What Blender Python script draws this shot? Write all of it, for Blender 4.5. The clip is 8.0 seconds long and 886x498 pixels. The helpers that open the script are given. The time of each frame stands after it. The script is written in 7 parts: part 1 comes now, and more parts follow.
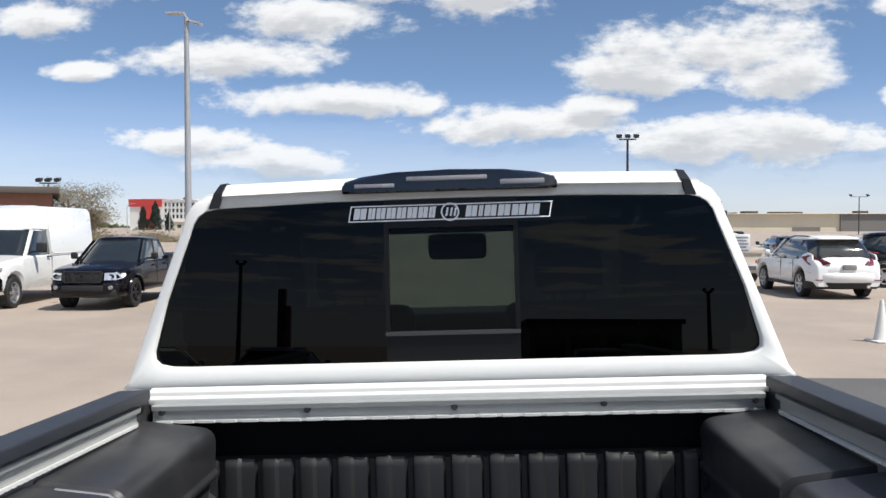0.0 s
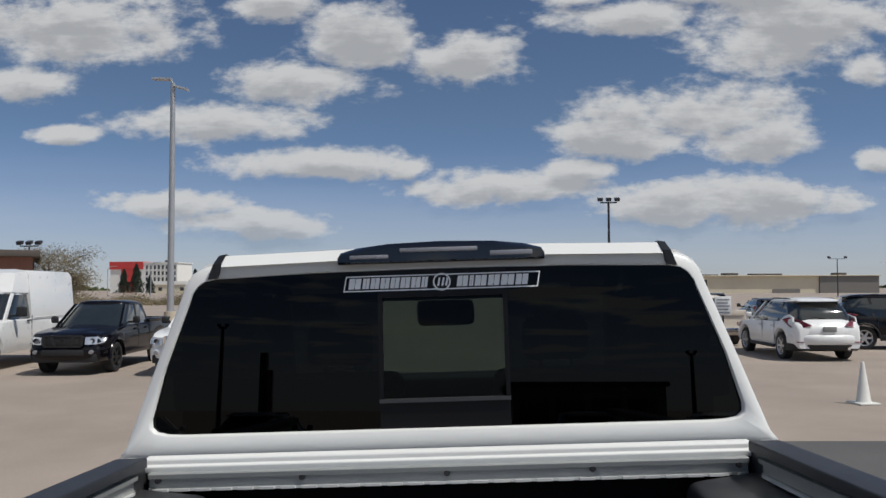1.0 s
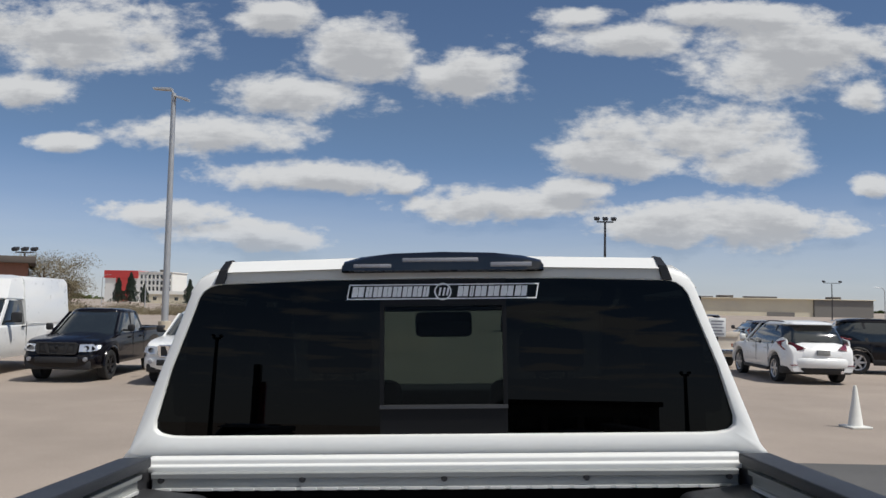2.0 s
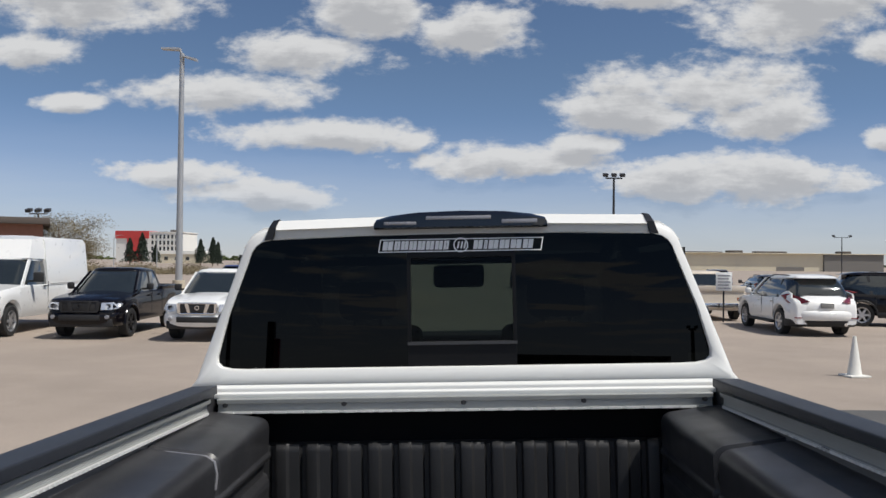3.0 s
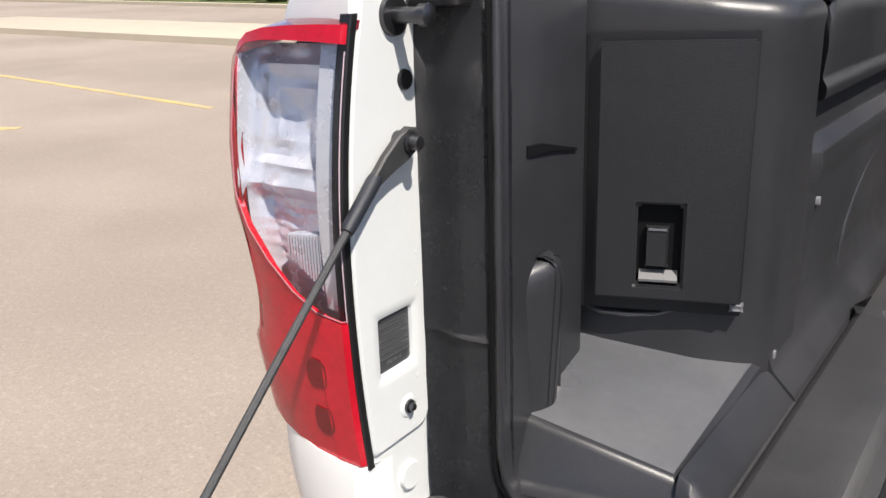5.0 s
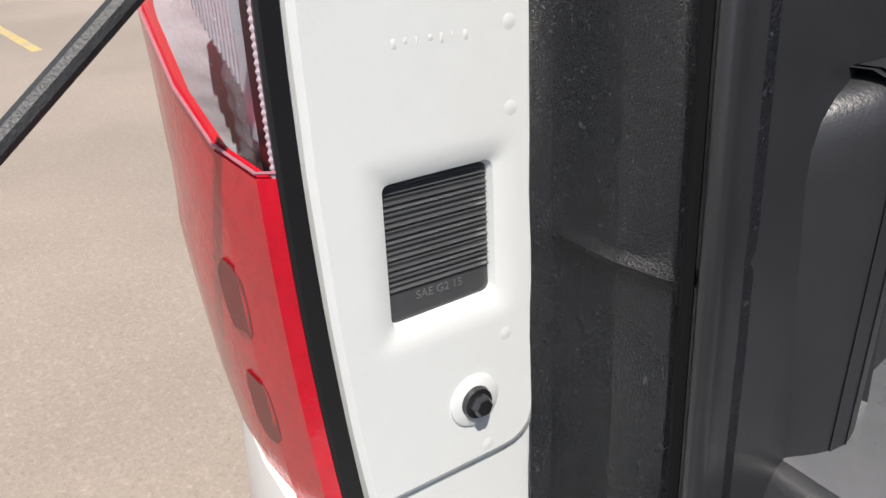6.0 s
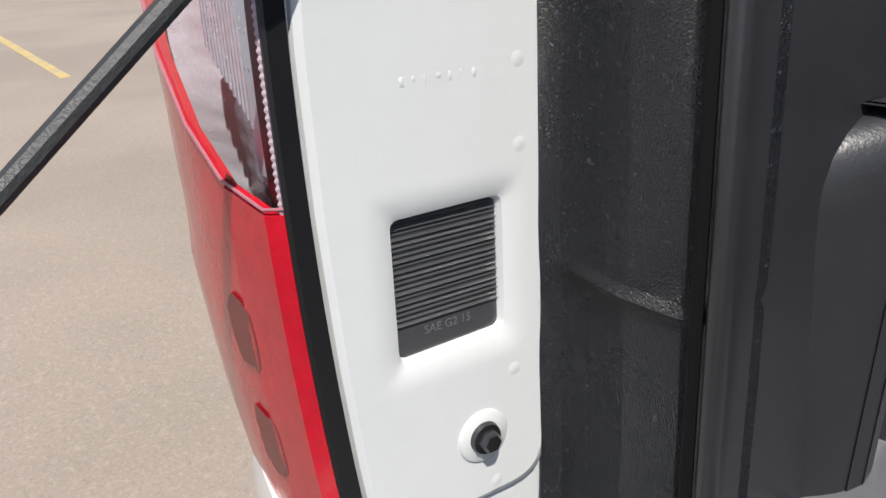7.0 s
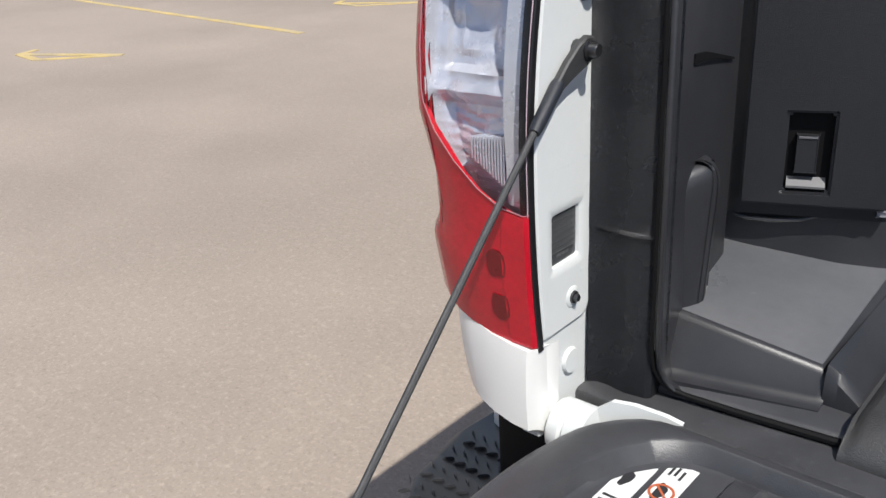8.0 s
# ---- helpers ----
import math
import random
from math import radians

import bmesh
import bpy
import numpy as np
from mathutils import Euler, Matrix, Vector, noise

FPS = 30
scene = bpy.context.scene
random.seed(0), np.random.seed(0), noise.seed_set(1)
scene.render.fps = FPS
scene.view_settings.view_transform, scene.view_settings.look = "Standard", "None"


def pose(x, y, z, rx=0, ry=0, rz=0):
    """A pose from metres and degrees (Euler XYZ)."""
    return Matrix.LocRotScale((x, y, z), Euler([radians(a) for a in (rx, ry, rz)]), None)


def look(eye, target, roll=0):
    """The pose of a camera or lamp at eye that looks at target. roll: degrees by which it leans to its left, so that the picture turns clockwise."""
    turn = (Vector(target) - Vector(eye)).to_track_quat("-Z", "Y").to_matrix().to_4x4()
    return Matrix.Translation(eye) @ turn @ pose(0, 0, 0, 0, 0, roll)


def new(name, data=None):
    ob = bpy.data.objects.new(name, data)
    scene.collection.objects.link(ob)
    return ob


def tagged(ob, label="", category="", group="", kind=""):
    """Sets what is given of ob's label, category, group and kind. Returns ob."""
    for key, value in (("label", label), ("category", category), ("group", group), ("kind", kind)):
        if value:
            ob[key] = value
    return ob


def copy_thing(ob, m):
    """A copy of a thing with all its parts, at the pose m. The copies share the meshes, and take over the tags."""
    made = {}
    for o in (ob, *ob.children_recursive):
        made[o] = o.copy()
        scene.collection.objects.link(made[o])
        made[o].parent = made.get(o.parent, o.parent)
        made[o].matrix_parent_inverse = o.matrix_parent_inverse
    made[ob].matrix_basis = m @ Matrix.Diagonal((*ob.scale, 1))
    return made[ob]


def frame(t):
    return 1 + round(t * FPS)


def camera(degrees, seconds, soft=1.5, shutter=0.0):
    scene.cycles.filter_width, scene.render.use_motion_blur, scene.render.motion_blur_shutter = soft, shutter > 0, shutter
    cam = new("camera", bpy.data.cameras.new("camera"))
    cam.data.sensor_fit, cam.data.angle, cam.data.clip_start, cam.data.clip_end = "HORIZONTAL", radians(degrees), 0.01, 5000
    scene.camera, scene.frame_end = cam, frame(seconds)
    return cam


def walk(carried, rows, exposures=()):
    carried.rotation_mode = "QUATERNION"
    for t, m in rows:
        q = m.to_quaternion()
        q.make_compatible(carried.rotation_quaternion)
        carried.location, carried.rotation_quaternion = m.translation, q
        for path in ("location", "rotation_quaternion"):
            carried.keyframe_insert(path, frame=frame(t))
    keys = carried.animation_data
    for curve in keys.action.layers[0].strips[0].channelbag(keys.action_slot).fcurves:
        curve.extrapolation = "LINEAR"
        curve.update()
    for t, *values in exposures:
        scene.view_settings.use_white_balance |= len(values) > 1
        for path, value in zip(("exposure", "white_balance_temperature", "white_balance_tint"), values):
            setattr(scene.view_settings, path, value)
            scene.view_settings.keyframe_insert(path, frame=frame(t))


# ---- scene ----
cam = camera(56.9, 8.0)
TRUCK = Matrix.Translation((0, 0, 0.132)) @ Matrix.Rotation(radians(-1.374), 4, "X") @ Matrix.Rotation(radians(-1.608), 4, "Y")
PATH = [
    (0, (0.012, -0.123, 1.966), (-0.063, 1.874, 1.908), -0.1),
    (0.5, (-0.004, -0.188, 1.982), (-0.071, 1.811, 2.037), 0.2),
    (1, (-0.011, -0.209, 1.987), (-0.044, 1.788, 2.081), -0.2),
    (2.3, (-0.036, -0.343, 1.966), (-0.060, 1.652, 2.102), 1.4),
    (2.5, (-0.042, -0.424, 1.967), (-0.066, 1.573, 2.078), 1.5),
    (3, (-0.053, -0.663, 1.948), (-0.097, 1.336, 1.977), 0.6),
    (3.5, (-0.197, -0.942, 1.864), (-0.216, 1.057, 1.782), -1.2),
    (3.8, (-0.274, -1.044, 1.800), (-0.302, 0.943, 1.574), -0.4),
    (4, (-0.308, -1.070, 1.743), (-0.417, 0.901, 1.420), 0.6),
    (4.1, (-0.325, -1.068, 1.722), (-0.500, 0.887, 1.340), 1.1),
    (4.3, (-0.368, -0.998, 1.672), (-0.723, 0.916, 1.200), 1.2),
    (4.5, (-0.394, -0.867, 1.615), (-0.976, 0.973, 1.088), 0.9),
    (4.6, (-0.403, -0.777, 1.588), (-1.103, 1.014, 1.036), 0.5),
    (4.8, (-0.425, -0.590, 1.537), (-1.351, 1.079, 0.942), -0.4),
    (5, (-0.461, -0.408, 1.487), (-1.595, 1.102, 0.825), -1.4),
    (5.2, (-0.518, -0.285, 1.422), (-1.801, 1.079, 0.720), -2.3),
    (6.3, (-0.683, -0.033, 1.281), (-2.250, 0.898, 0.458), -3.0),
    (6.5, (-0.686, -0.030, 1.279), (-2.269, 0.888, 0.472), -3.0),
    (7, (-0.664, -0.050, 1.294), (-2.243, 0.911, 0.531), -3.4),
    (7.5, (-0.593, -0.209, 1.375), (-2.055, 0.927, 0.619), -4.0),
    (7.6, (-0.573, -0.272, 1.399), (-1.994, 0.910, 0.632), -3.9),
    (8, (-0.483, -0.518, 1.490), (-1.729, 0.815, 0.671), -3.1),
]
EXPOSURES = [(0.0, 0.30, 6400, 9), (0.5, -0.22, 6350, 9), (1.0, -0.47, 6350, 9), (2.5, -0.2, 6400, 9), (3.5, -0.22, 6450, 10), (3.8, -0.02, 6500, 10), (4.0, 0.18, 6600, 12),
             (4.4, 0.46, 6750, 12), (5.0, 0.50, 6700, 12), (6.5, 0.22, 6550, 11), (7.2, 0.2, 6450, 11), (8.0, 0.16, 6350, 10)]
walk(cam, [(t, look(eye, target, roll)) for t, eye, target, roll in PATH], exposures=EXPOSURES)

# ---- light ----
SUN_WAY = (1.0, -0.45, 1.75)          # towards the sun
ELEVATION = math.atan2(SUN_WAY[2], math.hypot(SUN_WAY[0], SUN_WAY[1]))
ROTATION = math.atan2(SUN_WAY[0], SUN_WAY[1])
sun = new("sun", bpy.data.lights.new("sun", "SUN"))
sun.data.energy, sun.data.angle, sun.data.color = 4.7, radians(0.55), (1.0, 0.95, 0.88)
sun.matrix_world = look((30, -10, 40), (30 - SUN_WAY[0], -10 - SUN_WAY[1], 40 - SUN_WAY[2]))

world = bpy.data.worlds.new("sky")
scene.world = world
world.use_nodes = True
wt = world.node_tree
wt.nodes.clear()


class Graph:
    """Short calls for a node tree."""

    def __init__(self, tree):
        self.t = tree

    def node(self, kind, **values):
        n = self.t.nodes.new(kind)
        for key, value in values.items():
            n.inputs[key.replace("_", " ")].default_value = value
        return n

    def put(self, a, socket):
        if isinstance(a, (int, float)):
            socket.default_value = a
        else:
            self.t.links.new(a, socket)

    def math(self, op, a, b=0.0, c=0.0, clamp=False):
        n = self.t.nodes.new("ShaderNodeMath")
        n.operation, n.use_clamp = op, clamp
        for k, v in enumerate((a, b, c)):
            self.put(v, n.inputs[k])
        return n.outputs[0]

    def smooth(self, a, lo, hi, to0=0.0, to1=1.0):
        n = self.t.nodes.new("ShaderNodeMapRange")
        n.interpolation_type = "SMOOTHSTEP"
        self.put(a, n.inputs["Value"])
        for k, v in (("From Min", lo), ("From Max", hi), ("To Min", to0), ("To Max", to1)):
            n.inputs[k].default_value = v
        return n.outputs[0]

    def xyz(self, x, y, z):
        n = self.t.nodes.new("ShaderNodeCombineXYZ")
        for k, v in enumerate((x, y, z)):
            self.put(v, n.inputs[k])
        return n.outputs[0]

    def noise(self, vector, scale, detail=4.0, rough=0.55, distortion=0.0):
        n = self.node("ShaderNodeTexNoise", Scale=scale, Detail=detail, Roughness=rough, Distortion=distortion)
        self.t.links.new(vector, n.inputs["Vector"])
        return n.outputs["Fac"]

    def mix(self, fac, a, b):
        n = self.t.nodes.new("ShaderNodeMix")
        n.data_type = "RGBA"
        self.put(fac, n.inputs[0])
        for v, s in ((a, n.inputs[6]), (b, n.inputs[7])):
            if isinstance(v, tuple):
                s.default_value = (*v, 1.0)
            else:
                self.t.links.new(v, s)
        return n.outputs[2]


g = Graph(wt)
sky = wt.nodes.new("ShaderNodeTexSky")
sky.sky_type, sky.sun_disc = "NISHITA", False
sky.sun_elevation, sky.sun_rotation = ELEVATION, ROTATION
sky.air_density, sky.dust_density, sky.ozone_density = 1.0, 0.1, 1.8
where = wt.nodes.new("ShaderNodeTexCoord").outputs["Generated"]
sep = wt.nodes.new("ShaderNodeSeparateXYZ")
wt.links.new(where, sep.inputs[0])
dx, dy, dz = sep.outputs
ahead = g.math("MAXIMUM", dy, 0.05)
u, v = g.math("DIVIDE", dx, ahead), g.math("DIVIDE", dz, ahead)
# fair-weather cumulus over the lot: across, up, half width, half height
CLOUDS = [(-0.468, 0.325, 0.165, 0.05), (-0.539, 0.255, 0.07, 0.025), (-0.22, 0.353, 0.06, 0.028), (-0.119, 0.307, 0.094, 0.052), (0.012, 0.286, 0.082, 0.043), (-0.195, 0.256, 0.115, 0.03),
          (0.155, 0.361, 0.057, 0.018), (0.212, 0.334, 0.098, 0.026), (0.409, 0.318, 0.14, 0.058), (0.367, 0.366, 0.14, 0.022), (0.506, 0.267, 0.038, 0.023), (0.287, 0.209, 0.16, 0.043),
          (0.214, 0.184, 0.11, 0.032), (0.367, 0.176, 0.09, 0.028), (-0.306, 0.205, 0.125, 0.028), (-0.481, 0.191, 0.048, 0.012), (-0.181, 0.153, 0.155, 0.022), (-0.062, 0.145, 0.034, 0.016),
          (0.054, 0.122, 0.146, 0.027), (0.145, 0.143, 0.06, 0.016), (0.332, 0.103, 0.2, 0.037), (-0.365, 0.105, 0.095, 0.02), (-0.238, 0.076, 0.122, 0.022), (0.512, 0.151, 0.036, 0.016)]


def cloud_field(lift):
    """How deep a direction lies in the clouds, looked at a little higher up."""
    vv, best = g.math("ADD", v, lift), None
    for cu, cv, a, b in CLOUDS:
        p = g.math("MULTIPLY", g.math("SUBTRACT", u, cu), 1 / a)
        q = g.math("MULTIPLY", g.math("SUBTRACT", vv, cv), 1 / b)
        d = g.math("SUBTRACT", 1.0, g.math("SQRT", g.math("ADD", g.math("MULTIPLY", p, p), g.math("MULTIPLY", q, q))))
        best = d if best is None else g.math("MAXIMUM", best, d)
    flat = g.xyz(u, g.math("MULTIPLY", vv, 1.9), 0.0)
    puff, curl = g.noise(flat, 9.0, 5.0, 0.55, 0.2), g.noise(flat, 34.0, 7.0, 0.62, 0.1)
    billow = g.math("ADD", g.math("MULTIPLY", g.math("SUBTRACT", puff, 0.5), 1.9), g.math("MULTIPLY", g.math("SUBTRACT", curl, 0.5), 0.95))
    return g.math("ADD", best, billow)


dens, dens_above = cloud_field(0.0), cloud_field(0.016)
up = g.math("MAXIMUM", dz, 0.03)
plane = g.xyz(g.math("DIVIDE", dx, up), g.math("DIVIDE", dy, up), 0.0)
roll = g.noise(plane, 0.55, 6.0, 0.55, 0.2)
wild = g.math("MULTIPLY", g.math("SUBTRACT", roll, 0.53), 9.0)
front = g.smooth(dy, 0.55, 0.75)
front = g.math("MULTIPLY", front, g.smooth(dz, 0.48, 0.36))
density = g.math("ADD", g.math("MULTIPLY", dens, front), g.math("MULTIPLY", wild, g.math("SUBTRACT", 1.0, front)))
cover = g.smooth(density, -0.10, 0.46)
cover = g.math("MULTIPLY", cover, g.smooth(dz, 0.0, 0.10, 0.35, 1.0))
haze = g.math("MULTIPLY", g.smooth(dz, 0.18, 0.0), g.math("ADD", 0.26, g.math("MULTIPLY", g.noise(g.xyz(g.math("MULTIPLY", u, 2.0), g.math("MULTIPLY", v, 16.0), 5.0), 1.5, 4.0, 0.6, 0.3), 0.34)))
cover = g.math("MAXIMUM", cover, haze)
# long level streaks, darker towards the base of each cloud
streak = g.noise(g.xyz(g.math("MULTIPLY", u, 5.0), g.math("MULTIPLY", v, 34.0), 2.0), 1.6, 5.0, 0.6, 0.3)
belly = g.smooth(g.math("ADD", dens_above, g.math("MULTIPLY", g.math("SUBTRACT", streak, 0.5), 1.1)), 0.05, 0.85)
lit = g.mix(belly, (1.0, 0.99, 0.975), (0.66, 0.66, 0.67))
cloud_light = wt.nodes.new("ShaderNodeBackground")
cloud_light.inputs["Strength"].default_value = 0.82
wt.links.new(lit, cloud_light.inputs["Color"])
sky_light = wt.nodes.new("ShaderNodeBackground")
sky_light.inputs["Strength"].default_value = 0.072
deep = wt.nodes.new("ShaderNodeMix")
deep.data_type, deep.blend_type = "RGBA", "MULTIPLY"
deep.inputs[0].default_value = 1.0
wt.links.new(g.mix(g.smooth(dz, 0.02, 0.24), (0.80, 0.95, 1.42), (0.92, 0.98, 1.11)), deep.inputs[7])
wt.links.new(sky.outputs[0], deep.inputs[6])
wt.links.new(deep.outputs[2], sky_light.inputs["Color"])
both = wt.nodes.new("ShaderNodeMixShader")
wt.links.new(g.math("MULTIPLY", cover, 0.93), both.inputs[0])
wt.links.new(sky_light.outputs[0], both.inputs[1])
wt.links.new(cloud_light.outputs[0], both.inputs[2])
wt.links.new(both.outputs[0], wt.nodes.new("ShaderNodeOutputWorld").inputs[0])

# ---- materials ----
def material(name, colour, rough=0.5, metal=0.0, vary=0.12, scale=6.0, fine=90.0, bump=0.0, bump_scale=400.0, coat=0.0,
             tint=None, tint_scale=2.0, per_object=0.0, rough_vary=0.1, island=0.0, speck=0.0, speck_scale=40.0, speck_from=0.60, shine=0.5):
    """A procedural surface: colour with a coarse and a fine variation, uneven roughness and a fine relief."""
    m = bpy.data.materials.new(name)
    m.use_nodes = True
    t = m.node_tree
    k = Graph(t)
    b = t.nodes["Principled BSDF"]
    at = t.nodes.new("ShaderNodeTexCoord").outputs["Object"]
    coarse, small = k.noise(at, scale, 5.0, 0.6), k.noise(at, fine, 3.0, 0.6)
    shade = k.math("ADD", k.math("MULTIPLY", k.math("SUBTRACT", coarse, 0.5), vary * 2.2), k.math("MULTIPLY", k.math("SUBTRACT", small, 0.5), vary * 1.4))
    if per_object:
        shade = k.math("ADD", shade, k.math("MULTIPLY", k.math("SUBTRACT", t.nodes.new("ShaderNodeObjectInfo").outputs["Random"], 0.5), per_object))
    if island:
        shade = k.math("ADD", shade, k.math("MULTIPLY", k.math("SUBTRACT", t.nodes.new("ShaderNodeNewGeometry").outputs["Random Per Island"], 0.5), island))
    if speck:
        for size, share in ((speck_scale, 1.0), (speck_scale * 0.37, 0.6)):
            shade = k.math("ADD", shade, k.math("MULTIPLY", k.smooth(k.noise(at, size, 2.0, 0.5), speck_from, speck_from + 0.10), speck * share))
            shade = k.math("SUBTRACT", shade, k.math("MULTIPLY", k.smooth(k.noise(at, size * 1.31, 2.0, 0.5), speck_from, speck_from + 0.10), speck * share * 0.8))
    base = colour
    if tint:
        base = k.mix(k.smooth(k.noise(at, tint_scale, 4.0, 0.6), 0.42, 0.66), colour, tint)
    hsv = t.nodes.new("ShaderNodeHueSaturation")
    if isinstance(base, tuple):
        hsv.inputs["Color"].default_value = (*base, 1.0)
    else:
        t.links.new(base, hsv.inputs["Color"])
    t.links.new(k.math("MAXIMUM", k.math("ADD", shade, 1.0), 0.2), hsv.inputs["Value"])
    t.links.new(hsv.outputs[0], b.inputs["Base Color"])
    t.links.new(k.math("ADD", k.math("MULTIPLY", k.math("SUBTRACT", coarse, 0.5), rough_vary * 2), rough, clamp=True), b.inputs["Roughness"])
    b.inputs["Metallic"].default_value = metal
    b.inputs["Specular IOR Level"].default_value = shine
    b.inputs["Coat Weight"].default_value = coat
    b.inputs["Coat Roughness"].default_value = 0.04
    if bump:
        n = t.nodes.new("ShaderNodeBump")
        n.inputs["Strength"].default_value, n.inputs["Distance"].default_value = bump, 0.004
        t.links.new(k.noise(at, bump_scale, 3.0, 0.6), n.inputs["Height"])
        t.links.new(n.outputs[0], b.inputs["Normal"])
    return m


def glass(name, colour, ior=1.36):
    """A tinted pane: clear by its colour, glossy by the angle."""
    m = bpy.data.materials.new(name)
    m.use_nodes = True
    t = m.node_tree
    t.nodes.clear()
    clear, gloss, mix = t.nodes.new("ShaderNodeBsdfTransparent"), t.nodes.new("ShaderNodeBsdfGlossy"), t.nodes.new("ShaderNodeMixShader")
    clear.inputs[0].default_value = (*colour, 1.0)
    gloss.inputs["Roughness"].default_value = 0.01
    f = t.nodes.new("ShaderNodeFresnel")
    f.inputs["IOR"].default_value = ior
    t.links.new(f.outputs[0], mix.inputs[0])
    t.links.new(clear.outputs[0], mix.inputs[1])
    t.links.new(gloss.outputs[0], mix.inputs[2])
    t.links.new(mix.outputs[0], t.nodes.new("ShaderNodeOutputMaterial").inputs[0])
    return m


WHITE = material("white_paint", (0.78, 0.78, 0.75), 0.32, vary=0.02, coat=0.6, rough_vary=0.04)
JAMB_WHITE = material("jamb_paint", (0.68, 0.70, 0.69), 0.42, vary=0.03, scale=14, coat=0.25, bump=0.05, bump_scale=120)
LINER = material("bed_liner_plastic", (0.0245, 0.0250, 0.0278), 0.36, vary=0.2, scale=5, bump=0.08, bump_scale=700, tint=(0.036, 0.036, 0.039), tint_scale=3, rough_vary=0.2, shine=0.6, speck=0.22, speck_scale=170, speck_from=0.70)
# speck paints the glints of the coarse coat as pale dots
SPRAY = material("sprayed_liner", (0.008, 0.0085, 0.0105), 0.30, vary=0.4, scale=14, fine=900, bump=0.5, bump_scale=1200, rough_vary=0.3, shine=0.55, speck=9.0, speck_scale=1000, speck_from=0.645)
BED_WALL = material("bed_wall_plastic", (0.017, 0.0172, 0.0185), 0.5, vary=0.25, scale=6, bump=0.15, bump_scale=600, rough_vary=0.15, shine=0.5)
# liner plastic made paler, sky light put into the colour
POCKET = material("sky_lit_pocket_plastic", (0.100, 0.104, 0.112), 0.33, vary=0.22, scale=6, bump=0.08, bump_scale=700, tint=(0.118, 0.120, 0.126), tint_scale=4, rough_vary=0.2, shine=1.0, speck=0.25, speck_scale=90, speck_from=0.72)
GATE_PLASTIC = material("gate_liner_plastic", (0.046, 0.0465, 0.050), 0.38, vary=0.25, scale=7, bump=0.14, bump_scale=650, rough_vary=0.2, shine=0.7, speck=0.25, speck_scale=140, speck_from=0.70)
SILL = material("grey_sprayed_sill", (0.050, 0.0505, 0.054), 0.40, vary=0.35, scale=18, fine=500, bump=0.3, bump_scale=900, rough_vary=0.2, shine=0.9, speck=1.2, speck_scale=300, speck_from=0.66)
FLOOR_PLASTIC = material("bed_floor_plastic", (0.037, 0.037, 0.037), 0.42, shine=0.9, vary=0.3, scale=4, bump=0.25, bump_scale=600, tint=(0.054, 0.052, 0.049), tint_scale=2.2)
DARK_ALU = material("dark_aluminium", (0.080, 0.080, 0.082), 0.45, 0.6, vary=0.12, bump=0.05)
ALU = material("aluminium", (0.42, 0.43, 0.42), 0.42, 0.5, vary=0.08, scale=12, bump=0.05)
ALU_BRIGHT = material("aluminium_lip", (0.82, 0.82, 0.80), 0.3, 0.35, vary=0.05)
CAP = material("rail_cap_plastic", (0.020, 0.023, 0.030), 0.5, vary=0.15, bump=0.2, bump_scale=800)
BLACK = material("black_plastic", (0.012, 0.012, 0.013), 0.35, vary=0.2)
GLOSS_BLACK = material("gloss_black", (0.006, 0.006, 0.007), 0.1, vary=0.1, coat=0.8)
# deep black for surfaces that stand in for shade
SHADE_BLACK = material("shade_black", (0.004, 0.004, 0.0045), 0.7, vary=0.1, shine=0.2)
DOOR_PLASTIC = material("box_door_plastic", (0.019, 0.0195, 0.0215), 0.42, shine=0.5, vary=0.15, bump=0.2, bump_scale=900)
STEEL = material("dark_steel", (0.10, 0.10, 0.105), 0.35, 0.9, vary=0.2, scale=60)
CABLE = material("steel_cable", (0.060, 0.061, 0.062), 0.48, 0.35, vary=0.3, scale=80, bump=0.21, bump_scale=900)
RUBBER = material("tyre_rubber", (0.018, 0.018, 0.018), 0.8, vary=0.2)
CHROME = material("chrome", (0.82, 0.82, 0.83), 0.12, 1.0, vary=0.03)
REFLECTOR = material("lamp_reflector", (0.68, 0.71, 0.78), 0.26, 0.40, vary=0.12, scale=40, bump=0.15, bump_scale=160)
RED = material("red_lens", (0.50, 0.006, 0.020), 0.16, vary=0.3, scale=22, fine=140, coat=0.2, bump=0.12, bump_scale=260)
SATIN = material("satin_silver", (0.60, 0.62, 0.66), 0.28, 0.35, vary=0.08, scale=30)
LENS_MARK = material("moulded_lettering", (0.13, 0.13, 0.135), 0.3, vary=0.1)
LENS_EDGE = material("ribbed_lens_edge", (0.50, 0.40, 0.44), 0.25, vary=0.1, coat=0.3)
# red lens darkened, shade on its top face put into the colour
RED_SHADED = material("red_lens_shaded", (0.17, 0.004, 0.014), 0.14, vary=0.2, scale=20, coat=0.4)
RED_DEEP = material("red_lens_inner", (0.17, 0.004, 0.008), 0.3, vary=0.3, scale=40)
PLATE_GREY = material("grey_steel_flange", (0.17, 0.17, 0.175), 0.45, 0.35, vary=0.12, scale=10)
GREY_TRIM = material("grey_trim", (0.30, 0.30, 0.32), 0.3, 0.3, vary=0.1)
# cab white greyed for the shade of the roof edge
BAND = material("roof_channel_shade", (0.64, 0.63, 0.58), 0.4, vary=0.05, coat=0.3)
LABEL = material("label_white", (0.8, 0.8, 0.78), 0.5, vary=0.04)
DECAL = material("white_vinyl", (0.95, 0.95, 0.94), 0.35, vary=0.01)
LABEL_INK = material("label_ink", (0.03, 0.03, 0.032), 0.5, vary=0.1)
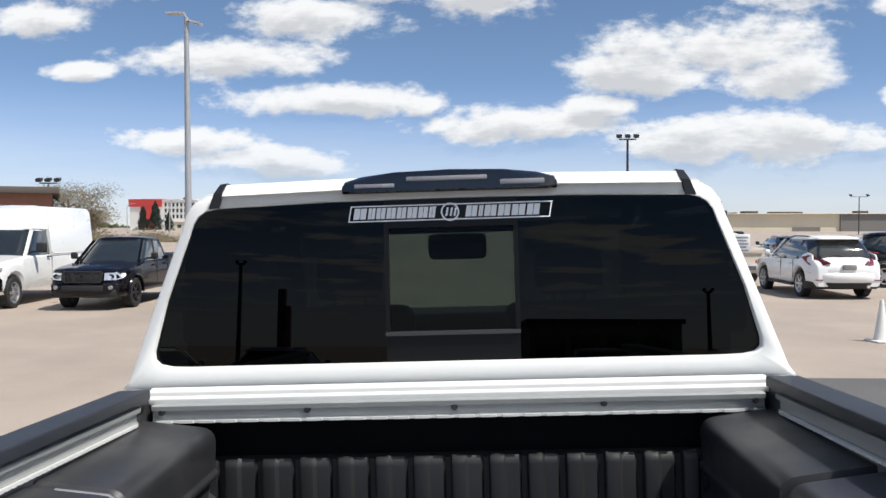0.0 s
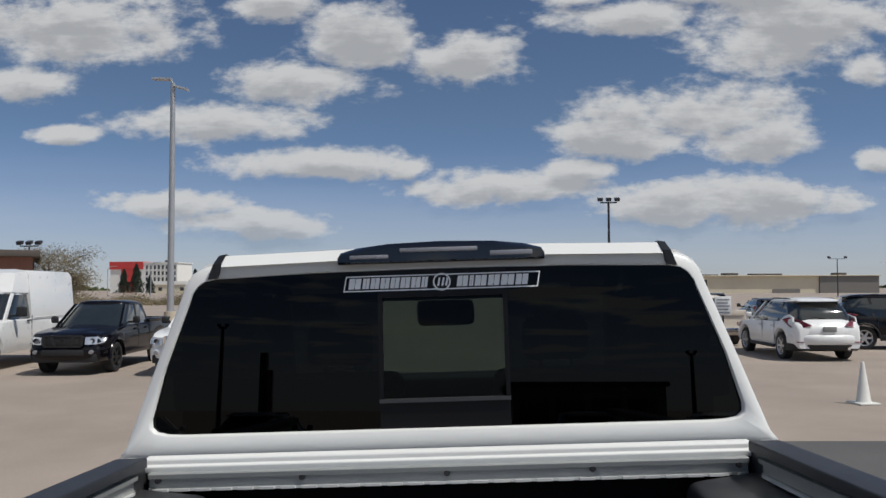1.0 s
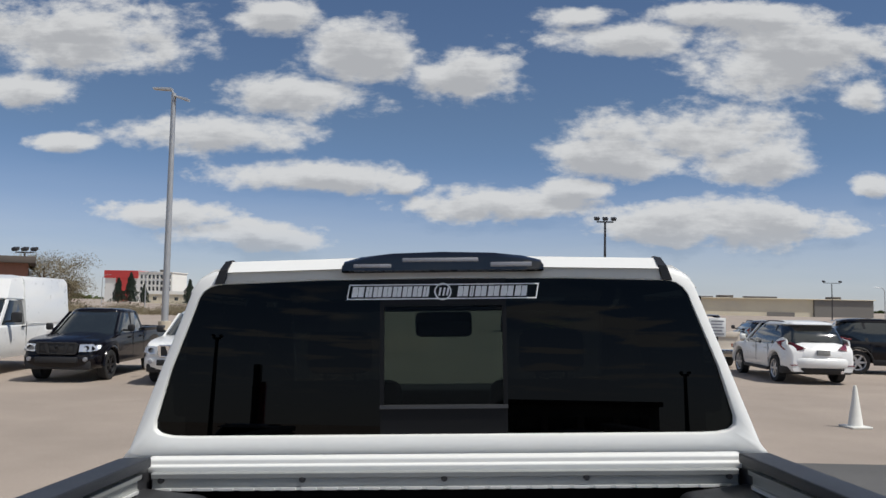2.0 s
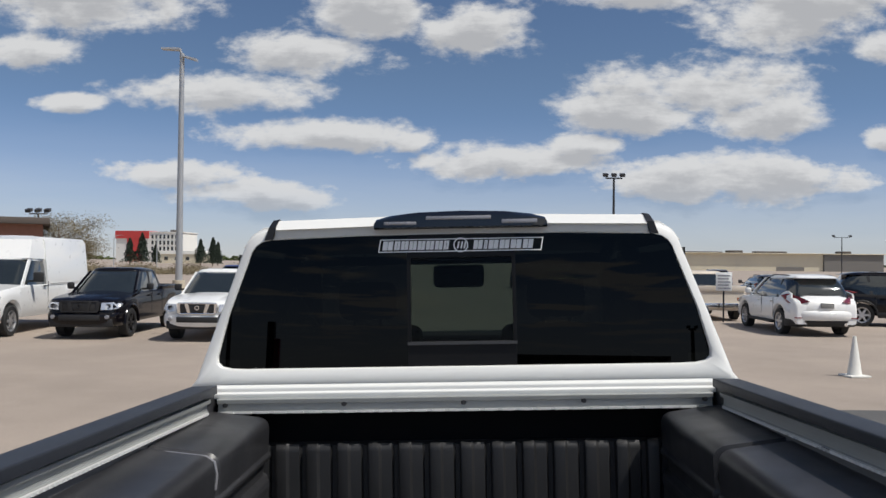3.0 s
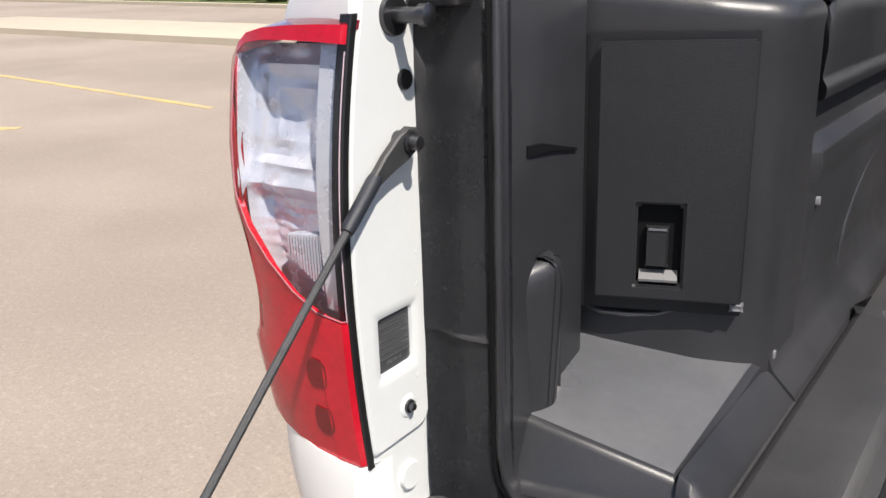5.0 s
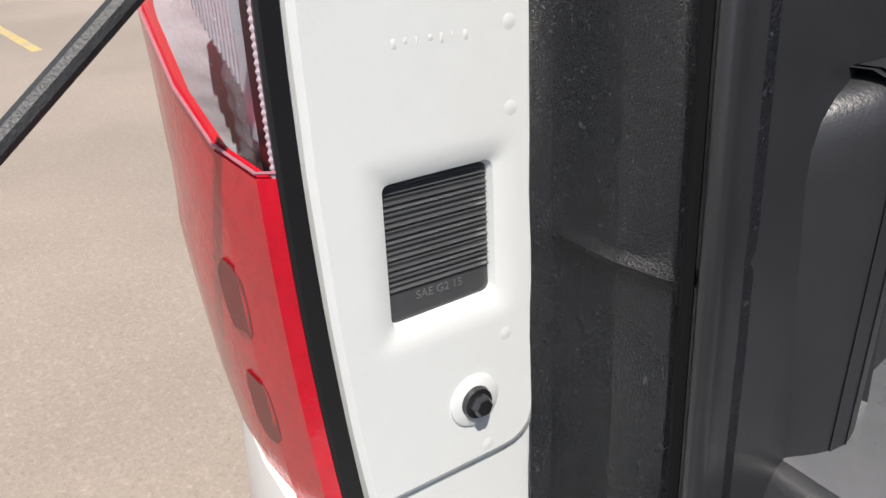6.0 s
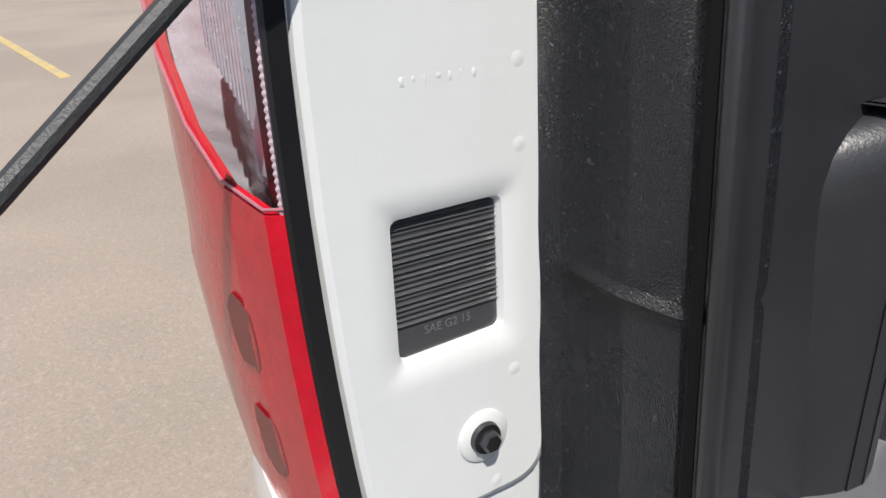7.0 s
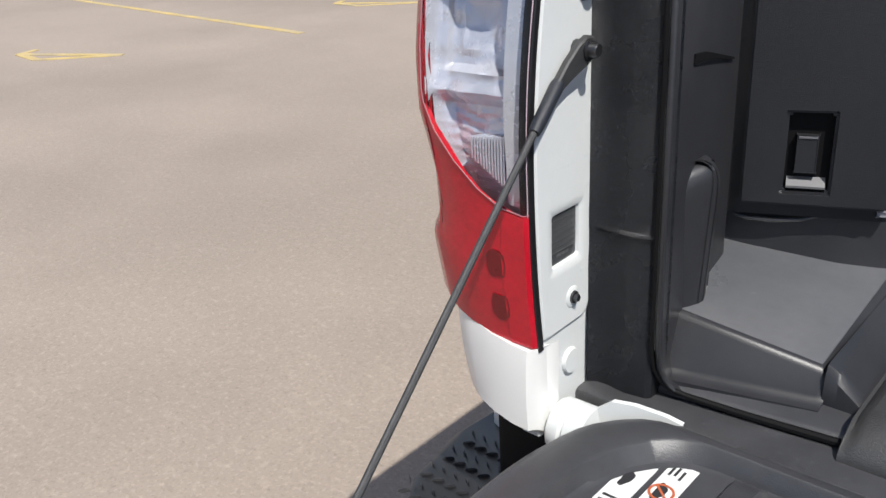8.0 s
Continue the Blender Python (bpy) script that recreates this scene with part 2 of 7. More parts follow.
LABEL_RED = material("label_warning_ink", (0.5, 0.12, 0.05), 0.5, vary=0.1)
CLOTH = material("seat_cloth", (0.02, 0.02, 0.022), 0.9, vary=0.2)
SMOKED = material("smoked_lens", (0.06, 0.062, 0.065), 0.15, vary=0.2, coat=0.6)
PINK = material("pink_ribbed_lens", (0.42, 0.16, 0.19), 0.2, vary=0.1, coat=0.6)
REAR_GLASS = glass("privacy_glass", (0.004, 0.005, 0.0048), 1.30)
SLIDER_GLASS = glass("slider_glass", (0.080, 0.105, 0.095), 1.25)
FRIT = material("black_frit", (0.005, 0.005, 0.0055), 0.35, vary=0.1, shine=0.25)
CLEAR_GLASS = glass("clear_glass", (0.80, 0.86, 0.82))
LENS_GLASS = glass("clear_lens", (0.93, 0.93, 0.95))


# ---- mesh helpers ----
def finish(bm, smooth_angle=35.0):
    bmesh.ops.recalc_face_normals(bm, faces=bm.faces)
    for e in bm.edges:
        e.smooth = len(e.link_faces) != 2 or e.calc_face_angle(3.2) < radians(smooth_angle)
    for f in bm.faces:
        f.smooth = True
    return bm


def part(name, bm, mat, parent=None, label="", angle=35.0):
    """Links a bmesh as one mesh object under a thing or a part."""
    finish(bm, angle)
    me = bpy.data.meshes.new(name)
    bm.to_mesh(me)
    bm.free()
    me.materials.append(mat)
    ob = new(name, me)
    if parent is not None:
        ob.parent = parent
    if label:
        ob["label"] = label
    return ob


def thing(name, m, label, category, group="", kind=""):
    e = new(name)
    e.matrix_world = m
    return tagged(e, label, category, group, kind)


def box(x0, x1, y0, y1, z0, z1, bev=0.0, seg=2, bm=None):
    out = bm if bm is not None else bmesh.new()
    tmp = bmesh.new()
    bmesh.ops.create_cube(tmp, size=1.0)
    for p in tmp.verts:
        p.co = Vector(((x0 + x1) / 2 + p.co.x * (x1 - x0), (y0 + y1) / 2 + p.co.y * (y1 - y0), (z0 + z1) / 2 + p.co.z * (z1 - z0)))
    if bev:
        bmesh.ops.bevel(tmp, geom=tmp.edges[:], offset=bev, segments=seg, affect="EDGES", profile=0.5)
    return merge(out, tmp)


def merge(out, tmp):
    spare = bpy.data.meshes.new("spare")
    tmp.to_mesh(spare)
    tmp.free()
    out.from_mesh(spare)
    bpy.data.meshes.remove(spare)
    return out


def prism(points, axis, a, b, bev=0.0, seg=2, bm=None):
    """A polygon, given in the two other axes in order, drawn out along an axis from a to b."""
    out = bm if bm is not None else bmesh.new()
    tmp = bmesh.new()
    def place(p, w):
        q = list(p)
        q.insert("xyz".index(axis), w)
        return q
    lo, hi = [tmp.verts.new(place(p, a)) for p in points], [tmp.verts.new(place(p, b)) for p in points]
    n = len(points)
    tmp.faces.new(lo), tmp.faces.new(hi)
    for i in range(n):
        tmp.faces.new((lo[i], lo[(i + 1) % n], hi[(i + 1) % n], hi[i]))
    if bev:
        bmesh.ops.bevel(tmp, geom=tmp.edges[:], offset=bev, segments=seg, affect="EDGES", profile=0.5)
    return merge(out, tmp)


def loft(rings, closed=True, cap=True, bm=None):
    """Rings of points of one length, joined in order."""
    out = bm if bm is not None else bmesh.new()
    rows = [[out.verts.new(p) for p in ring] for ring in rings]
    n = len(rows[0])
    for r, s in zip(rows, rows[1:]):
        for i in range(n if closed else n - 1):
            j = (i + 1) % n
            out.faces.new((r[i], r[j], s[j], s[i]))
    if cap and closed:
        out.faces.new(rows[0]), out.faces.new(rows[-1])
    return out


def rounded(points, r, n=4):
    """A polygon with its corners rounded; r may be one number or one for each corner."""
    out, m = [], len(points)
    for i, p in enumerate(points):
        rr = r[i] if isinstance(r, (list, tuple)) else r
        p, a, b = Vector(p), Vector(points[i - 1]), Vector(points[(i + 1) % m])
        if rr <= 0:
            out.append(tuple(p))
            continue
        s, e = p + (a - p).normalized() * rr, p + (b - p).normalized() * rr
        for k in range(n + 1):
            w = k / n
            out.append(tuple(s * (1 - w) ** 2 + p * 2 * w * (1 - w) + e * w * w))
    return out


def tube(points, radius, seg=10, bm=None):
    out = bm if bm is not None else bmesh.new()
    pts, rings = [Vector(p) for p in points], []
    for i, p in enumerate(pts):
        d = (pts[min(i + 1, len(pts) - 1)] - pts[max(i - 1, 0)]).normalized()
        a = d.orthogonal().normalized() if i == 0 else (last - d * last.dot(d)).normalized()
        last, b = a, d.cross(a)
        rr = radius[i] if isinstance(radius, (list, tuple)) else radius
        rings.append([p + (a * math.cos(2 * math.pi * k / seg) + b * math.sin(2 * math.pi * k / seg)) * rr for k in range(seg)])
    return loft(rings, bm=out)


def lathe(profile, axis, centre, seg=20, bm=None, cap=True):
    """Turns (radius, along) pairs round an axis through a centre."""
    out = bm if bm is not None else bmesh.new()
    rings = []
    for r, w in profile:
        ring = []
        for k in range(seg):
            c, s = r * math.cos(2 * math.pi * k / seg), r * math.sin(2 * math.pi * k / seg)
            q = {"x": (w, c, s), "y": (c, w, s), "z": (c, s, w)}[axis]
            ring.append(Vector(centre) + Vector(q))
        rings.append(ring)
    return loft(rings, cap=cap, bm=out)



# ---- ground ----
def ground_material(name, colour, stain, pebble):
    m = material(name, colour, 0.85, vary=0.15, scale=0.5, fine=70.0, bump=0.7, bump_scale=pebble, tint=stain, tint_scale=0.22, speck=0.16, speck_scale=75.0, speck_from=0.56)
    return m


ASPHALT = ground_material("dusty_asphalt", (0.345, 0.286, 0.236), (0.292, 0.243, 0.200), 90.0)
DARK_ASPHALT = ground_material("dark_asphalt", (0.105, 0.102, 0.097), (0.085, 0.083, 0.08), 150.0)
CONCRETE = material("kerb_concrete", (0.50, 0.44, 0.34), 0.85, vary=0.12, scale=1.5, bump=0.4, bump_scale=90)
YELLOW = material("worn_yellow_paint", (0.56, 0.42, 0.16), 0.7, vary=0.35, scale=4.0, fine=60.0, tint=(0.44, 0.36, 0.22), tint_scale=3.0)
GRASS = material("lawn_grass", (0.10, 0.13, 0.035), 0.9, vary=0.3, scale=2.0, fine=40)

bm = bmesh.new()
edges = [-2500, -400, -120, -60, -30, -15, -6, 0, 6, 15, 30, 60, 120, 400, 2500]
grid = [[bm.verts.new((x, y, 0)) for y in edges] for x in edges]
for i in range(len(edges) - 1):
    for j in range(len(edges) - 1):
        bm.faces.new((grid[i][j], grid[i + 1][j], grid[i + 1][j + 1], grid[i][j + 1]))
tagged(part("ground", bm, ASPHALT), "dusty tan asphalt of a car dealer's lot", "ground", kind="structure")
bm = prism([(3.2, -40), (45, -40), (45, 10.6), (3.2, 10.45)], "z", -0.05, 0.004)
tagged(part("pavement", bm, DARK_ASPHALT), "darker grey asphalt beside the truck", "pavement", kind="structure")


def stripe(name, points, label):
    tagged(part(name, prism(points, "z", -0.02, 0.005), YELLOW), label, "road marking", kind="structure")


def line(x0, y0, x1, y1, w=0.11):
    d = Vector((x1 - x0, y1 - y0)).normalized()
    n = Vector((-d.y, d.x)) * w / 2
    return [(x0 + n.x, y0 + n.y), (x1 + n.x, y1 + n.y), (x1 - n.x, y1 - n.y), (x0 - n.x, y0 - n.y)]


stripe("parking_line", line(-14.6, 5.86, -8.05, 5.42), "worn yellow parking line on the asphalt")
stripe("parking_line", line(-16.5, 0.86, -9.4, 1.1), "worn yellow parking line on the asphalt")
for ox, oy in ((-9.42, 3.27), (-9.05, 7.52)):
    mark = bmesh.new()
    for a, b in (((-0.55, -0.22), (0.62, 0.36)), ((-0.55, -0.22), (-0.02, -0.26)), ((-0.02, -0.26), (0.62, 0.36)), ((-0.55, -0.22), (-0.66, 0.02))):
        prism(line(ox + a[0], oy + a[1], ox + b[0], oy + b[1], 0.09), "z", -0.02, 0.006 + 0.001 * random.random(), bm=mark)
    tagged(part("stall_marking", mark, YELLOW), "worn yellow arrow marking on the asphalt", "road marking", kind="structure")

# raised kerb island
island = rounded([(-9.95, 10.7), (-11.6, 12.7), (-16.6, 13.9), (-28.0, 13.6), (-28.0, 10.3), (-15.0, 10.6)], [0.4, 0.5, 0.5, 0.2, 0.2, 0.2], 5)
bm = prism(island, "z", -0.05, 0.145, 0.03, 2)
tagged(part("kerb_island", bm, CONCRETE), "pale concrete kerb island", "kerb", kind="structure")
bm = prism(rounded([(-21.7, 21.22), (-26.95, 21.71), (-88.11, 26.04), (-89.39, 54.29), (-36.52, 56.69), (-34.13, 26.32)], 0.4, 4), "z", -0.05, 0.14, 0.03, 2)
tagged(part("verge_kerb", bm, CONCRETE), "pale concrete kerb of a planted verge", "kerb", kind="structure")
bm = prism(rounded([(-22.89, 21.89), (-27.12, 22.21), (-86.69, 26.69), (-87.88, 52.91), (-37.47, 55.2), (-34.73, 26.87)], 0.4, 4), "z", 0.05, 0.16)
tagged(part("lawn", bm, GRASS), "short green lawn", "grass", kind="structure")

# ---- the white pickup truck ----
truck = thing("pickup_truck", TRUCK, "white pickup truck with open tailgate and black plastic-lined cargo bed", "pickup truck")


def cap_top(y):
    return 1.497 - 0.0135 * y


def rail_low(y):
    return 1.425 - 0.0215 * y


def rail_high(y):
    return 1.464 - 0.0165 * y


# bed floor with its raised ribs
def floor_profile(jog):
    """Heights across the floor: ribs between the tracks and a stepped rib on either side."""
    row = [(-0.6075, 0.914)]
    ribs = [(-0.345, -0.223)] + [(-0.203 + 0.1065 * k, -0.1165 + 0.1065 * k) for k in range(5)] + [(0.330, 0.372)]
    for lo, hi in [(-0.6035, -0.512 - jog), (-0.497 - jog, -0.440)] + ribs + [(0.448, 0.497 + jog), (0.512 + jog, 0.604)]:
        ridge = 0.0025 if abs(lo) < 0.35 and hi < 0.33 else 0.0
        row += [(lo, 0.914), (lo + 0.005, 0.923), (lo + 0.012, 0.928), (hi - 0.044, 0.928), (hi - 0.037, 0.928 + ridge), (hi - 0.016, 0.928 + ridge), (hi - 0.009, 0.926), (hi, 0.914)]
    return row + [(0.6075, 0.914)]


rings = []
for y, jog in ((0.158, 0.0), (0.705, 0.0), (0.715, 0.042), (0.745, 0.050), (0.80, 0.018), (2.045, 0.026)):
    top = floor_profile(jog)
    if not rings:
        for nose, base, share in ((0.120, 0.888, 0.0), (0.123, 0.894, 0.1), (0.132, 0.902, 0.45)):
            rings.append([(x, nose, base + (z - 0.914) * share) for x, z in top] + [(0.6075, nose, 0.88), (-0.6075, nose, 0.88)])
    rings.append([(x, y, z) for x, z in top] + [(0.6075, y, 0.88), (-0.6075, y, 0.88)])
bm = loft(rings)
floor_part = part("bed_floor", bm, FLOOR_PLASTIC, truck, "ribbed dark plastic bed floor")

part("bed_sill", box(-0.862, 0.862, 0.084, 0.40, 0.84, 0.888, 0.006), SILL, truck, "black sprayed sill of the bed")

# grooved cargo track on the floor, and the empty slot opposite
row = [(-0.425, 0.917), (-0.425, 0.935)]
for k in range(9):
    x = -0.421 + 0.00625 * k
    row += [(x, 0.9352), (x, 0.9375), (x + 0.0032, 0.9375), (x + 0.0032, 0.9352)]
bm = prism(row + [(-0.367, 0.935), (-0.367, 0.917)], "y", 0.14, 1.975)
track = part("floor_track", bm, DARK_ALU, truck, "grooved dark aluminium cargo track")
part("track_end", box(-0.415, -0.379, 0.118, 0.15, 0.917, 0.932, 0.003), BLACK, track)
bm = box(0.374, 0.384, 0.12, 1.99, 0.916, 0.930, 0.002, 1)
box(0.420, 0.436, 0.12, 1.99, 0.916, 0.932, 0.002, 1, bm=bm)
part("floor_track_slot", bm, FLOOR_PLASTIC, truck, "empty dark track slot")
for x, y in ((-0.257, 1.056), (0.012, 1.231), (0.301, 1.052)):
    cover_part = part("floor_cover", lathe([(0.0, 0.9385), (0.03, 0.938), (0.046, 0.936), (0.052, 0.932), (0.0525, 0.915)], "z", (x, y, 0), 28), FLOOR_PLASTIC, truck, "round black floor plug")
    part("cover_rim", lathe([(0.0535, 0.915), (0.0535, 0.9275), (0.057, 0.9285), (0.0605, 0.9272), (0.0605, 0.915)], "z", (x, y, 0), 28, cap=False), DARK_ALU, cover_part)

# front wall of the bed with upright ribs
row = [(-0.86, 0.0)]
for k in range(16):
    x = -0.8425 + 0.1025 * k
    row += [(x + 0.007, 0.0), (x + 0.011, 0.85), (x + 0.017, 1.0), (x + 0.046, 1.0), (x + 0.055, 0.62), (x + 0.088, 0.58), (x + 0.0955, 0.0)]
row.append((0.86, 0.0))
rings = []
for z, d in ((0.89, 0.0), (0.951, 0.0), (0.963, 0.8), (0.985, 1.0), (1.243, 1.0), (1.256, 0.85), (1.268, 0.3)):
    rings.append([(x, 2.038 - 0.026 * d * e, z - (0.010 * (1 - e) if z > 1.24 else 0.0)) for x, e in row] + [(0.86, 2.06, z), (-0.86, 2.06, z)])
bm = loft(rings)
part("floor_cove", prism([(2.034, 0.916), (2.008, 0.920), (2.015, 0.945), (2.034, 0.950)], "x", -0.66, 0.66), BED_WALL, truck)
part("bed_front_wall", bm, BED_WALL, truck, "black ribbed front wall of the bed")
# sunk and coloured black for the overhang's shade on the wall top
part("header_shade", prism([(2.061, 1.19), (2.061, 1.205), (2.12, 1.205), (2.12, 1.405), (2.050, 1.405), (2.050, 1.417), (2.14, 1.417), (2.14, 1.19)], "x", -0.86, 0.86), SHADE_BLACK, truck, "recess coloured black for the shade under the bed header")

# white header above the front rail
part("bed_header", prism(rounded([(2.052, 1.418), (2.020, 1.4195), (2.017, 1.436), (2.026, 1.4405), (2.026, 1.453), (2.034, 1.459), (2.052, 1.461)], [0, 0.002, 0.004, 0.002, 0.004, 0.004, 0], 3), "x", -0.83, 0.83), WHITE, truck, "white painted header of the bed")


def toothed_rail(p, q, inward, name, label):
    """An aluminium cargo rail between two points, with a toothed lower lip; inward: the way that its face looks."""
    p, q, n = Vector(p), Vector(q), Vector(inward)
    d = (q - p).normalized()
    u = n.cross(d).normalized()
    if u.z < 0:
        u = -u
    high = [(0.030, -0.004), (0.010, 0.000), (0.010, 0.006), (0.015, 0.008), (0.015, 0.030), (0.004, 0.033), (0.003, 0.0445), (0.008, 0.0475), (0.030, 0.0475)]
    bm = loft([[c - n * a + u * b for a, b in high] for c in (p, q)])
    rail = part(name, bm, ALU, truck, label)
    step, tooth, deep = (0.058, 0.042, 0.0065) if abs(n.y) > 0.5 else (0.022, 0.014, 0.0028)
    comb = [(0.010, 0.012), (0.010, deep)]
    for k in range(int((q - p).length / step) - 1):
        w = 0.012 + k * step
        comb += [(w, deep), (w + 0.002, 0.0006), (w + tooth, 0.0006), (w + tooth + 0.002, deep)]
    comb += [(comb[-1][0] + 0.012, deep), (comb[-1][0] + 0.012, 0.012)]
    bm = loft([[p + d * w + u * h - n * c for w, c in comb] for h in (-0.001, 0.0055)])
    part("lip", bm, ALU_BRIGHT, rail, "bright toothed lip")
    return rail


front = toothed_rail((-0.815, 1.995, 1.374), (0.815, 1.995, 1.374), (0, -1, 0), "front_rail", "silver aluminium cargo rail with a toothed lip")
for x in (-0.79, -0.395, 0.0, 0.395, 0.79):
    part("screw", lathe([(0.0, 1.998), (0.007, 1.998), (0.009, 2.002), (0.009, 2.012)], "y", (x, 0, 1.401), 10), STEEL, front)
for s in (-1, 1):
    side = toothed_rail((s * 0.812, 0.155, rail_low(0.155) + 0.002), (s * 0.812, 1.93, rail_low(1.93) + 0.002), (-s, 0, 0), "side_rail", "silver aluminium cargo rail with a toothed lip")
    part("end_plate", box(*sorted((s * 0.803, s * 0.838)), 0.150, 0.158, rail_low(0.15), rail_high(0.15), 0.002), PLATE_GREY, side)
    for y in (0.17, 0.65, 1.116, 1.16, 1.55):
        z = rail_low(y) + 0.022 if y < 0.2 else rail_low(y) - 0.028
        xx = 0.822 if y < 0.2 else 0.8275
        part("screw", lathe([(0.0, s * (xx - 0.004)), (0.005, s * (xx - 0.004)), (0.008, s * xx), (0.008, s * (xx + 0.006))], "x", (0, y, z), 10), STEEL, side)
    bm = loft([[(s * 0.8262, y, rail_low(y) - 0.048), (s * 0.8262, y, rail_low(y) + 0.001), (s * 0.832, y, rail_low(y) + 0.001), (s * 0.832, y, rail_low(y) - 0.048)] for y in (0.165, 1.92)])
    part("rail_flange", bm, PLATE_GREY, side, "grey steel flange with bolts")
    # dark plastic cap along the top of the bed side
    rings = []
    for y, e in ((0.060, 0.006), (0.064, 0.002), (0.072, 0.0), (0.112, 0.0), (0.113, 0.0), (1.0, 0.0), (1.97, 0.0)):
        t, inner = cap_top(y) - e, (0.806 if y > 0.1125 else 0.842)
        drop, outer = (0.42, 0.884) if y < 0.1125 else (1.0, 0.897)
        ring = rounded([(s * inner, t - 0.026 * drop), (s * inner, t), (s * outer, t - 0.002), (s * (outer + 0.010), t - 0.030 * drop), (s * 0.86, t - 0.034 * drop)], [0.0, 0.006, 0.010, 0.006, 0.0], 3)
        rings.append([(x, y, z) for x, z in ring])
    part("rail_cap", loft(rings), CAP, truck, "dark grey textured plastic rail cap")
    # black upper wall below the rail
    bm = loft([[(s * 0.830, y, 0.90), (s * 0.830, y, rail_low(y) + 0.06), (s * 0.85, y, rail_low(y) + 0.06), (s * 0.85, y, 0.90)] for y in (0.165, 2.04)])
    part("bed_side_wall", bm, LINER, truck, "black inner wall of the bed side")

# storage boxes along both sides of the bed
for s in (-1, 1):
    holder = new("storage_box")
    holder.parent = truck
    holder["label"] = "black moulded plastic storage box lining the bed side"
    # lid, with a slanted rounded end and a seam
    def lid_front(x):
        return 0.590 + (x - 0.648) * 0.826

    prof = rounded([(0.832, 1.224), (0.655, 1.224), (0.637, 1.228), (0.635, 1.242), (0.643, 1.252), (0.637, 1.360), (0.832, 1.384)], [0, 0.004, 0.006, 0.005, 0.004, 0.040, 0], 5)
    deep = 0.006 if s < 0 else 0.026
    rings = [[(s * x, lid_front(x) + dy, z - drop * min(1.0, max(0.0, (z - 1.27) / 0.05))) for x, z in prof] for dy, drop in ((0.0, 0.034), (0.004, 0.018), (0.012, 0.007), (0.024, 0.001), (0.034, 0.0))]
    for y, o in ((1.392, 0.0), (1.399, deep), (1.426, deep), (1.434, 0.0), (1.985, 0.0), (2.0, 0.004), (2.006, 0.016)):
        rings.append([(s * (x + (o if x < 0.8 else 0.0)), max(y, lid_front(x) + 0.04), z - (o if z > 1.3 else 0.0)) for x, z in prof])
    part("lid", loft(rings), LINER, holder, "rounded black lid")
    strap = [(0.645 if s < 0 else 0.665, 1.272), (0.641, 1.312), (0.647, 1.343), (0.668, 1.356), (0.73, 1.3640), (0.775, 1.3695)]
    part("lid_seam", tube([(s * x, 1.4125, z - (0.0 if s < 0 else 0.024)) for x, z in strap], 0.0042, 8), GREY_TRIM if s < 0 else LINER, holder, "strap in the lid seam")
    # body below the lid with its ledge
    prof = rounded([(0.832, 0.905), (0.604, 0.912), (0.606, 0.918), (0.634, 0.946), (0.643, 0.985), (0.638, 1.132), (0.635, 1.150), (0.637, 1.166), (0.656, 1.180), (0.655, 1.230), (0.832, 1.230)], [0, 0.003, 0.004, 0.010, 0.012, 0.006, 0.004, 0.004, 0.006, 0, 0], 3)
    part("body", loft([[(s * (x + o * (1.0 if 1.10 < z < 1.22 and x < 0.8 else 0.0)), y, z) for x, z in prof] for y, o in ((0.44, 0.022), (0.575, 0.022), (0.600, 0.0), (1.965, 0.0), (1.985, 0.016), (2.02, 0.016))]), LINER, holder)
    # raised bead that follows the wheel arch
    pts = [(s * 0.6415, 0.78 + 0.42 * (1 - math.cos(a)) * 0.85, 0.965 + 0.155 * math.sin(a)) for a in [math.pi * k / 14 for k in range(15)]]
    part("arch_bead", tube(pts, 0.003, 6), LINER, holder)
    for y, z in ((0.600, 1.105), (0.455, 0.958)):
        part("clip", box(*sorted((s * 0.634, s * 0.655)), y - 0.0035, y + 0.0035, z - 0.005, z + 0.005, 0.001), GREY_TRIM, holder)

    # moulded rear end of the box, with a rim that overhangs its door
    radii = [0.0, 0.012, 0.030, 0.030, 0.0]
    low = rounded([(0.834, 0.345), (0.70, 0.385), (0.636, 0.422), (0.636, 0.562), (0.834, 0.716)], radii, 5)
    top = rounded([(0.834, 0.342), (0.70, 0.382), (0.634, 0.419), (0.634, 0.562), (0.834, 0.716)], radii, 5)

    def shrunk(plan, o):
        return [(x + (o if x < 0.80 else 0.0), y + (o if y < 0.46 else -0.6 * o)) for x, y in plan]

    stack = [(low, 0.0, 0.90), (low, 0.0, 1.315), (top, 0.0, 1.323), (top, 0.001, 1.330), (top, 0.004, 1.337), (top, 0.010, 1.3415), (top, 0.024, 1.343)]
    bm = loft([[(s * x, y, z + (0.13 * max(0.0, x - 0.645) if z > 1.32 else 0.0)) for x, y in shrunk(plan, o)] for plan, o, z in stack])
    part("end_panel", bm, LINER, holder, "moulded end of the storage box")
    # black strip painted as the lid's shadow on the end panel
    part("lid_shade", loft([[(s * x, lid_front(x) - 0.006, z), (s * x, lid_front(x) - 0.006, z + 0.010), (s * x, lid_front(x) + 0.02, z + 0.010), (s * x, lid_front(x) + 0.02, z)] for x, z in ((0.642, 1.337), (0.70, 1.3445), (0.826, 1.361))]), SHADE_BLACK, holder, "black strip for the shade under the lid edge")
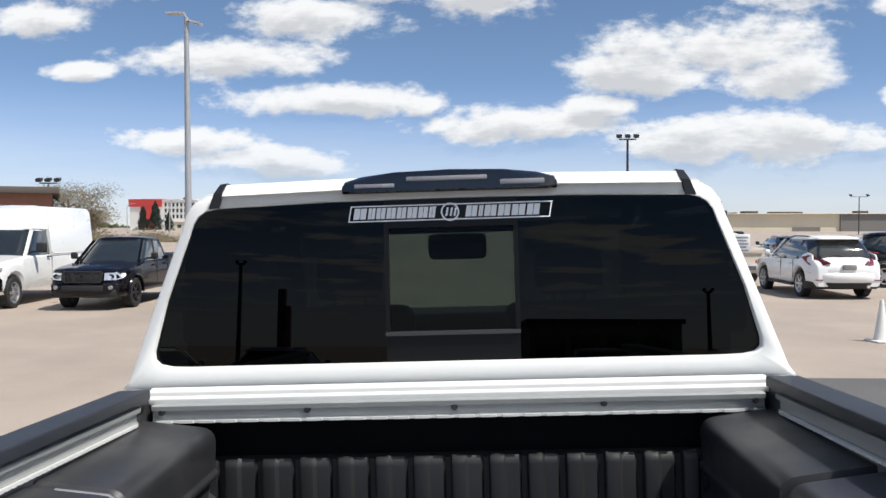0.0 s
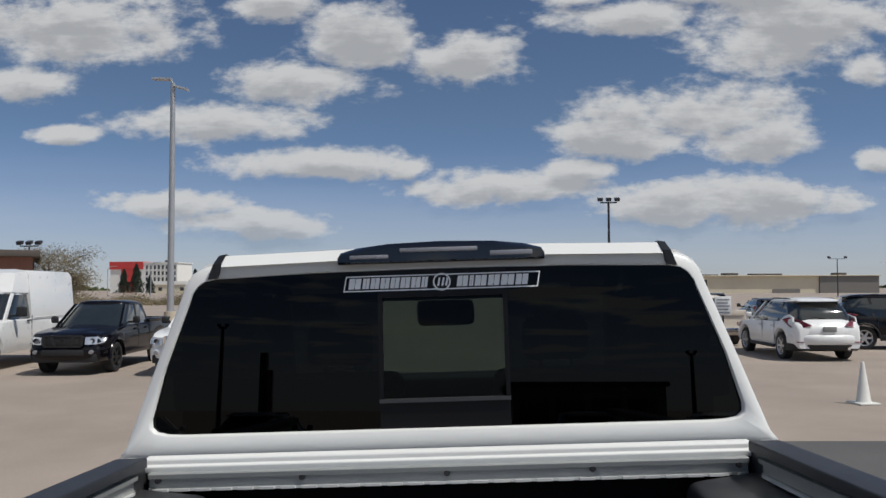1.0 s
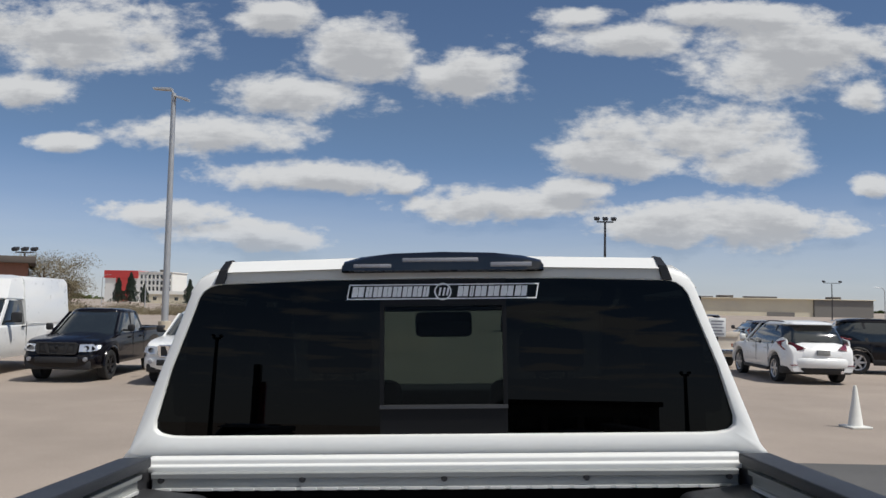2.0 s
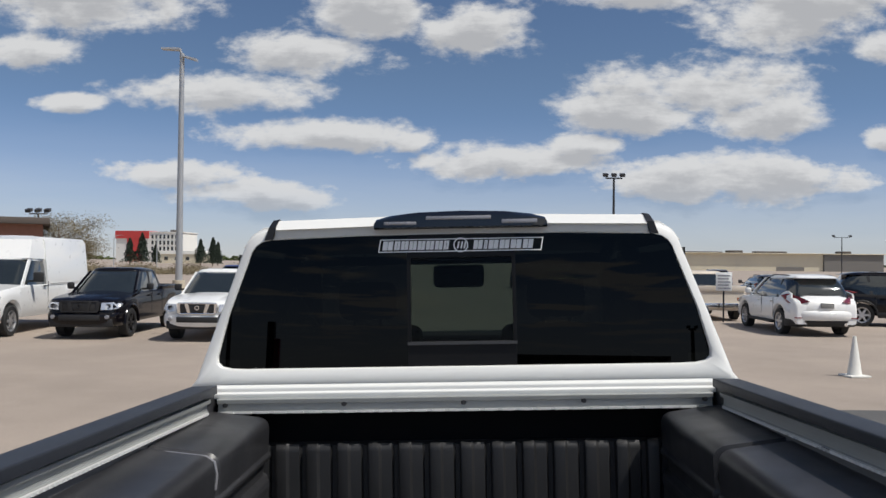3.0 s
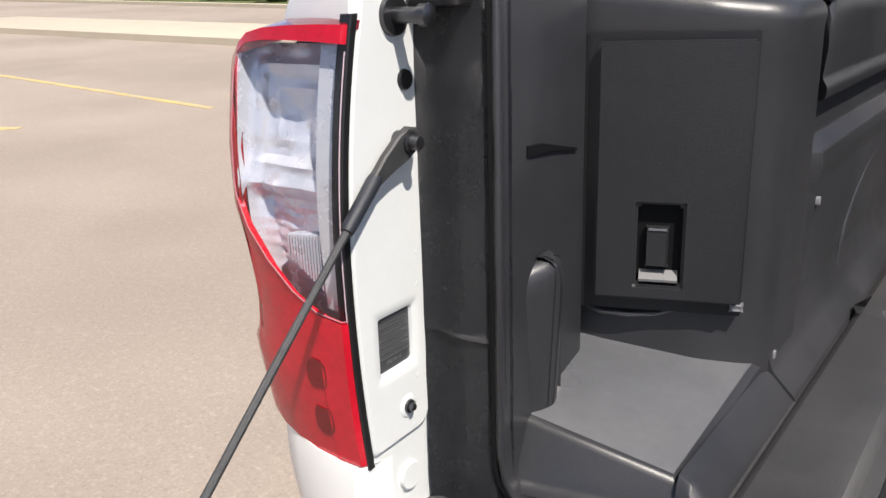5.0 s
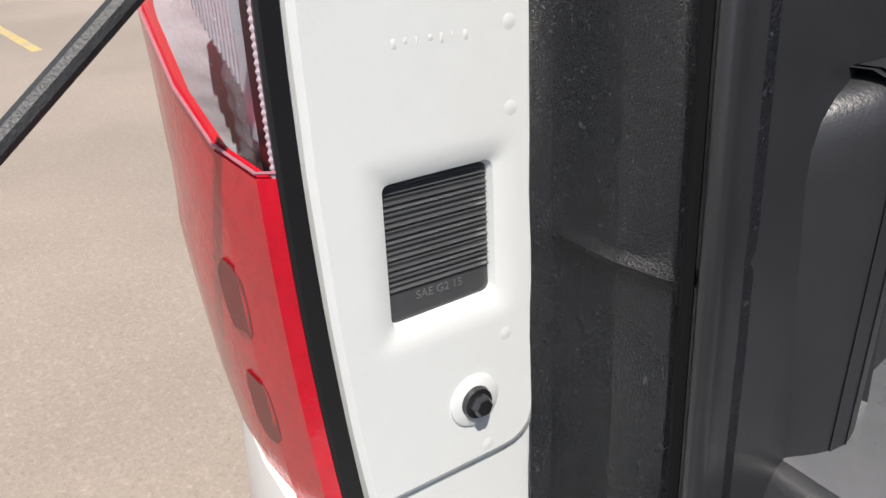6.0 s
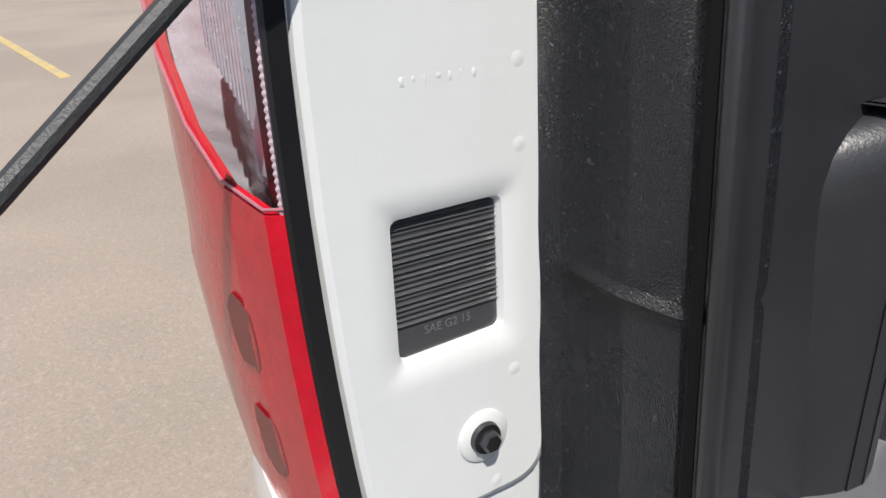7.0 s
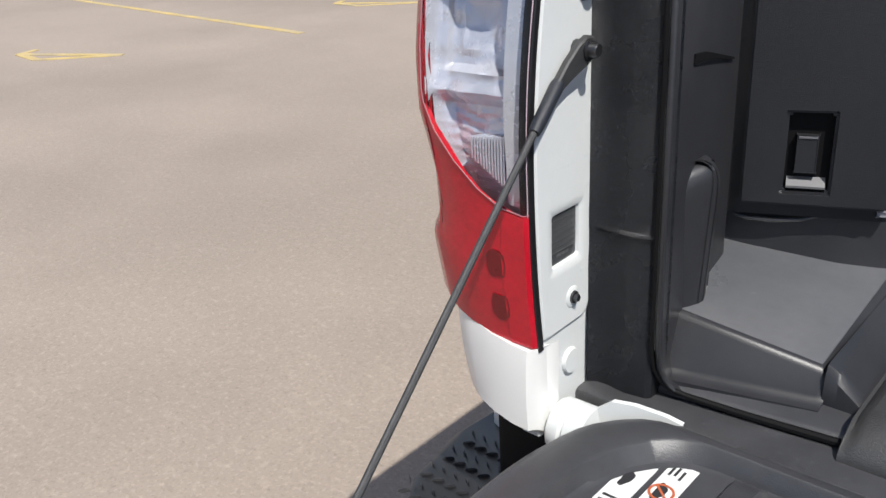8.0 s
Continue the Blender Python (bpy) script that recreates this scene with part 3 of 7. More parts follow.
    # post beside the tailgate opening, flaring into the lip below
    plan = rounded([(0.7835, 0.112), (0.7820, 0.1065), (0.7770, 0.1065), (0.7760, 0.111), (0.7835, 0.124), (0.7880, 0.150), (0.7915, 0.188), (0.799, 0.250), (0.808, 0.322), (0.845, 0.345), (0.845, 0.116)], [0.001, 0.002, 0.002, 0.003, 0.006, 0.02, 0.02, 0.02, 0.01, 0, 0], 4)
    bm = loft([[(s * (x + o * (1 if x < 0.83 else 0)), y + lean_in + max(0.0, o) * 0.5, z) for x, y in plan] for z, o, lean_in in ((0.893, -0.022, 0.018), (0.898, -0.014, 0.016), (0.904, -0.007, 0.013), (0.912, -0.0025, 0.010), (0.924, 0.0, 0.006), (0.945, 0.0, 0.002), (0.97, 0.0, 0.0), (1.352, 0.0, 0.0), (1.361, 0.003, 0.0), (1.365, 0.009, 0.0))])
    part("corner_post", bm, LINER, holder)
    rings = []
    for z, o in ((0.90, 0.0), (1.078, 0.0), (1.090, 0.001), (1.099, 0.0035), (1.105, 0.0075), (1.109, 0.013), (1.110, 0.020)):
        ledge = rounded([(0.805, 0.164), (0.7910, 0.166), (0.7735, 0.199), (0.7720, 0.210), (0.777, 0.228), (0.794, 0.245), (0.822, 0.245), (0.822, 0.164)], [0.0, 0.006, 0.010, 0.010, 0.02, 0.01, 0, 0], 4)
        rings.append([(s * (x + (o + 0.012 * max(0.0, (1.108 - z) / 0.2) if x < 0.79 else 0.0)), y + (o * 0.7 if y < 0.205 else -o * 0.7), z + 0.40 * max(0.0, 0.800 - x) * (1.0 if z > 1.0 else 0.0)) for x, y in ledge])
    part("column", loft(rings), LINER, holder)
    # cast shadow across the post, drawn as a black sliver
    slot = [(0.7895, 0.172, 1.2185, 0.0100), (0.7910, 0.200, 1.2180, 0.0085), (0.7945, 0.230, 1.2150, 0.0050), (0.8025, 0.290, 1.2050, 0.0020)]
    part("post_shadow", loft([[(s * (x - 0.0012), y, z), (s * (x - 0.0012), y, z + h), (s * (x + 0.004), y, z + h), (s * (x + 0.004), y, z)] for x, y, z, h in slot]), SHADE_BLACK, holder, "cast shadow painted on the corner post")


    # raised pocket floor, its sloping front and the lip along the sill
    def crease(x):
        return 0.141 + (0.790 - x) * 0.232

    rings = []
    for x, yf, zf, zb in ((0.834, 0.173, 0.969, 0.981), (0.795, 0.175, 0.962, 0.975), (0.648, 0.187, 0.938, 0.957), (0.642, 0.189, 0.932, 0.951), (0.640, 0.194, 0.920, 0.935)):
        h = crease(x)
        prof = rounded([(0.46, 0.88), (h - 0.012, 0.88), (h - 0.010, 0.9035), (h - 0.003, 0.9050), (h + 0.003, 0.9095), (yf, zf), (0.335 + (0.834 - x) * 0.36, zb), (0.46, zb + 0.002)], [0, 0, 0, 0.004, 0.003, 0.007, 0, 0], 4)
        rings.append([(s * x, y, z) for y, z in prof])
    part("pocket_step", loft(rings), LINER, holder, "raised black pocket floor")
    # thin sheet over the pocket floor, coloured paler for the light from above
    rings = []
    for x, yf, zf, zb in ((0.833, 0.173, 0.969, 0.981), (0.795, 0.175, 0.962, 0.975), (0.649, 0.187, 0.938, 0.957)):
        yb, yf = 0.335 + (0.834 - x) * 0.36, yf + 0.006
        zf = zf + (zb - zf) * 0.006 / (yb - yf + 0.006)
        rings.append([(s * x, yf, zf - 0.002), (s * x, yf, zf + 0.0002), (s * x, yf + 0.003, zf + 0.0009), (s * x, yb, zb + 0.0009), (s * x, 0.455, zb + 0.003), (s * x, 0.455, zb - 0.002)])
    part("pocket_lit_sheet", loft(rings), POCKET, holder, "paler sheet on the pocket floor with sky light in its colour")
    rings = []
    for x in (0.834, 0.800, 0.776, 0.74, 0.70, 0.65, 0.613, 0.608, 0.605):
        h, low, top = crease(x), 0.127 + (0.790 - x) * 0.105, 0.9045 if x > 0.607 else 0.901
        nose = rounded([(0.50, 0.880), (low + 0.002, 0.880), (low, 0.8935), (low + 0.004, 0.8975), (h, top), (0.50, top - 0.001)], [0, 0.002, 0.002, 0.003, 0.004, 0], 4)
        rings.append([(s * x, y, z) for y, z in nose])
    part("pocket_floor", loft(rings), GATE_PLASTIC, holder, "rounded front lip of the pocket")
    ridge = rounded([(0.642, 0.895), (0.604, 0.900), (0.605, 0.912), (0.633, 0.941), (0.642, 0.945)], [0, 0.003, 0.005, 0.006, 0], 3)
    part("pocket_ridge", loft([[(s * x, y, z) for x, z in [(x, 0.893 + (z - 0.893) * f) for x, z in ridge]] for y, f in ((0.178, 0.3), (0.181, 0.8), (0.187, 0.97), (0.195, 1.0), (0.46, 1.0))]), LINER, holder)
    # black tube drawn for the shade in the gap beside the liner
    rim_path = [(0.7855, 0.107, 1.352), (0.7855, 0.107, 1.10), (0.7855, 0.107, 0.975), (0.7860, 0.1085, 0.945), (0.7850, 0.1125, 0.924), (0.7810, 0.1185, 0.910), (0.7720, 0.1235, 0.900), (0.755, 0.1275, 0.8955), (0.70, 0.1335, 0.8930), (0.65, 0.1385, 0.8925), (0.611, 0.1425, 0.8925)]
    part("liner_gap_shade", tube([(s * x, y, z) for x, y, z in rim_path], [0.0022] * 5 + [0.0026, 0.003, 0.0034, 0.0038, 0.0042, 0.0042], 8), SHADE_BLACK, holder, "black tube for the shade in the gap along the liner edge")

    # door in the end panel
    a, b = Vector((s * 0.818, 0.340, 0)), Vector((s * 0.652, 0.4015, 0))
    along = (b - a).normalized()
    out = Vector((-along.y, along.x, 0))
    if out.y > 0:
        out = -out

    def slab(w0, w1, z0, z1, d0, d1, bev, bm=None):
        """A slab on the end panel: w along it, d out from it."""
        tmp = bmesh.new()
        bmesh.ops.create_cube(tmp, size=1.0)
        for p in tmp.verts:
            w, d, z = w0 + (p.co.x + 0.5) * (w1 - w0), d0 + (p.co.y + 0.5) * (d1 - d0), z0 + (p.co.z + 0.5) * (z1 - z0)
            p.co = a + along * w + out * d + Vector((0, 0, z))
        if bev:
            bmesh.ops.bevel(tmp, geom=tmp.edges[:], offset=bev, segments=2, affect="EDGES")
        return merge(bm if bm is not None else bmesh.new(), tmp)

    W = (b - a).length
    # black slabs behind the door carry the shade of its gap
    gap = [(-0.001, 1.025), (0.008, 1.0195), (0.022, 1.016), (0.050, 1.015), (0.080, 1.0175), (0.104, 1.0245), (0.104, 1.030), (-0.001, 1.030)]
    part("gap_bulge_shade", loft([[a + along * w + out * d + Vector((0, 0, z)) for w, z in gap] for d in (-0.004, 0.003)]), SHADE_BLACK, holder)
    part("door_gap_shade", slab(-0.001, W - 0.010, 1.020, 1.315, -0.004, 0.004, 0.0), BLACK, holder)
    part("door_lip", tube([a + along * w + out * d + Vector((0, 0, z)) for w, d, z in ((0.000, 0.001, 1.023), (0.008, 0.003, 1.018), (0.022, 0.004, 1.0145), (0.050, 0.0045, 1.0135), (0.080, 0.004, 1.016), (0.104, 0.001, 1.022))], [0.0012, 0.0022, 0.0030, 0.0030, 0.0026, 0.0012], 8), LINER, holder, "shiny moulded lip under the door")
    part("door_stop", slab(W - 0.020, W - 0.008, 1.027, 1.033, 0.0, 0.008, 0.001), GREY_TRIM, holder, "pale door stop")
    ws, zs = [0.013, 0.058, 0.104, W - 0.012], [1.036, 1.053, 1.142, 1.308]
    door_bm = bmesh.new()
    spots = {(i, j): door_bm.verts.new(a + along * w + out * 0.018 + Vector((0, 0, z))) for i, w in enumerate(ws) for j, z in enumerate(zs)}
    for i in range(3):
        for j in range(3):
            if (i, j) != (1, 1):
                door_bm.faces.new((spots[i, j], spots[i + 1, j], spots[i + 1, j + 1], spots[i, j + 1]))
    ext = bmesh.ops.extrude_face_region(door_bm, geom=door_bm.faces[:])
    for q in [q for q in ext["geom"] if isinstance(q, bmesh.types.BMVert)]:
        q.co -= out * 0.013
    bmesh.ops.recalc_face_normals(door_bm, faces=door_bm.faces)
    bmesh.ops.bevel(door_bm, geom=[e for e in door_bm.edges if e.is_manifold and e.calc_face_angle(0) > 1.0], offset=0.003, segments=2, affect="EDGES")
    door_part = part("storage_door", door_bm, DOOR_PLASTIC, truck, "flat black box door with a recessed paddle latch")
    # shallow plate coloured black for the shade inside the latch
    part("latch_recess_shade", slab(0.058, 0.104, 1.056, 1.145, 0.0045, 0.006, 0.0), SHADE_BLACK, door_part)
    part("latch_paddle", slab(0.068, 0.090, 1.074, 1.117, 0.006, 0.013, 0.0008), DOOR_PLASTIC, door_part)
    part("latch_tab", slab(0.070, 0.088, 1.1135, 1.1155, 0.012, 0.0138, 0.0005), GREY_TRIM, door_part)
    shelf = [(0.006, 1.068), (0.016, 1.0595), (0.016, 1.057), (0.006, 1.057)]
    part("latch_shelf", loft([[a + along * w + out * d + Vector((0, 0, z)) for d, z in shelf] for w in (0.061, 0.101)]), PLATE_GREY, door_part)

# white tailgate jambs
def seam_y(z):
    """Where the jamb meets the tail light."""
    return 0.0085 + (0.36 if z < 1.15 else 0.66) * (z - 1.15) ** 2


for s in (-1, 1):
    # plate with a rounded opening for the side lens
    left = [1.343, 1.315, 1.285, 1.25, 1.20, 1.15, 1.10, 1.05, 1.005]
    edge = [(seam_y(0.966) + 0.005, 0.968), (0.1065, 0.970), (0.1062, 1.10), (0.1070, 1.32), (0.1210, 1.488), (0.060, 1.488)] + [(seam_y(z) + 0.005, z) for z in left]
    hole = [(0.0425, 1.0410), (0.0860, 1.0425), (0.0860, 1.0935), (0.0640, 1.0932)] + [(0.0425, 1.0928 - 0.0052 * k) for k in range(9)]

    def loop(points, o, r):
        if len(points) == len(edge):
            turn = [(-1, -1), (1, -1), (1, 0), (1, 0), (1, 1), (-1, 1), (-1, 1)] + [(-1, 0)] * 8
        else:
            turn = [(-1, -1), (1, -1), (1, 1), (0, 1), (-1, 1)] + [(-1, 0)] * 8
        return rounded([(y + a * o, z + b * o) for (y, z), (a, b) in zip(points, turn)], r, 5)

    soft = [0.006, 0.016, 0.02, 0.02, 0.004, 0.004, 0.008] + [0.006] * 8

    def corners(r):
        return [r, r, r, 0.002, min(r, 0.0035)] + [0.0015] * 8

    stack = [(edge, 0.0, soft, 0.875), (edge, 0.0, soft, 0.861), (edge, -0.001, soft, 0.8585), (edge, -0.0035, soft, 0.857), (edge, -0.0050, soft, 0.857), (edge, -0.0068, soft, 0.857),
             (hole, 0.0135, corners(0.009), 0.857), (hole, 0.0120, corners(0.009), 0.857), (hole, 0.010, corners(0.009), 0.857), (hole, 0.0045, corners(0.006), 0.8576), (hole, 0.0012, corners(0.004), 0.8590), (hole, 0.0, corners(0.0035), 0.8618), (hole, 0.0, corners(0.0035), 0.875)]
    shell = [[(s * x, y, z) for y, z in loop(pts, o, r)] for pts, o, r, x in stack]
    plate_bm = loft(shell[6:], cap=False, bm=loft(shell[:6], cap=False))
    bmesh.ops.triangle_fill(plate_bm, use_beauty=True, edges=[e for e in plate_bm.edges if e.is_boundary and all(abs(abs(q.co.x) - 0.857) < 1e-5 for q in e.verts)])
    jamb = part("jamb", plate_bm, JAMB_WHITE, truck, "white painted tailgate jamb", 18)
    row = [(1.036, 0.867), (1.036, 0.8622), (1.0525, 0.8622)]
    for k in range(22):
        z = 1.053 + k * 0.0020
        row += [(z, 0.8622), (z + 0.0006 + 0.0002 * (k % 3), 0.8613 + 0.0002 * (k % 2)), (z + 0.0014, 0.8622)]
    lens_bm = prism([(s * x, z) for z, x in row + [(1.1015, 0.8622), (1.1015, 0.867)]], "y", 0.0390, 0.0900)
    lens = part("side_marker_lens", lens_bm, SMOKED, jamb, "smoked ribbed lens", 10)
    text = bpy.data.curves.new("lens_marking", "FONT")
    text.body, text.size, text.extrude, text.align_x = "SAE G2 15", 0.0046, 0.0001, "CENTER"
    mark = new("lens_marking", text)
    mark.parent = lens
    mark.matrix_world = pose(s * 0.8621, 0.0640, 1.0478, 90, 0, 90 if s < 0 else -90)
    text.materials.append(LENS_MARK)
    part("bolt_boss", lathe([(0.0, s * 0.8556), (0.0100, s * 0.8556), (0.0112, s * 0.8564), (0.0116, s * 0.859)], "x", (0, 0.074, 1.000), 28), JAMB_WHITE, jamb)
    bolt_bm = lathe([(0.0, s * 0.8535), (0.0062, s * 0.8535), (0.0068, s * 0.8557)], "x", (0, 0.074, 1.000), 20)
    lathe([(0.0, s * 0.8495), (0.0036, s * 0.8495), (0.0045, s * 0.8508), (0.0045, s * 0.8540)], "x", (0, 0.074, 1.000), 6, bm=bolt_bm)
    part("bolt", bolt_bm, STEEL, jamb)
    for k in range(7):
        part("embossed_mark", box(*sorted((s * 0.85685, s * 0.859)), 0.047 + k * 0.0046, 0.0498 + k * 0.0046 - 0.0006 * (k % 3), 1.1370 + (k % 2) * 0.0012, 1.1412, 0.0008, 2), JAMB_WHITE, jamb)
    for y, z in ((0.094, 1.112), (0.090, 1.024), (0.080, 0.977), (0.094, 1.1415)):
        part("spot_weld", lathe([(0.0, s * 0.85675), (0.0018, s * 0.8568), (0.0034, s * 0.8571)], "x", (0, y, z), 14), JAMB_WHITE, jamb)
    for y, z in ((0.088, 1.398), (0.086, 1.452)):
        part("stamped_dimple", lathe([(0.0, s * 0.8545), (0.004, s * 0.8548), (0.0065, s * 0.8572)], "x", (0, y, z), 16), JAMB_WHITE, jamb)
    part("stamped_crease", tube([(s * 0.8575, y, z) for y, z in ((0.066, 1.362), (0.074, 1.386), (0.072, 1.412), (0.083, 1.434), (0.082, 1.47))], 0.0022, 8), JAMB_WHITE, jamb)
    # striker and bracket
    st = part("striker", lathe([(0.0, s * 0.853), (0.0155, s * 0.853), (0.0165, s * 0.856), (0.0165, s * 0.859)], "x", (0, 0.078, 1.343), 24), STEEL, truck, "black steel tailgate striker")
    part("pin", lathe([(0.0, s * 0.818), (0.006, s * 0.818), (0.009, s * 0.820), (0.009, s * 0.8275), (0.0065, s * 0.829), (0.0065, s * 0.856)], "x", (0, 0.078, 1.343), 16), STEEL, st)
    br = prism(rounded([(s * 0.857, 0.094), (s * 0.804, 0.094), (s * 0.798, 0.120), (s * 0.857, 0.124)], 0.003, 2), "z", 1.349, 1.377, 0.002, 2)
    brk = part("bracket", br, STEEL, truck, "dark bracket on the bed corner")
    part("socket", lathe([(0.0, 0.0925), (0.006, 0.0925), (0.0085, 0.093), (0.0085, 0.096)], "y", (s * 0.816, 0, 1.363), 14), BLACK, brk)
    part("plug_hole", lathe([(0.0, s * 0.8542), (0.008, s * 0.8542), (0.009, s * 0.857)], "x", (0, 0.089, 1.292), 14), BLACK, jamb)
    # sprayed corner panel
    sec = [(0.857, 0.1025), (0.850, 0.1075), (0.836, 0.109), (0.815, 0.106), (0.792, 0.1085), (0.787, 0.113), (0.785, 0.14), (0.857, 0.14)]
    rings = []
    for z in sorted([0.885 + 0.587 * k / 48 for k in range(49)] + [1.061, 1.0645, 1.068]):
        ridge = 0.0028 * math.exp(-((z - 1.0645) / 0.0025) ** 2) + 0.002 * math.exp(-((z - 1.29) / 0.006) ** 2)
        grow = max(0.0, (z - 1.36) / 0.11)
        rings.append([(s * (x + (0.846 - x) * min(1.0, grow) * (1 if x < 0.846 else 0)), y - (ridge if 0.78 < x < 0.85 else 0.0) + (0.055 * grow ** 1.5 if x < 0.846 else 0.0) + 0.014 * min(1.0, max(0.0, (z - 1.32) / 0.16)) * max(0.0, (x - 0.78) / 0.077) + 0.0011 * noise.noise(Vector((x * 34, z * 30, 3.0))), z) for x, y in sec])
    part("corner_panel", loft(rings), SPRAY, truck, "black sprayed rough coating on the bed corner")
    part("gasket", loft([[(s * x, seam_y(z) + o, z) for x, o in ((0.8578, -0.0038), (0.8570, -0.0025), (0.8574, 0.0040), (0.868, 0.005), (0.868, -0.004))] for z in [0.961 + 0.385 * k / 24 for k in range(25)]]), BLACK, truck, "black rubber gasket")

# tail lights
SECTION = [(0.8634, 0.0075), (0.8668, 0.0005), (0.895, -0.004), (0.925, -0.006), (0.955, -0.005), (0.978, -0.002), (0.9905, 0.0015), (0.9935, 0.0028), (1.007, 0.010), (1.021, 0.024), (1.031, 0.05), (1.034, 0.09), (1.030, 0.16)]
TOPS = [1.338, 1.3385, 1.339, 1.3385, 1.337, 1.333, 1.3255, 1.322, 1.312, 1.300, 1.287, 1.272, 1.25]
RIM = [0.0145, 0.0140, 0.0125, 0.0110, 0.0095, 0.0080, 0.0070, 0.0065]
MIDS = [1.104, 1.1045, 1.110, 1.125, 1.147, 1.172, 1.196, 1.322, 1.312, 1.300, 1.287, 1.272, 1.25]
LOWS = [0.966, 0.967, 0.970, 0.974, 0.980, 0.987, 0.994, 0.997, 1.003, 1.010, 1.020, 1.035, 1.05]


def lamp_point(i, z, s, inset=0.0):
    x, y = SECTION[i]
    w = float(np.interp(z, [0.95, 0.976, 0.998, 1.055, 1.066, 1.076, 1.09, 1.130, 1.161, 1.188, 1.24, 1.307, 1.34], [0.73, 0.77, 0.82, 0.865, 0.865, 0.825, 0.795, 0.80, 0.86, 0.925, 0.955, 0.95, 0.93]))
    x = 0.857 + (x - 0.862) * w
    return (s * (x - inset * 0.5 * min(1.0, max(0.0, (x - 0.88) / 0.1))), y + seam_y(z) - 0.009 + inset * max(0.25, 1 - 8 * max(0.0, y)), z)


def lamp_sheet(s, first, last, low, high, rows, inset=0.0, thick=0.004, facet=0.0):
    rings = []
    rnd = random.Random(5)
    for r in range(rows + 1):
        zs = [low[i] + (high[i] - low[i]) * r / rows for i in range(first, last + 1)]
        line = [lamp_point(i, z, s, inset + facet * rnd.uniform(-1, 1)) for i, z in zip(range(first, last + 1), zs)]
        back = [lamp_point(i, z, s, inset + thick) for i, z in zip(range(last, first - 1, -1), reversed(zs))]
        rings.append(line + back)
    return loft(rings)



for s in (-1, 1):
    lamp = part("tail_light", box(*sorted((s * 0.885, s * 0.955)), 0.05, 0.14, 0.975, 1.325, 0.01), BLACK, truck, "tail light with red and clear lenses")
    part("red_lens", lamp_sheet(s, 0, 12, LOWS, MIDS, 60), RED, lamp, "glossy red lens")
    part("red_rim", lamp_sheet(s, 0, 7, [t - d for t, d in zip(TOPS, RIM)], TOPS[:8], 3), RED, lamp, "red upper rim")
    back = [(0.857, 0.052), (0.863, 0.050), (0.886, 0.053), (0.908, 0.056), (0.927, 0.060), (0.942, 0.065), (0.953, 0.074), (0.960, 0.090)]
    part("red_top", loft([[lamp_point(i, TOPS[i] - 0.004, s), lamp_point(i, TOPS[i], s, 0.001), (s * back[i][0], back[i][1], 1.346), (s * back[i][0], back[i][1] + 0.01, 1.334)] for i in range(8)]), RED_SHADED, lamp, "top face of the red lens, coloured darker for its shade")
    part("lens_seam", tube([lamp_point(i, MIDS[i] + 0.002, s, -0.0008) for i in range(0, 7)] + [lamp_point(7, z, s, -0.0008) for z in (1.21, 1.25, 1.29, 1.305)], 0.0006, 6), PINK, lamp, "pale seam between the lenses")
    floor_z = MIDS[:7] + [1.205]
    part("clear_lens", loft([[lamp_point(i, floor_z[i] + (TOPS[i] - RIM[i] - floor_z[i]) * r / 10, s) for i in range(8)] for r in range(11)], closed=False), LENS_GLASS, lamp, "clear lens").visible_shadow = False
    # silver reflector: an upper bowl, a bright shelf and a rippled lower bowl
    rnd, rings = random.Random(8), []
    for k in range(73):
        z = 1.088 + 0.2355 * k / 72
        xo = lamp_point(7, z, 1)[0] - 0.004
        ring = []
        for c in range(37):
            x = 0.866 + (xo - 0.866) * c / 36
            square = max(abs(x - 0.926) / 0.034, abs(z - 1.266) / 0.036)
            d = 0.023 + 0.0035 * noise.noise(Vector((x * 34, z * 46, 1.0)))
            d += 0.007 * max(0.0, 1 - square) - 0.0035 * math.exp(-((square - 1.12) / 0.10) ** 2) - 0.002 * math.exp(-((square - 0.62) / 0.08) ** 2)
            if z < 1.232:
                d -= 0.012 * min(1.0, (1.232 - z) / 0.022)
                d += 0.012 * min(1.0, max(0.0, 1.208 - z) / 0.012) + 0.0007 * math.sin(z * 620 + 3 * math.sin(x * 70)) * min(1.0, max(0.0, 1.208 - z) / 0.02)
            d *= min(1.0, 0.21 + ((36 - c) / 9) ** 0.6)
            ring.append((s * x, d + seam_y(z) - 0.009 + rnd.uniform(-0.0003, 0.0003), z))
        rings.append(ring + [lamp_point(7, z, s, 0.002)])
    part("reflector", loft(rings, closed=False), REFLECTOR, lamp, "faceted silver reflector", 25)
    part("side_strip", lamp_sheet(s, 0, 2, [m + 0.002 for m in MIDS], [t - 0.016 for t in TOPS], 12, 0.012), SATIN, lamp, "smooth silver side strip")
    ridge = [(z, -0.0005 if k % 2 else 0.0002) for k, z in enumerate([1.104 + 0.0012 * k for k in range(180)])]
    part("lens_ribs", loft([[lamp_point(i, z, s, e) for i in (0,)] + [tuple(Vector(lamp_point(0, z, s, e)).lerp(Vector(lamp_point(1, z, s, e)), 0.45))] + [tuple(Vector(lamp_point(0, z, s, 0.003)).lerp(Vector(lamp_point(1, z, s, 0.003)), 0.45))] + [lamp_point(0, z, s, 0.003)] for z, e in ridge]), LENS_EDGE, lamp, "pale ribbed edge of the lens", 10)
    part("red_strip", lamp_sheet(s, 0, 2, LOWS, MIDS, 26, -0.0008, 0.002), RED, lamp, "deep red textured edge of the lens", 5)
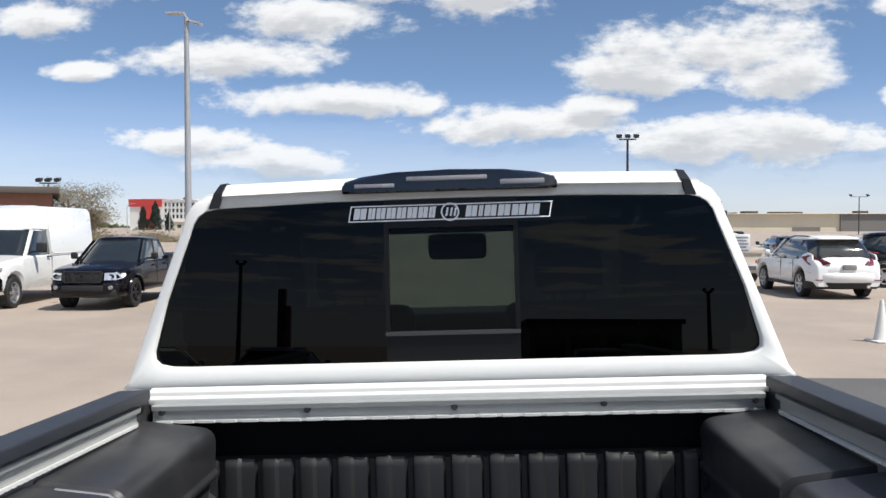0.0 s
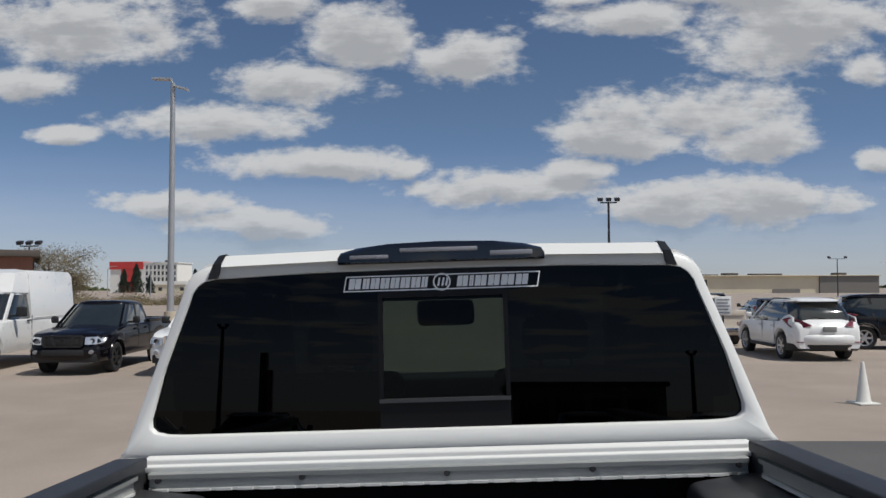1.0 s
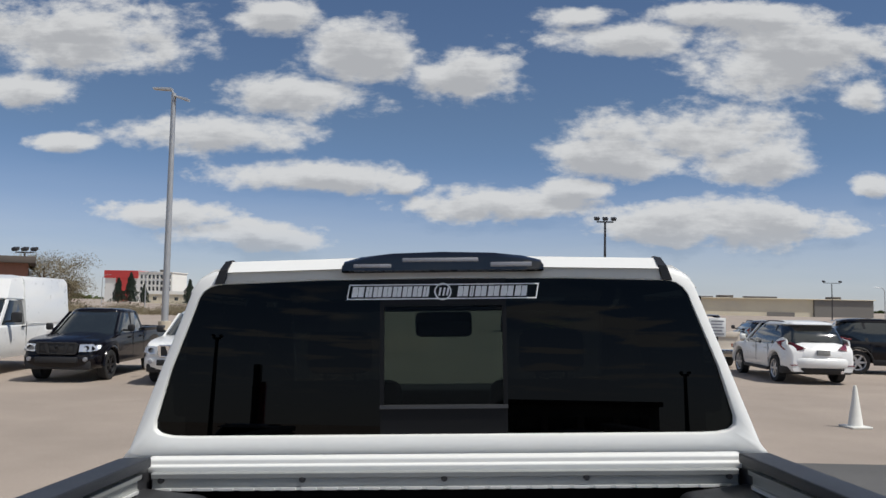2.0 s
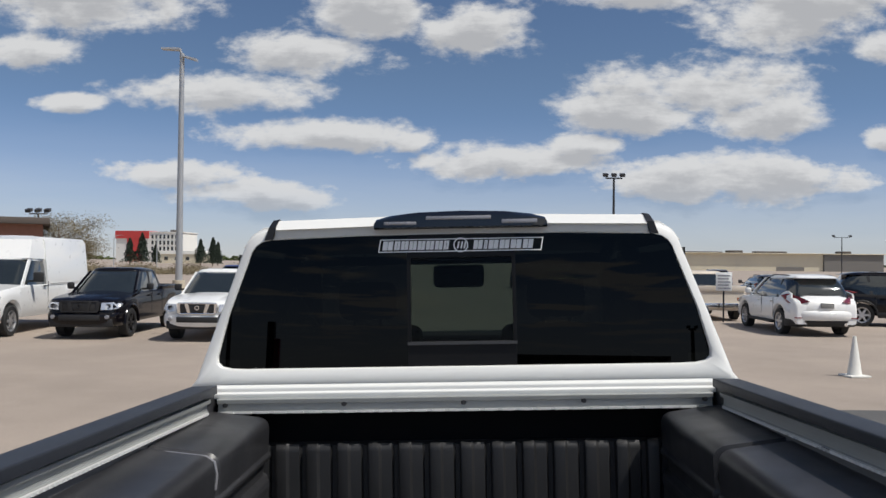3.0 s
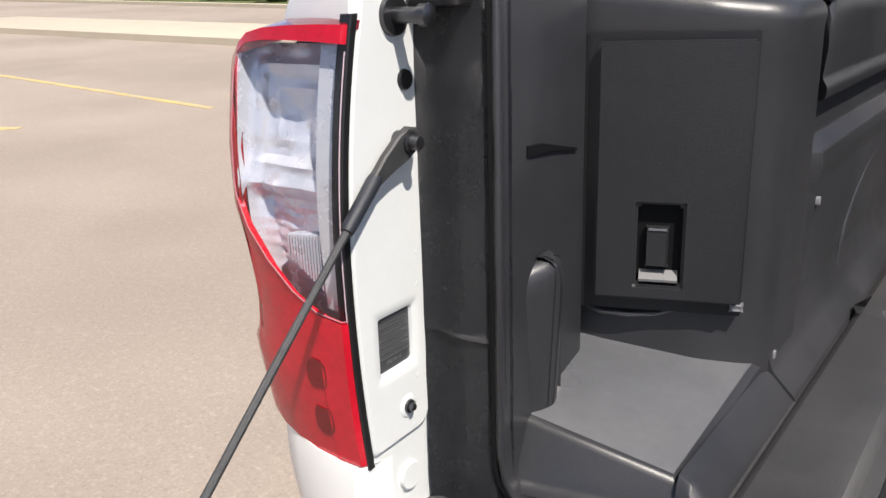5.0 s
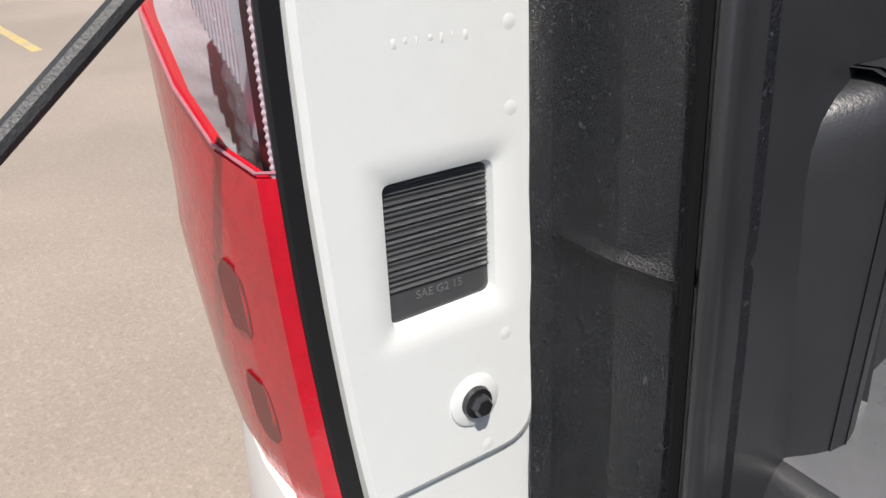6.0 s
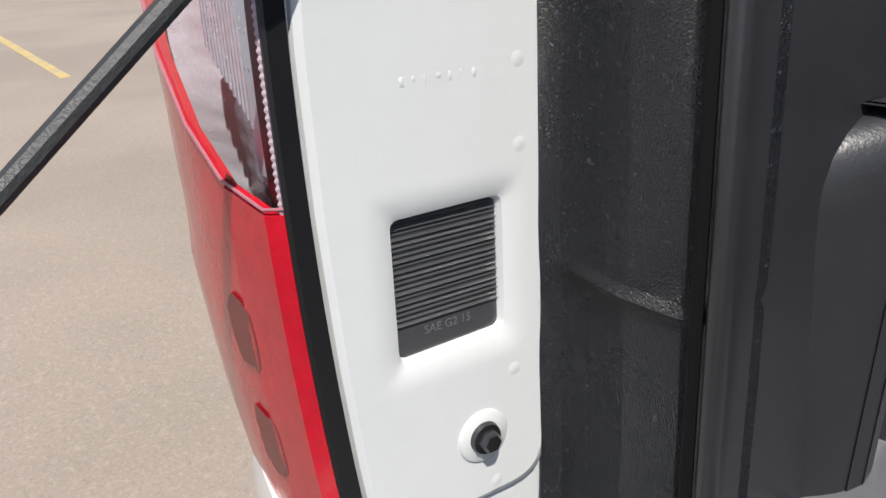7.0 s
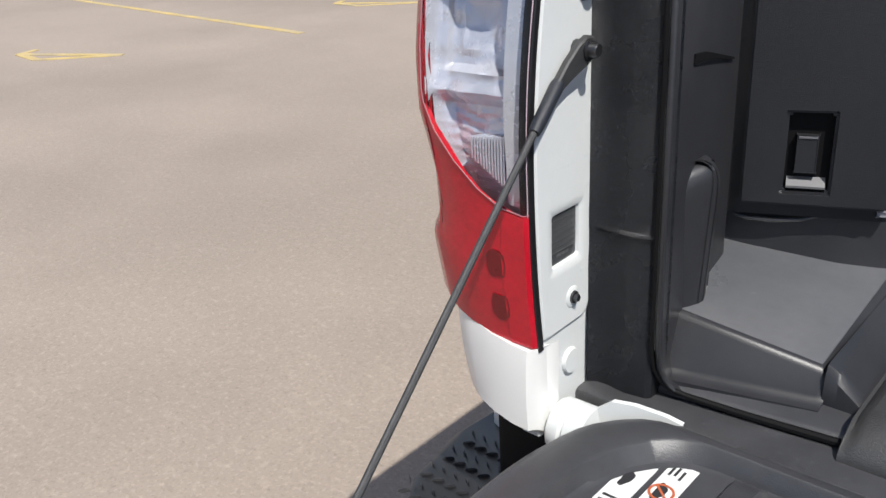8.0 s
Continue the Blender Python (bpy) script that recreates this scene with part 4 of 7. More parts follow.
    fins = bmesh.new()
    for k in range(13):
        x = 0.884 + 0.0034 * k
        box(*sorted((s * x, s * (x + 0.0016))), 0.009, 0.022, 1.124 + 0.0021 * k, 1.174 - 0.0004 * k, bm=fins)
    part("reflector_fins", fins, REFLECTOR, lamp)
    for z in (1.054, 1.008):
        for size, inset, stuff in ((1.1, -0.0009, RED_DEEP),):
            ring = [(2.25 + 0.36 * size * math.copysign(abs(math.cos(a)) ** 0.6, math.cos(a)), z + (0.0125 * size + 0.0015 * math.sin(5 * a + z * 90)) * math.copysign(abs(math.sin(a)) ** 0.6, math.sin(a))) for a in [math.tau * k / 18 for k in range(18)]]
            flat = [[Vector(lamp_point(int(f), q, s, e)).lerp(Vector(lamp_point(int(f) + 1, q, s, e)), f - int(f)) for f, q in ring] for e in (inset, 0.002)]
            part("bulb_window", loft(flat), stuff, lamp, "dark red bulb window")

    # painted quarter panel round the lamp
    rings = []
    for z, xo in ((1.338, 0.966), (1.345, 0.966), (1.375, 0.952), (1.40, 0.938), (1.43, 0.920), (1.46, 0.902), (1.482, 0.888), (1.488, 0.880)):
        back = 0.019 + 0.022 * max(0.0, z - 1.345) / 0.145
        ring = [(s * 0.860, 0.022 + back, z), (s * 0.864, 0.015 + back, z), (s * (xo - 0.03), 0.026 + back, z), (s * (xo - 0.008), 0.038 + back, z), (s * xo, 0.062 + back, z), (s * (xo + 0.004), 0.2, z), (s * (xo + 0.004), 2.04, z), (s * 0.862, 2.04, z), (s * 0.862, 0.12, z)]
        rings.append([(x, y, h - 0.0145 * y * max(0.0, min(1.0, (h - 1.40) / 0.08))) for x, y, h in ring])
    part("quarter_panel", loft(rings), WHITE, truck, "white painted upper bed side")
    rings = []
    for x, y, low, high in ((0.8585, 0.022, 0.862, 0.964), (0.859, 0.010, 0.863, 0.965), (0.864, 0.002, 0.864, 0.9655), (0.880, -0.001, 0.867, 0.969), (0.905, -0.001, 0.873, 0.974), (0.932, 0.002, 0.879, 0.982), (0.953, 0.009, 0.886, 0.990), (0.966, 0.021, 0.892, 0.997), (0.974, 0.040, 0.896, 1.003), (0.980, 0.070, 0.898, 1.012), (0.985, 0.150, 0.898, 1.03)):
        side, deep = max(0.0, (x - 0.90) / 0.07), min(0.08, 0.024 + max(0.0, x - 0.864) * 2)
        front = [(x - (0.022 * side + 0.004) * f ** 2, y + 0.004 * (1 - f) ** 4 + 0.022 * max(0.0, f - 0.86) / 0.14, high + (low - high) * f) for f in (0.0, 0.04, 0.10, 0.2, 0.35, 0.5, 0.65, 0.78, 0.86, 0.91, 0.95, 0.98, 1.0)]
        rings.append([(s * px, py, pz) for px, py, pz in front] + [(s * (x - 0.026 * side - 0.004), y + deep, low), (s * (x - 0.004), y + deep, high)])
    part("lower_panel", loft(rings), WHITE, truck, "white painted lower bed corner")
    part("side_panel", box(*sorted((s * 0.90, s * 1.03)), 0.14, 2.04, 0.58, 1.34, 0.02), WHITE, truck, "white painted outer bed side")
    # lower jamb with the hinge
    lj = part("lower_jamb", prism(rounded([(0.018, 0.86), (0.108, 0.86), (0.108, 1.010), (0.018, 0.985)], 0.006, 2), "x", *sorted((s * 0.861, s * 0.88))), JAMB_WHITE, truck, "white painted lower jamb")
    part("bolt_boss", lathe([(0.0, s * 0.857), (0.013, s * 0.857), (0.015, s * 0.862)], "x", (0, 0.075, 0.926), 20), JAMB_WHITE, lj)
    hg = part("hinge", lathe([(0.0, s * 0.852), (0.028, s * 0.852), (0.030, s * 0.848), (0.030, s * 0.838), (0.026, s * 0.835), (0.030, s * 0.832), (0.030, s * 0.812), (0.0, s * 0.808)], "x", (0, 0.045, 0.868), 24), JAMB_WHITE, truck, "white painted tailgate hinge")
    plate = [(0.840, 0.044, 0.888), (0.815, 0.050, 0.896), (0.800, 0.058, 0.907), (0.782, 0.070, 0.903), (0.755, 0.082, 0.895), (0.735, 0.090, 0.886)]
    part("hinge_plate", loft([[(s * x, y, z), (s * x, y + 0.006, z), (s * x, y + 0.006, 0.872), (s * x, y, 0.872)] for x, y, z in plate]), JAMB_WHITE, hg)
    # black block fills the opening as painted shade
    part("bumper_shade", box(*sorted((s * 0.866, s * 0.940)), 0.045, 0.16, 0.60, 0.875, 0.012), SHADE_BLACK, truck, "black block for the shade above the bumper")

# tailgate, open and level
GATE_LOW = -0.53
plan = rounded([(-0.838, 0.005), (-0.80, 0.070), (0.80, 0.070), (0.838, 0.005), (0.838, GATE_LOW), (-0.838, GATE_LOW)], [0.03, 0.03, 0.03, 0.03, 0.02, 0.02], 3)
gate = part("tailgate", loft([[(x, y, z) for x, y in plan] for z in (0.795, 0.850)]), WHITE, truck, "white tailgate lowered level with a black inner panel")
plan = rounded([(-0.832, -0.06), (-0.816, 0.030), (-0.772, 0.079), (0.772, 0.079), (0.816, 0.030), (0.832, -0.06), (0.832, GATE_LOW + 0.01), (-0.832, GATE_LOW + 0.01)], [0.03, 0.03, 0.03, 0.03, 0.03, 0.03, 0.02, 0.02], 3)
bm = loft([[((x - math.copysign(o, x)), y - (d if y > 0 else 0), z) for x, y in plan] for z, o, d in ((0.850, 0.0, 0.0), (0.884, 0.0, 0.0), (0.892, 0.002, 0.002), (0.897, 0.008, 0.006), (0.8985, 0.016, 0.009), (0.8985, 0.046, 0.017), (0.8965, 0.050, 0.019), (0.880, 0.056, 0.026), (0.877, 0.062, 0.032))])
part("gate_panel", bm, GATE_PLASTIC, gate, "black moulded tailgate liner")
ribs = bmesh.new()
for k in range(26):
    x = -0.655 + k * 0.0524
    loft([[(x - 0.020, y0, 0.874), (x - 0.017 + i, y0 + j, 0.876 + h), (x + 0.017 - i, y0 + j, 0.876 + h), (x + 0.020, y0, 0.874)] for y0, i, j, h in ((-0.44, 0.0, 0.0, 0.002), (-0.43, 0.006, 0.0, 0.013), (0.024, 0.006, 0.0, 0.013), (0.042, 0.006, 0.0, 0.010), (0.056, 0.002, 0.0, 0.0015))], bm=ribs)
part("gate_ribs", ribs, GATE_PLASTIC, gate)
for x0, ink in ((-0.757, LABEL_INK), (-0.725, LABEL_RED)):
    lb = part("warning_label", box(x0, x0 + 0.026, -0.054, 0.044, 0.8772, 0.8779), LABEL, gate, "white warning label with a pictogram")
    marks = box(x0 + 0.004, x0 + 0.0065, 0.024, 0.037, 0.8778, 0.8784)
    box(x0 + 0.009, x0 + 0.0115, 0.026, 0.039, 0.8778, 0.8784, bm=marks)
    box(x0 + 0.015, x0 + 0.0175, 0.022, 0.036, 0.8778, 0.8784, bm=marks)
    prism(rounded([(x0 + 0.006, -0.014), (x0 + 0.010, -0.016), (x0 + 0.013, -0.010), (x0 + 0.0155, -0.004), (x0 + 0.0155, 0.005), (x0 + 0.011, 0.008), (x0 + 0.009, 0.012), (x0 + 0.006, 0.011)], 0.0015, 2), "z", 0.8778, 0.8783, bm=marks)
    box(x0 + 0.004, x0 + 0.020, -0.035, -0.032, 0.8778, 0.8784, bm=marks)
    box(x0 + 0.004, x0 + 0.018, -0.043, -0.040, 0.8778, 0.8784, bm=marks)
    part("pictogram", marks, LABEL_INK, lb)
    if ink is LABEL_RED:
        part("warning_ring", lathe([(0.0095, 0.8782), (0.0095, 0.8788), (0.0118, 0.8788), (0.0118, 0.8782), (0.0095, 0.8782)], "z", (x0 + 0.012, -0.002, 0), 20, cap=False), LABEL_RED, lb)
        part("warning_slash", prism([(x0 + 0.0040, 0.0038), (x0 + 0.0056, 0.0054), (x0 + 0.0200, -0.0078), (x0 + 0.0184, -0.0094)], "z", 0.8782, 0.8788), LABEL_RED, lb)
for s in (-1, 1):
    bolt_pt, joint = Vector((s * 0.847, 0.077, 1.243)), Vector((s * 0.8503, 0.041, 1.2208))
    way = Vector((-s * 0.095, -1.0, -0.827)).normalized()
    side, wide = Vector((s, 0, 0)), Vector((0, -way.z, way.y)).normalized()
    lug_way = (joint - bolt_pt).normalized()
    lug_wide = Vector((0, -lug_way.z, lug_way.y))
    lug = bmesh.new()
    for d in (-0.004,):
        outline = [bolt_pt + lug_way * w + lug_wide * h for w, h in ((-0.013, -0.005), (-0.013, 0.005), (-0.006, 0.0115), (0.008, 0.0120), (0.030, 0.0085))]
        outline += [joint + way * 0.008 + wide * 0.005, joint + way * 0.008 - wide * 0.005]
        outline += [bolt_pt + lug_way * w + lug_wide * h for w, h in ((0.030, -0.0085), (0.008, -0.0120), (-0.006, -0.0115))]
        middle = sum(outline, Vector()) / len(outline)
        loft([[middle + (q - middle) * f + side * (d + e) for q in outline] for e, f in ((0.0, 0.9), (0.0015, 1.0), (0.0060, 1.0), (0.0080, 0.88))], bm=lug)
    cable = part("tailgate_cable", tube([joint + way * w for w in (0.05, 0.15, 0.25, 0.35, 0.45, 0.55)], 0.0033, 10), CABLE, truck, "dark steel tailgate support cable")
    part("cable_lug", lug, CABLE, cable)
    part("cable_sleeve", tube([joint + way * w for w in (0.0, 0.006, 0.050, 0.056, 0.0565)], [0.0054, 0.0066, 0.0060, 0.0052, 0.0032], 12), CAP, cable, "dark crimped cable sleeve")
    part("cable_bolt", lathe([(0.0, s * 0.833), (0.0055, s * 0.833), (0.0065, s * 0.835), (0.0065, s * 0.841), (0.009, s * 0.842), (0.009, s * 0.858)], "x", (0, 0.077, 1.243), 12), STEEL, cable)

# rear bumper with tread plate
outline = [(-1.045, 0.22), (-1.055, 0.10), (-1.035, 0.0), (-0.985, -0.075), (-0.88, -0.115), (-0.60, -0.13), (0.60, -0.13), (0.88, -0.115), (0.985, -0.075), (1.035, 0.0), (1.055, 0.10), (1.045, 0.22)]
bm = loft([[(x * f, y * 1.0 + o, z) for x, y in outline] for z, f, o in ((0.50, 0.98, 0.02), (0.70, 1.0, 0.0), (0.735, 1.0, 0.004), (0.743, 0.99, 0.012))])
bumper = part("rear_bumper", bm, BLACK, truck, "black rear bumper with a diamond tread step")
tread = bmesh.new()
for k in range(20):
    for j in range(11):
        x, y = -1.03 + 0.0185 * k + 0.009 * (j % 2), -0.085 + 0.0195 * j
        if x < -1.035 + 0.5 * max(0.0, -y) or x > -0.66:
            continue
        w = 0.0055 * (1 if j % 2 else -1)
        loft([[(x - 0.0065, y - w, 0.742), (x, y - 0.0024, 0.742), (x + 0.0065, y + w, 0.742), (x, y + 0.0024, 0.742)], [(x - 0.0045, y - w * 0.7, 0.7455), (x, y - 0.0012, 0.7465), (x + 0.0045, y + w * 0.7, 0.7455), (x, y + 0.0012, 0.7465)]], bm=tread)
part("tread", tread, LINER, bumper, "raised diamond tread")

# cab
def lean(z):
    return 2.068 + 0.105 * (z - 1.46)


HALF_OUT = [(0.78, 1.440), (0.86, 1.440), (0.925, 1.440), (0.933, 1.450), (0.915, 1.470), (0.835, 1.70), (0.765, 1.90), (0.753, 1.935), (0.737, 1.962), (0.716, 1.979), (0.690, 1.990), (0.35, 2.005)]
HALF_PANE = [(0.74, 1.510), (0.79, 1.512), (0.822, 1.519), (0.837, 1.533), (0.838, 1.556), (0.800, 1.70), (0.735, 1.88), (0.725, 1.910), (0.711, 1.930), (0.691, 1.944), (0.660, 1.951), (0.35, 1.960)]
OUT = HALF_OUT + [(0.0, 2.008)] + [(-x, z) for x, z in reversed(HALF_OUT)]
PANE = HALF_PANE + [(0.0, 1.962)] + [(-x, z) for x, z in reversed(HALF_PANE)]


def between(f, grow=0.0):
    """An outline between the pane's edge and the cab's, or a little outside the cab's."""
    return [((p[0] + (q[0] - p[0]) * f) * (1 + grow), p[1] + (q[1] - p[1]) * f + (grow * 0.6 if q[1] > 1.6 else 0.0)) for p, q in zip(PANE, OUT)]


stack = [(0.0, 0.0, 0.040), (0.0, 0.0, 0.004), (0.05, 0.0, 0.0), (0.70, 0.0, 0.004), (0.88, 0.0, 0.010), (0.98, 0.0, 0.022), (1.0, 0.006, 0.045), (1.0, 0.010, 0.09), (1.0, 0.012, 0.16)]
cab_rear = part("cab_rear", loft([[(x, lean(z) + o, z) for x, z in between(f, g_)] for f, g_, o in stack], cap=False), WHITE, truck, "white painted back of the cab", 60)
rings = []
for y, f, up in ((2.094, 1.0, 0.0), (2.20, 1.02, 0.012), (2.6, 1.03, 0.03), (3.3, 1.03, 0.03), (3.62, 1.0, 0.0), (3.70, 0.99, -0.02)):
    rings.append([(x * f, y + (0.105 * (z - 1.46) if y < 2.1 else 0), z + up * (1 - (x / 0.8) ** 2)) for x, z in ((-0.760, 1.93), (-0.735, 1.968), (-0.690, 1.998), (-0.35, 2.022), (0.0, 2.028), (0.35, 2.022), (0.690, 1.998), (0.735, 1.968), (0.760, 1.93), (0.70, 1.955), (0.0, 1.98), (-0.70, 1.955))])
roof = part("cab_roof", loft(rings), WHITE, truck, "white painted cab roof")
bm = bmesh.new()
loft([[(x, lean(z) - 0.004 + o, z) for x, z in ((-0.645, 1.958), (-0.3, 1.966), (0.0, 1.968), (0.3, 1.966), (0.645, 1.958), (0.645, 1.987), (0.3, 1.998), (0.0, 2.001), (-0.3, 1.998), (-0.645, 1.987))] for o in (0.0, 0.02)], bm=bm)
part("roof_channel", bm, BAND, truck, "channel under the roof edge, coloured greyer for its shade")
rim = bmesh.new()
loft([[(x, lean(z) - 0.016, z) for x, z in ((-0.64, 1.986), (0.0, 2.000), (0.64, 1.986))] + [(x, lean(z) + 0.02, z + 0.034) for x, z in ((0.64, 1.986), (0.0, 2.000), (-0.64, 1.986))], [(x, lean(z) + 0.03, z - 0.002) for x, z in ((-0.64, 1.986), (0.0, 2.000), (0.64, 1.986))] + [(x, lean(z) + 0.06, z + 0.036) for x, z in ((0.64, 1.986), (0.0, 2.000), (-0.64, 1.986))]], bm=rim)
part("roof_lip", rim, WHITE, truck, "white painted rear edge of the roof")
for s in (-1, 1):
    bm = loft([[(s * 0.652, lean(1.955) - 0.010, 1.953), (s * 0.680, lean(1.955) - 0.010, 1.951), (s * 0.680, lean(1.955) + 0.02, 1.951), (s * 0.652, lean(1.955) + 0.02, 1.953)], [(s * 0.640, lean(1.99) - 0.014, 1.996), (s * 0.664, lean(1.99) - 0.014, 1.994), (s * 0.664, lean(1.99) + 0.03, 1.994), (s * 0.640, lean(1.99) + 0.03, 1.996)], [(s * 0.634, lean(2.01) + 0.02, 2.026), (s * 0.656, lean(2.01) + 0.02, 2.022), (s * 0.656, lean(2.01) + 0.05, 2.02), (s * 0.634, lean(2.01) + 0.05, 2.024)]])
    part("roof_moulding", bm, BLACK, truck, "black roof moulding end")
    # sides of the cab: pillars, doors
    part("cab_side", prism(rounded([(2.08, 0.55), (4.55, 0.55), (4.55, 1.30), (4.0, 1.41), (2.08, 1.41)], 0.03, 3), "x", *sorted((s * 0.90, s * 1.0))), WHITE, truck, "white painted cab side with doors")
    part("windscreen_pillar", tube([(s * 0.75, 3.45, 1.93), (s * 0.82, 3.9, 1.68), (s * 0.90, 4.3, 1.42)], [0.045, 0.05, 0.06], 8), WHITE, truck)
    part("door_pillar", tube([(s * 0.76, 3.0, 1.93), (s * 0.92, 3.02, 1.44)], [0.04, 0.05], 8), GLOSS_BLACK, truck)
    part("side_glass", prism([(2.3, 1.45), (4.25, 1.45), (3.55, 1.91), (2.3, 1.91)], "x", *sorted((s * 0.815, s * 0.82))), REAR_GLASS, truck, "tinted side glass")
    mirror = part("mirror_shell", box(*sorted((s * 1.07, s * 1.24)), 3.40, 3.50, 1.42, 1.66, 0.03, 3), BLACK, truck, "black towing mirror")
    part("mirror_arm", box(*sorted((s * 0.95, s * 1.10)), 3.44, 3.48, 1.47, 1.52, 0.01), BLACK, mirror)
    part("seat_back", box(*sorted((s * 0.18, s * 0.68)), 2.98, 3.14, 0.95, 1.60, 0.05, 3), CLOTH, truck, "dark cloth front seat back")
    head = part("headrest", box(*sorted((s * 0.30, s * 0.56)), 2.99, 3.09, 1.63, 1.80, 0.04, 3), CLOTH, truck, "dark headrest")
    for x in (0.37, 0.49):
        part("headrest_post", tube([(s * x, 3.04, 1.58), (s * x, 3.04, 1.65)], 0.007, 8), STEEL, head)
    part("rear_headrest", box(*sorted((s * 0.36, s * 0.60)), 2.20, 2.28, 1.47, 1.58, 0.03, 3), CLOTH, truck, "dark rear headrest")
part("rear_seat_back", box(-0.74, 0.74, 2.17, 2.34, 0.9, 1.47, 0.05, 3), CLOTH, truck, "dark cloth rear seat back")
part("cab_floor", box(-0.9, 0.9, 2.10, 4.5, 0.50, 0.62, 0.02), CLOTH, truck)
part("dashboard", box(-0.85, 0.85, 3.80, 4.30, 0.7, 1.50, 0.06, 3), CLOTH, truck, "dark dashboard")
bm = bmesh.new()
bm.faces.new([bm.verts.new(q) for q in ((-0.74, 3.46, 1.925), (0.74, 3.46, 1.925), (0.89, 4.28, 1.42), (-0.89, 4.28, 1.42))])
part("windscreen", bm, CLEAR_GLASS, truck, "windscreen").visible_shadow = False
part("sun_visor", box(-0.72, 0.72, 3.30, 3.46, 1.885, 1.925, 0.012), CLOTH, truck, "dark sun visors")
part("inside_mirror", box(-0.147, 0.123, 3.60, 3.64, 1.765, 1.885, 0.025), BLACK, truck, "inside rear-view mirror")
part("hood", loft([[(-0.9, y, 1.1), (-0.88, y, z), (-0.4, y, z + 0.05), (0.4, y, z + 0.05), (0.88, y, z), (0.9, y, 1.1), (0.9, y, 0.5), (-0.9, y, 0.5)] for y, z in ((4.25, 1.36), (4.8, 1.30), (5.35, 1.20), (5.6, 1.05))]), WHITE, truck, "white hood and front end")
for s in (-1, 1):
    for y in (1.02, 4.72):
        wheel = part("tyre", lathe([(0.24, s * 0.70), (0.38, s * 0.70), (0.405, s * 0.73), (0.405, s * 0.93), (0.38, s * 0.96), (0.24, s * 0.955)], "x", (0, y, 0.30 if y < 2 else 0.39), 32), RUBBER, truck, "black tyre")
        part("rim", lathe([(0.0, s * 0.88), (0.10, s * 0.90), (0.23, s * 0.92), (0.245, s * 0.955), (0.245, s * 0.71), (0.0, s * 0.72)], "x", (0, y, 0.30 if y < 2 else 0.39), 24), CHROME, wheel)

# rear window: fixed panes, slider, decal
def pane_y(z, d=0.0):
    return lean(z) + 0.012 - 0.055 * (z - 1.735) + d


def pane_box(x0, x1, z0, z1, d0, d1, bm=None, slant=0.0):
    """A flat piece on the leaning rear window; d grows towards the cab."""
    return loft([[(x0, pane_y(z0, d), z0), (x1, pane_y(z0, d), z0), (x1 + slant, pane_y(z1, d), z1), (x0 + slant, pane_y(z1, d), z1)] for d in (d0, d1)], bm=bm)


for s in (-1, 1):
    pts = [(-0.186, 1.510)] + [(-x, z) for x, z in HALF_PANE] + [(-0.186, 1.961)]
    bm = bmesh.new()
    bm.faces.new([bm.verts.new((-s * x, pane_y(z, 0.002), z)) for x, z in pts])
    window = part("rear_window", bm, REAR_GLASS, truck, "dark privacy glass of the rear window")
    window.visible_shadow = False
part("slider_header", pane_box(-0.186, 0.186, 1.893, 1.9615, 0.0, 0.006), FRIT, truck, "black band above the sliding pane")
part("slider_sill", pane_box(-0.186, 0.186, 1.509, 1.583, 0.001, 0.010), FRIT, truck, "black panel below the sliding pane")
bm = bmesh.new()
bm.faces.new([bm.verts.new((x, pane_y(z, 0.010), z)) for x, z in ((-0.176, 1.592), (0.176, 1.592), (0.176, 1.885), (-0.176, 1.885))])
slider = part("slider_pane", bm, SLIDER_GLASS, truck, "clear sliding rear pane")
slider.visible_shadow = False
frame_bm = pane_box(-0.187, -0.175, 1.583, 1.893, -0.003, 0.014)
pane_box(0.175, 0.187, 1.583, 1.893, -0.003, 0.014, frame_bm)
pane_box(-0.175, 0.175, 1.882, 1.893, -0.003, 0.014, frame_bm)
part("slider_frame", frame_bm, FRIT, slider)
part("slider_ledge", pane_box(-0.187, 0.187, 1.583, 1.593, -0.010, 0.012), DARK_ALU, slider, "grey pull ledge")
# dealer decal
decal = bmesh.new()
d0, d1 = -0.0022, -0.0008
for z0, z1, x0, x1 in ((1.9435, 1.9470, -0.278, 0.286), (1.9015, 1.9050, -0.286, 0.278)):
    pane_box(x0, x1, z0, z1, d0, d1, decal)
for x in (-0.286, 0.2745):
    pane_box(x, x + 0.0035, 1.9050, 1.9435, d0, d1, decal, 0.007)
for x, w in ((-0.272, 0.036), (-0.232, 0.020), (-0.209, 0.026), (-0.180, 0.026), (-0.151, 0.026), (-0.122, 0.028), (-0.091, 0.027), (-0.061, 0.018),
             (0.042, 0.032), (0.078, 0.012), (0.094, 0.034), (0.132, 0.034), (0.170, 0.038), (0.212, 0.036)):
    pane_box(x, x + w * 0.46, 1.909, 1.940, d0, d1, decal, 0.005)
    pane_box(x + w * 0.52, x + w * 0.97, 1.909, 1.940, d0, d1, decal, 0.005)
    pane_box(x + w * 0.45, x + w * 0.53, 1.916, 1.933, d0, d1, decal, 0.002)
ring = [(0.026 * math.cos(a), 0.026 * math.sin(a)) for a in [2 * math.pi * k / 28 for k in range(28)]]
loft([[(x * f + 0.000, pane_y(1.924 + z * f, d), 1.924 + z * f) for x, z in ring] for f, d in ((1.0, d0), (0.82, d0))], cap=False, bm=decal)
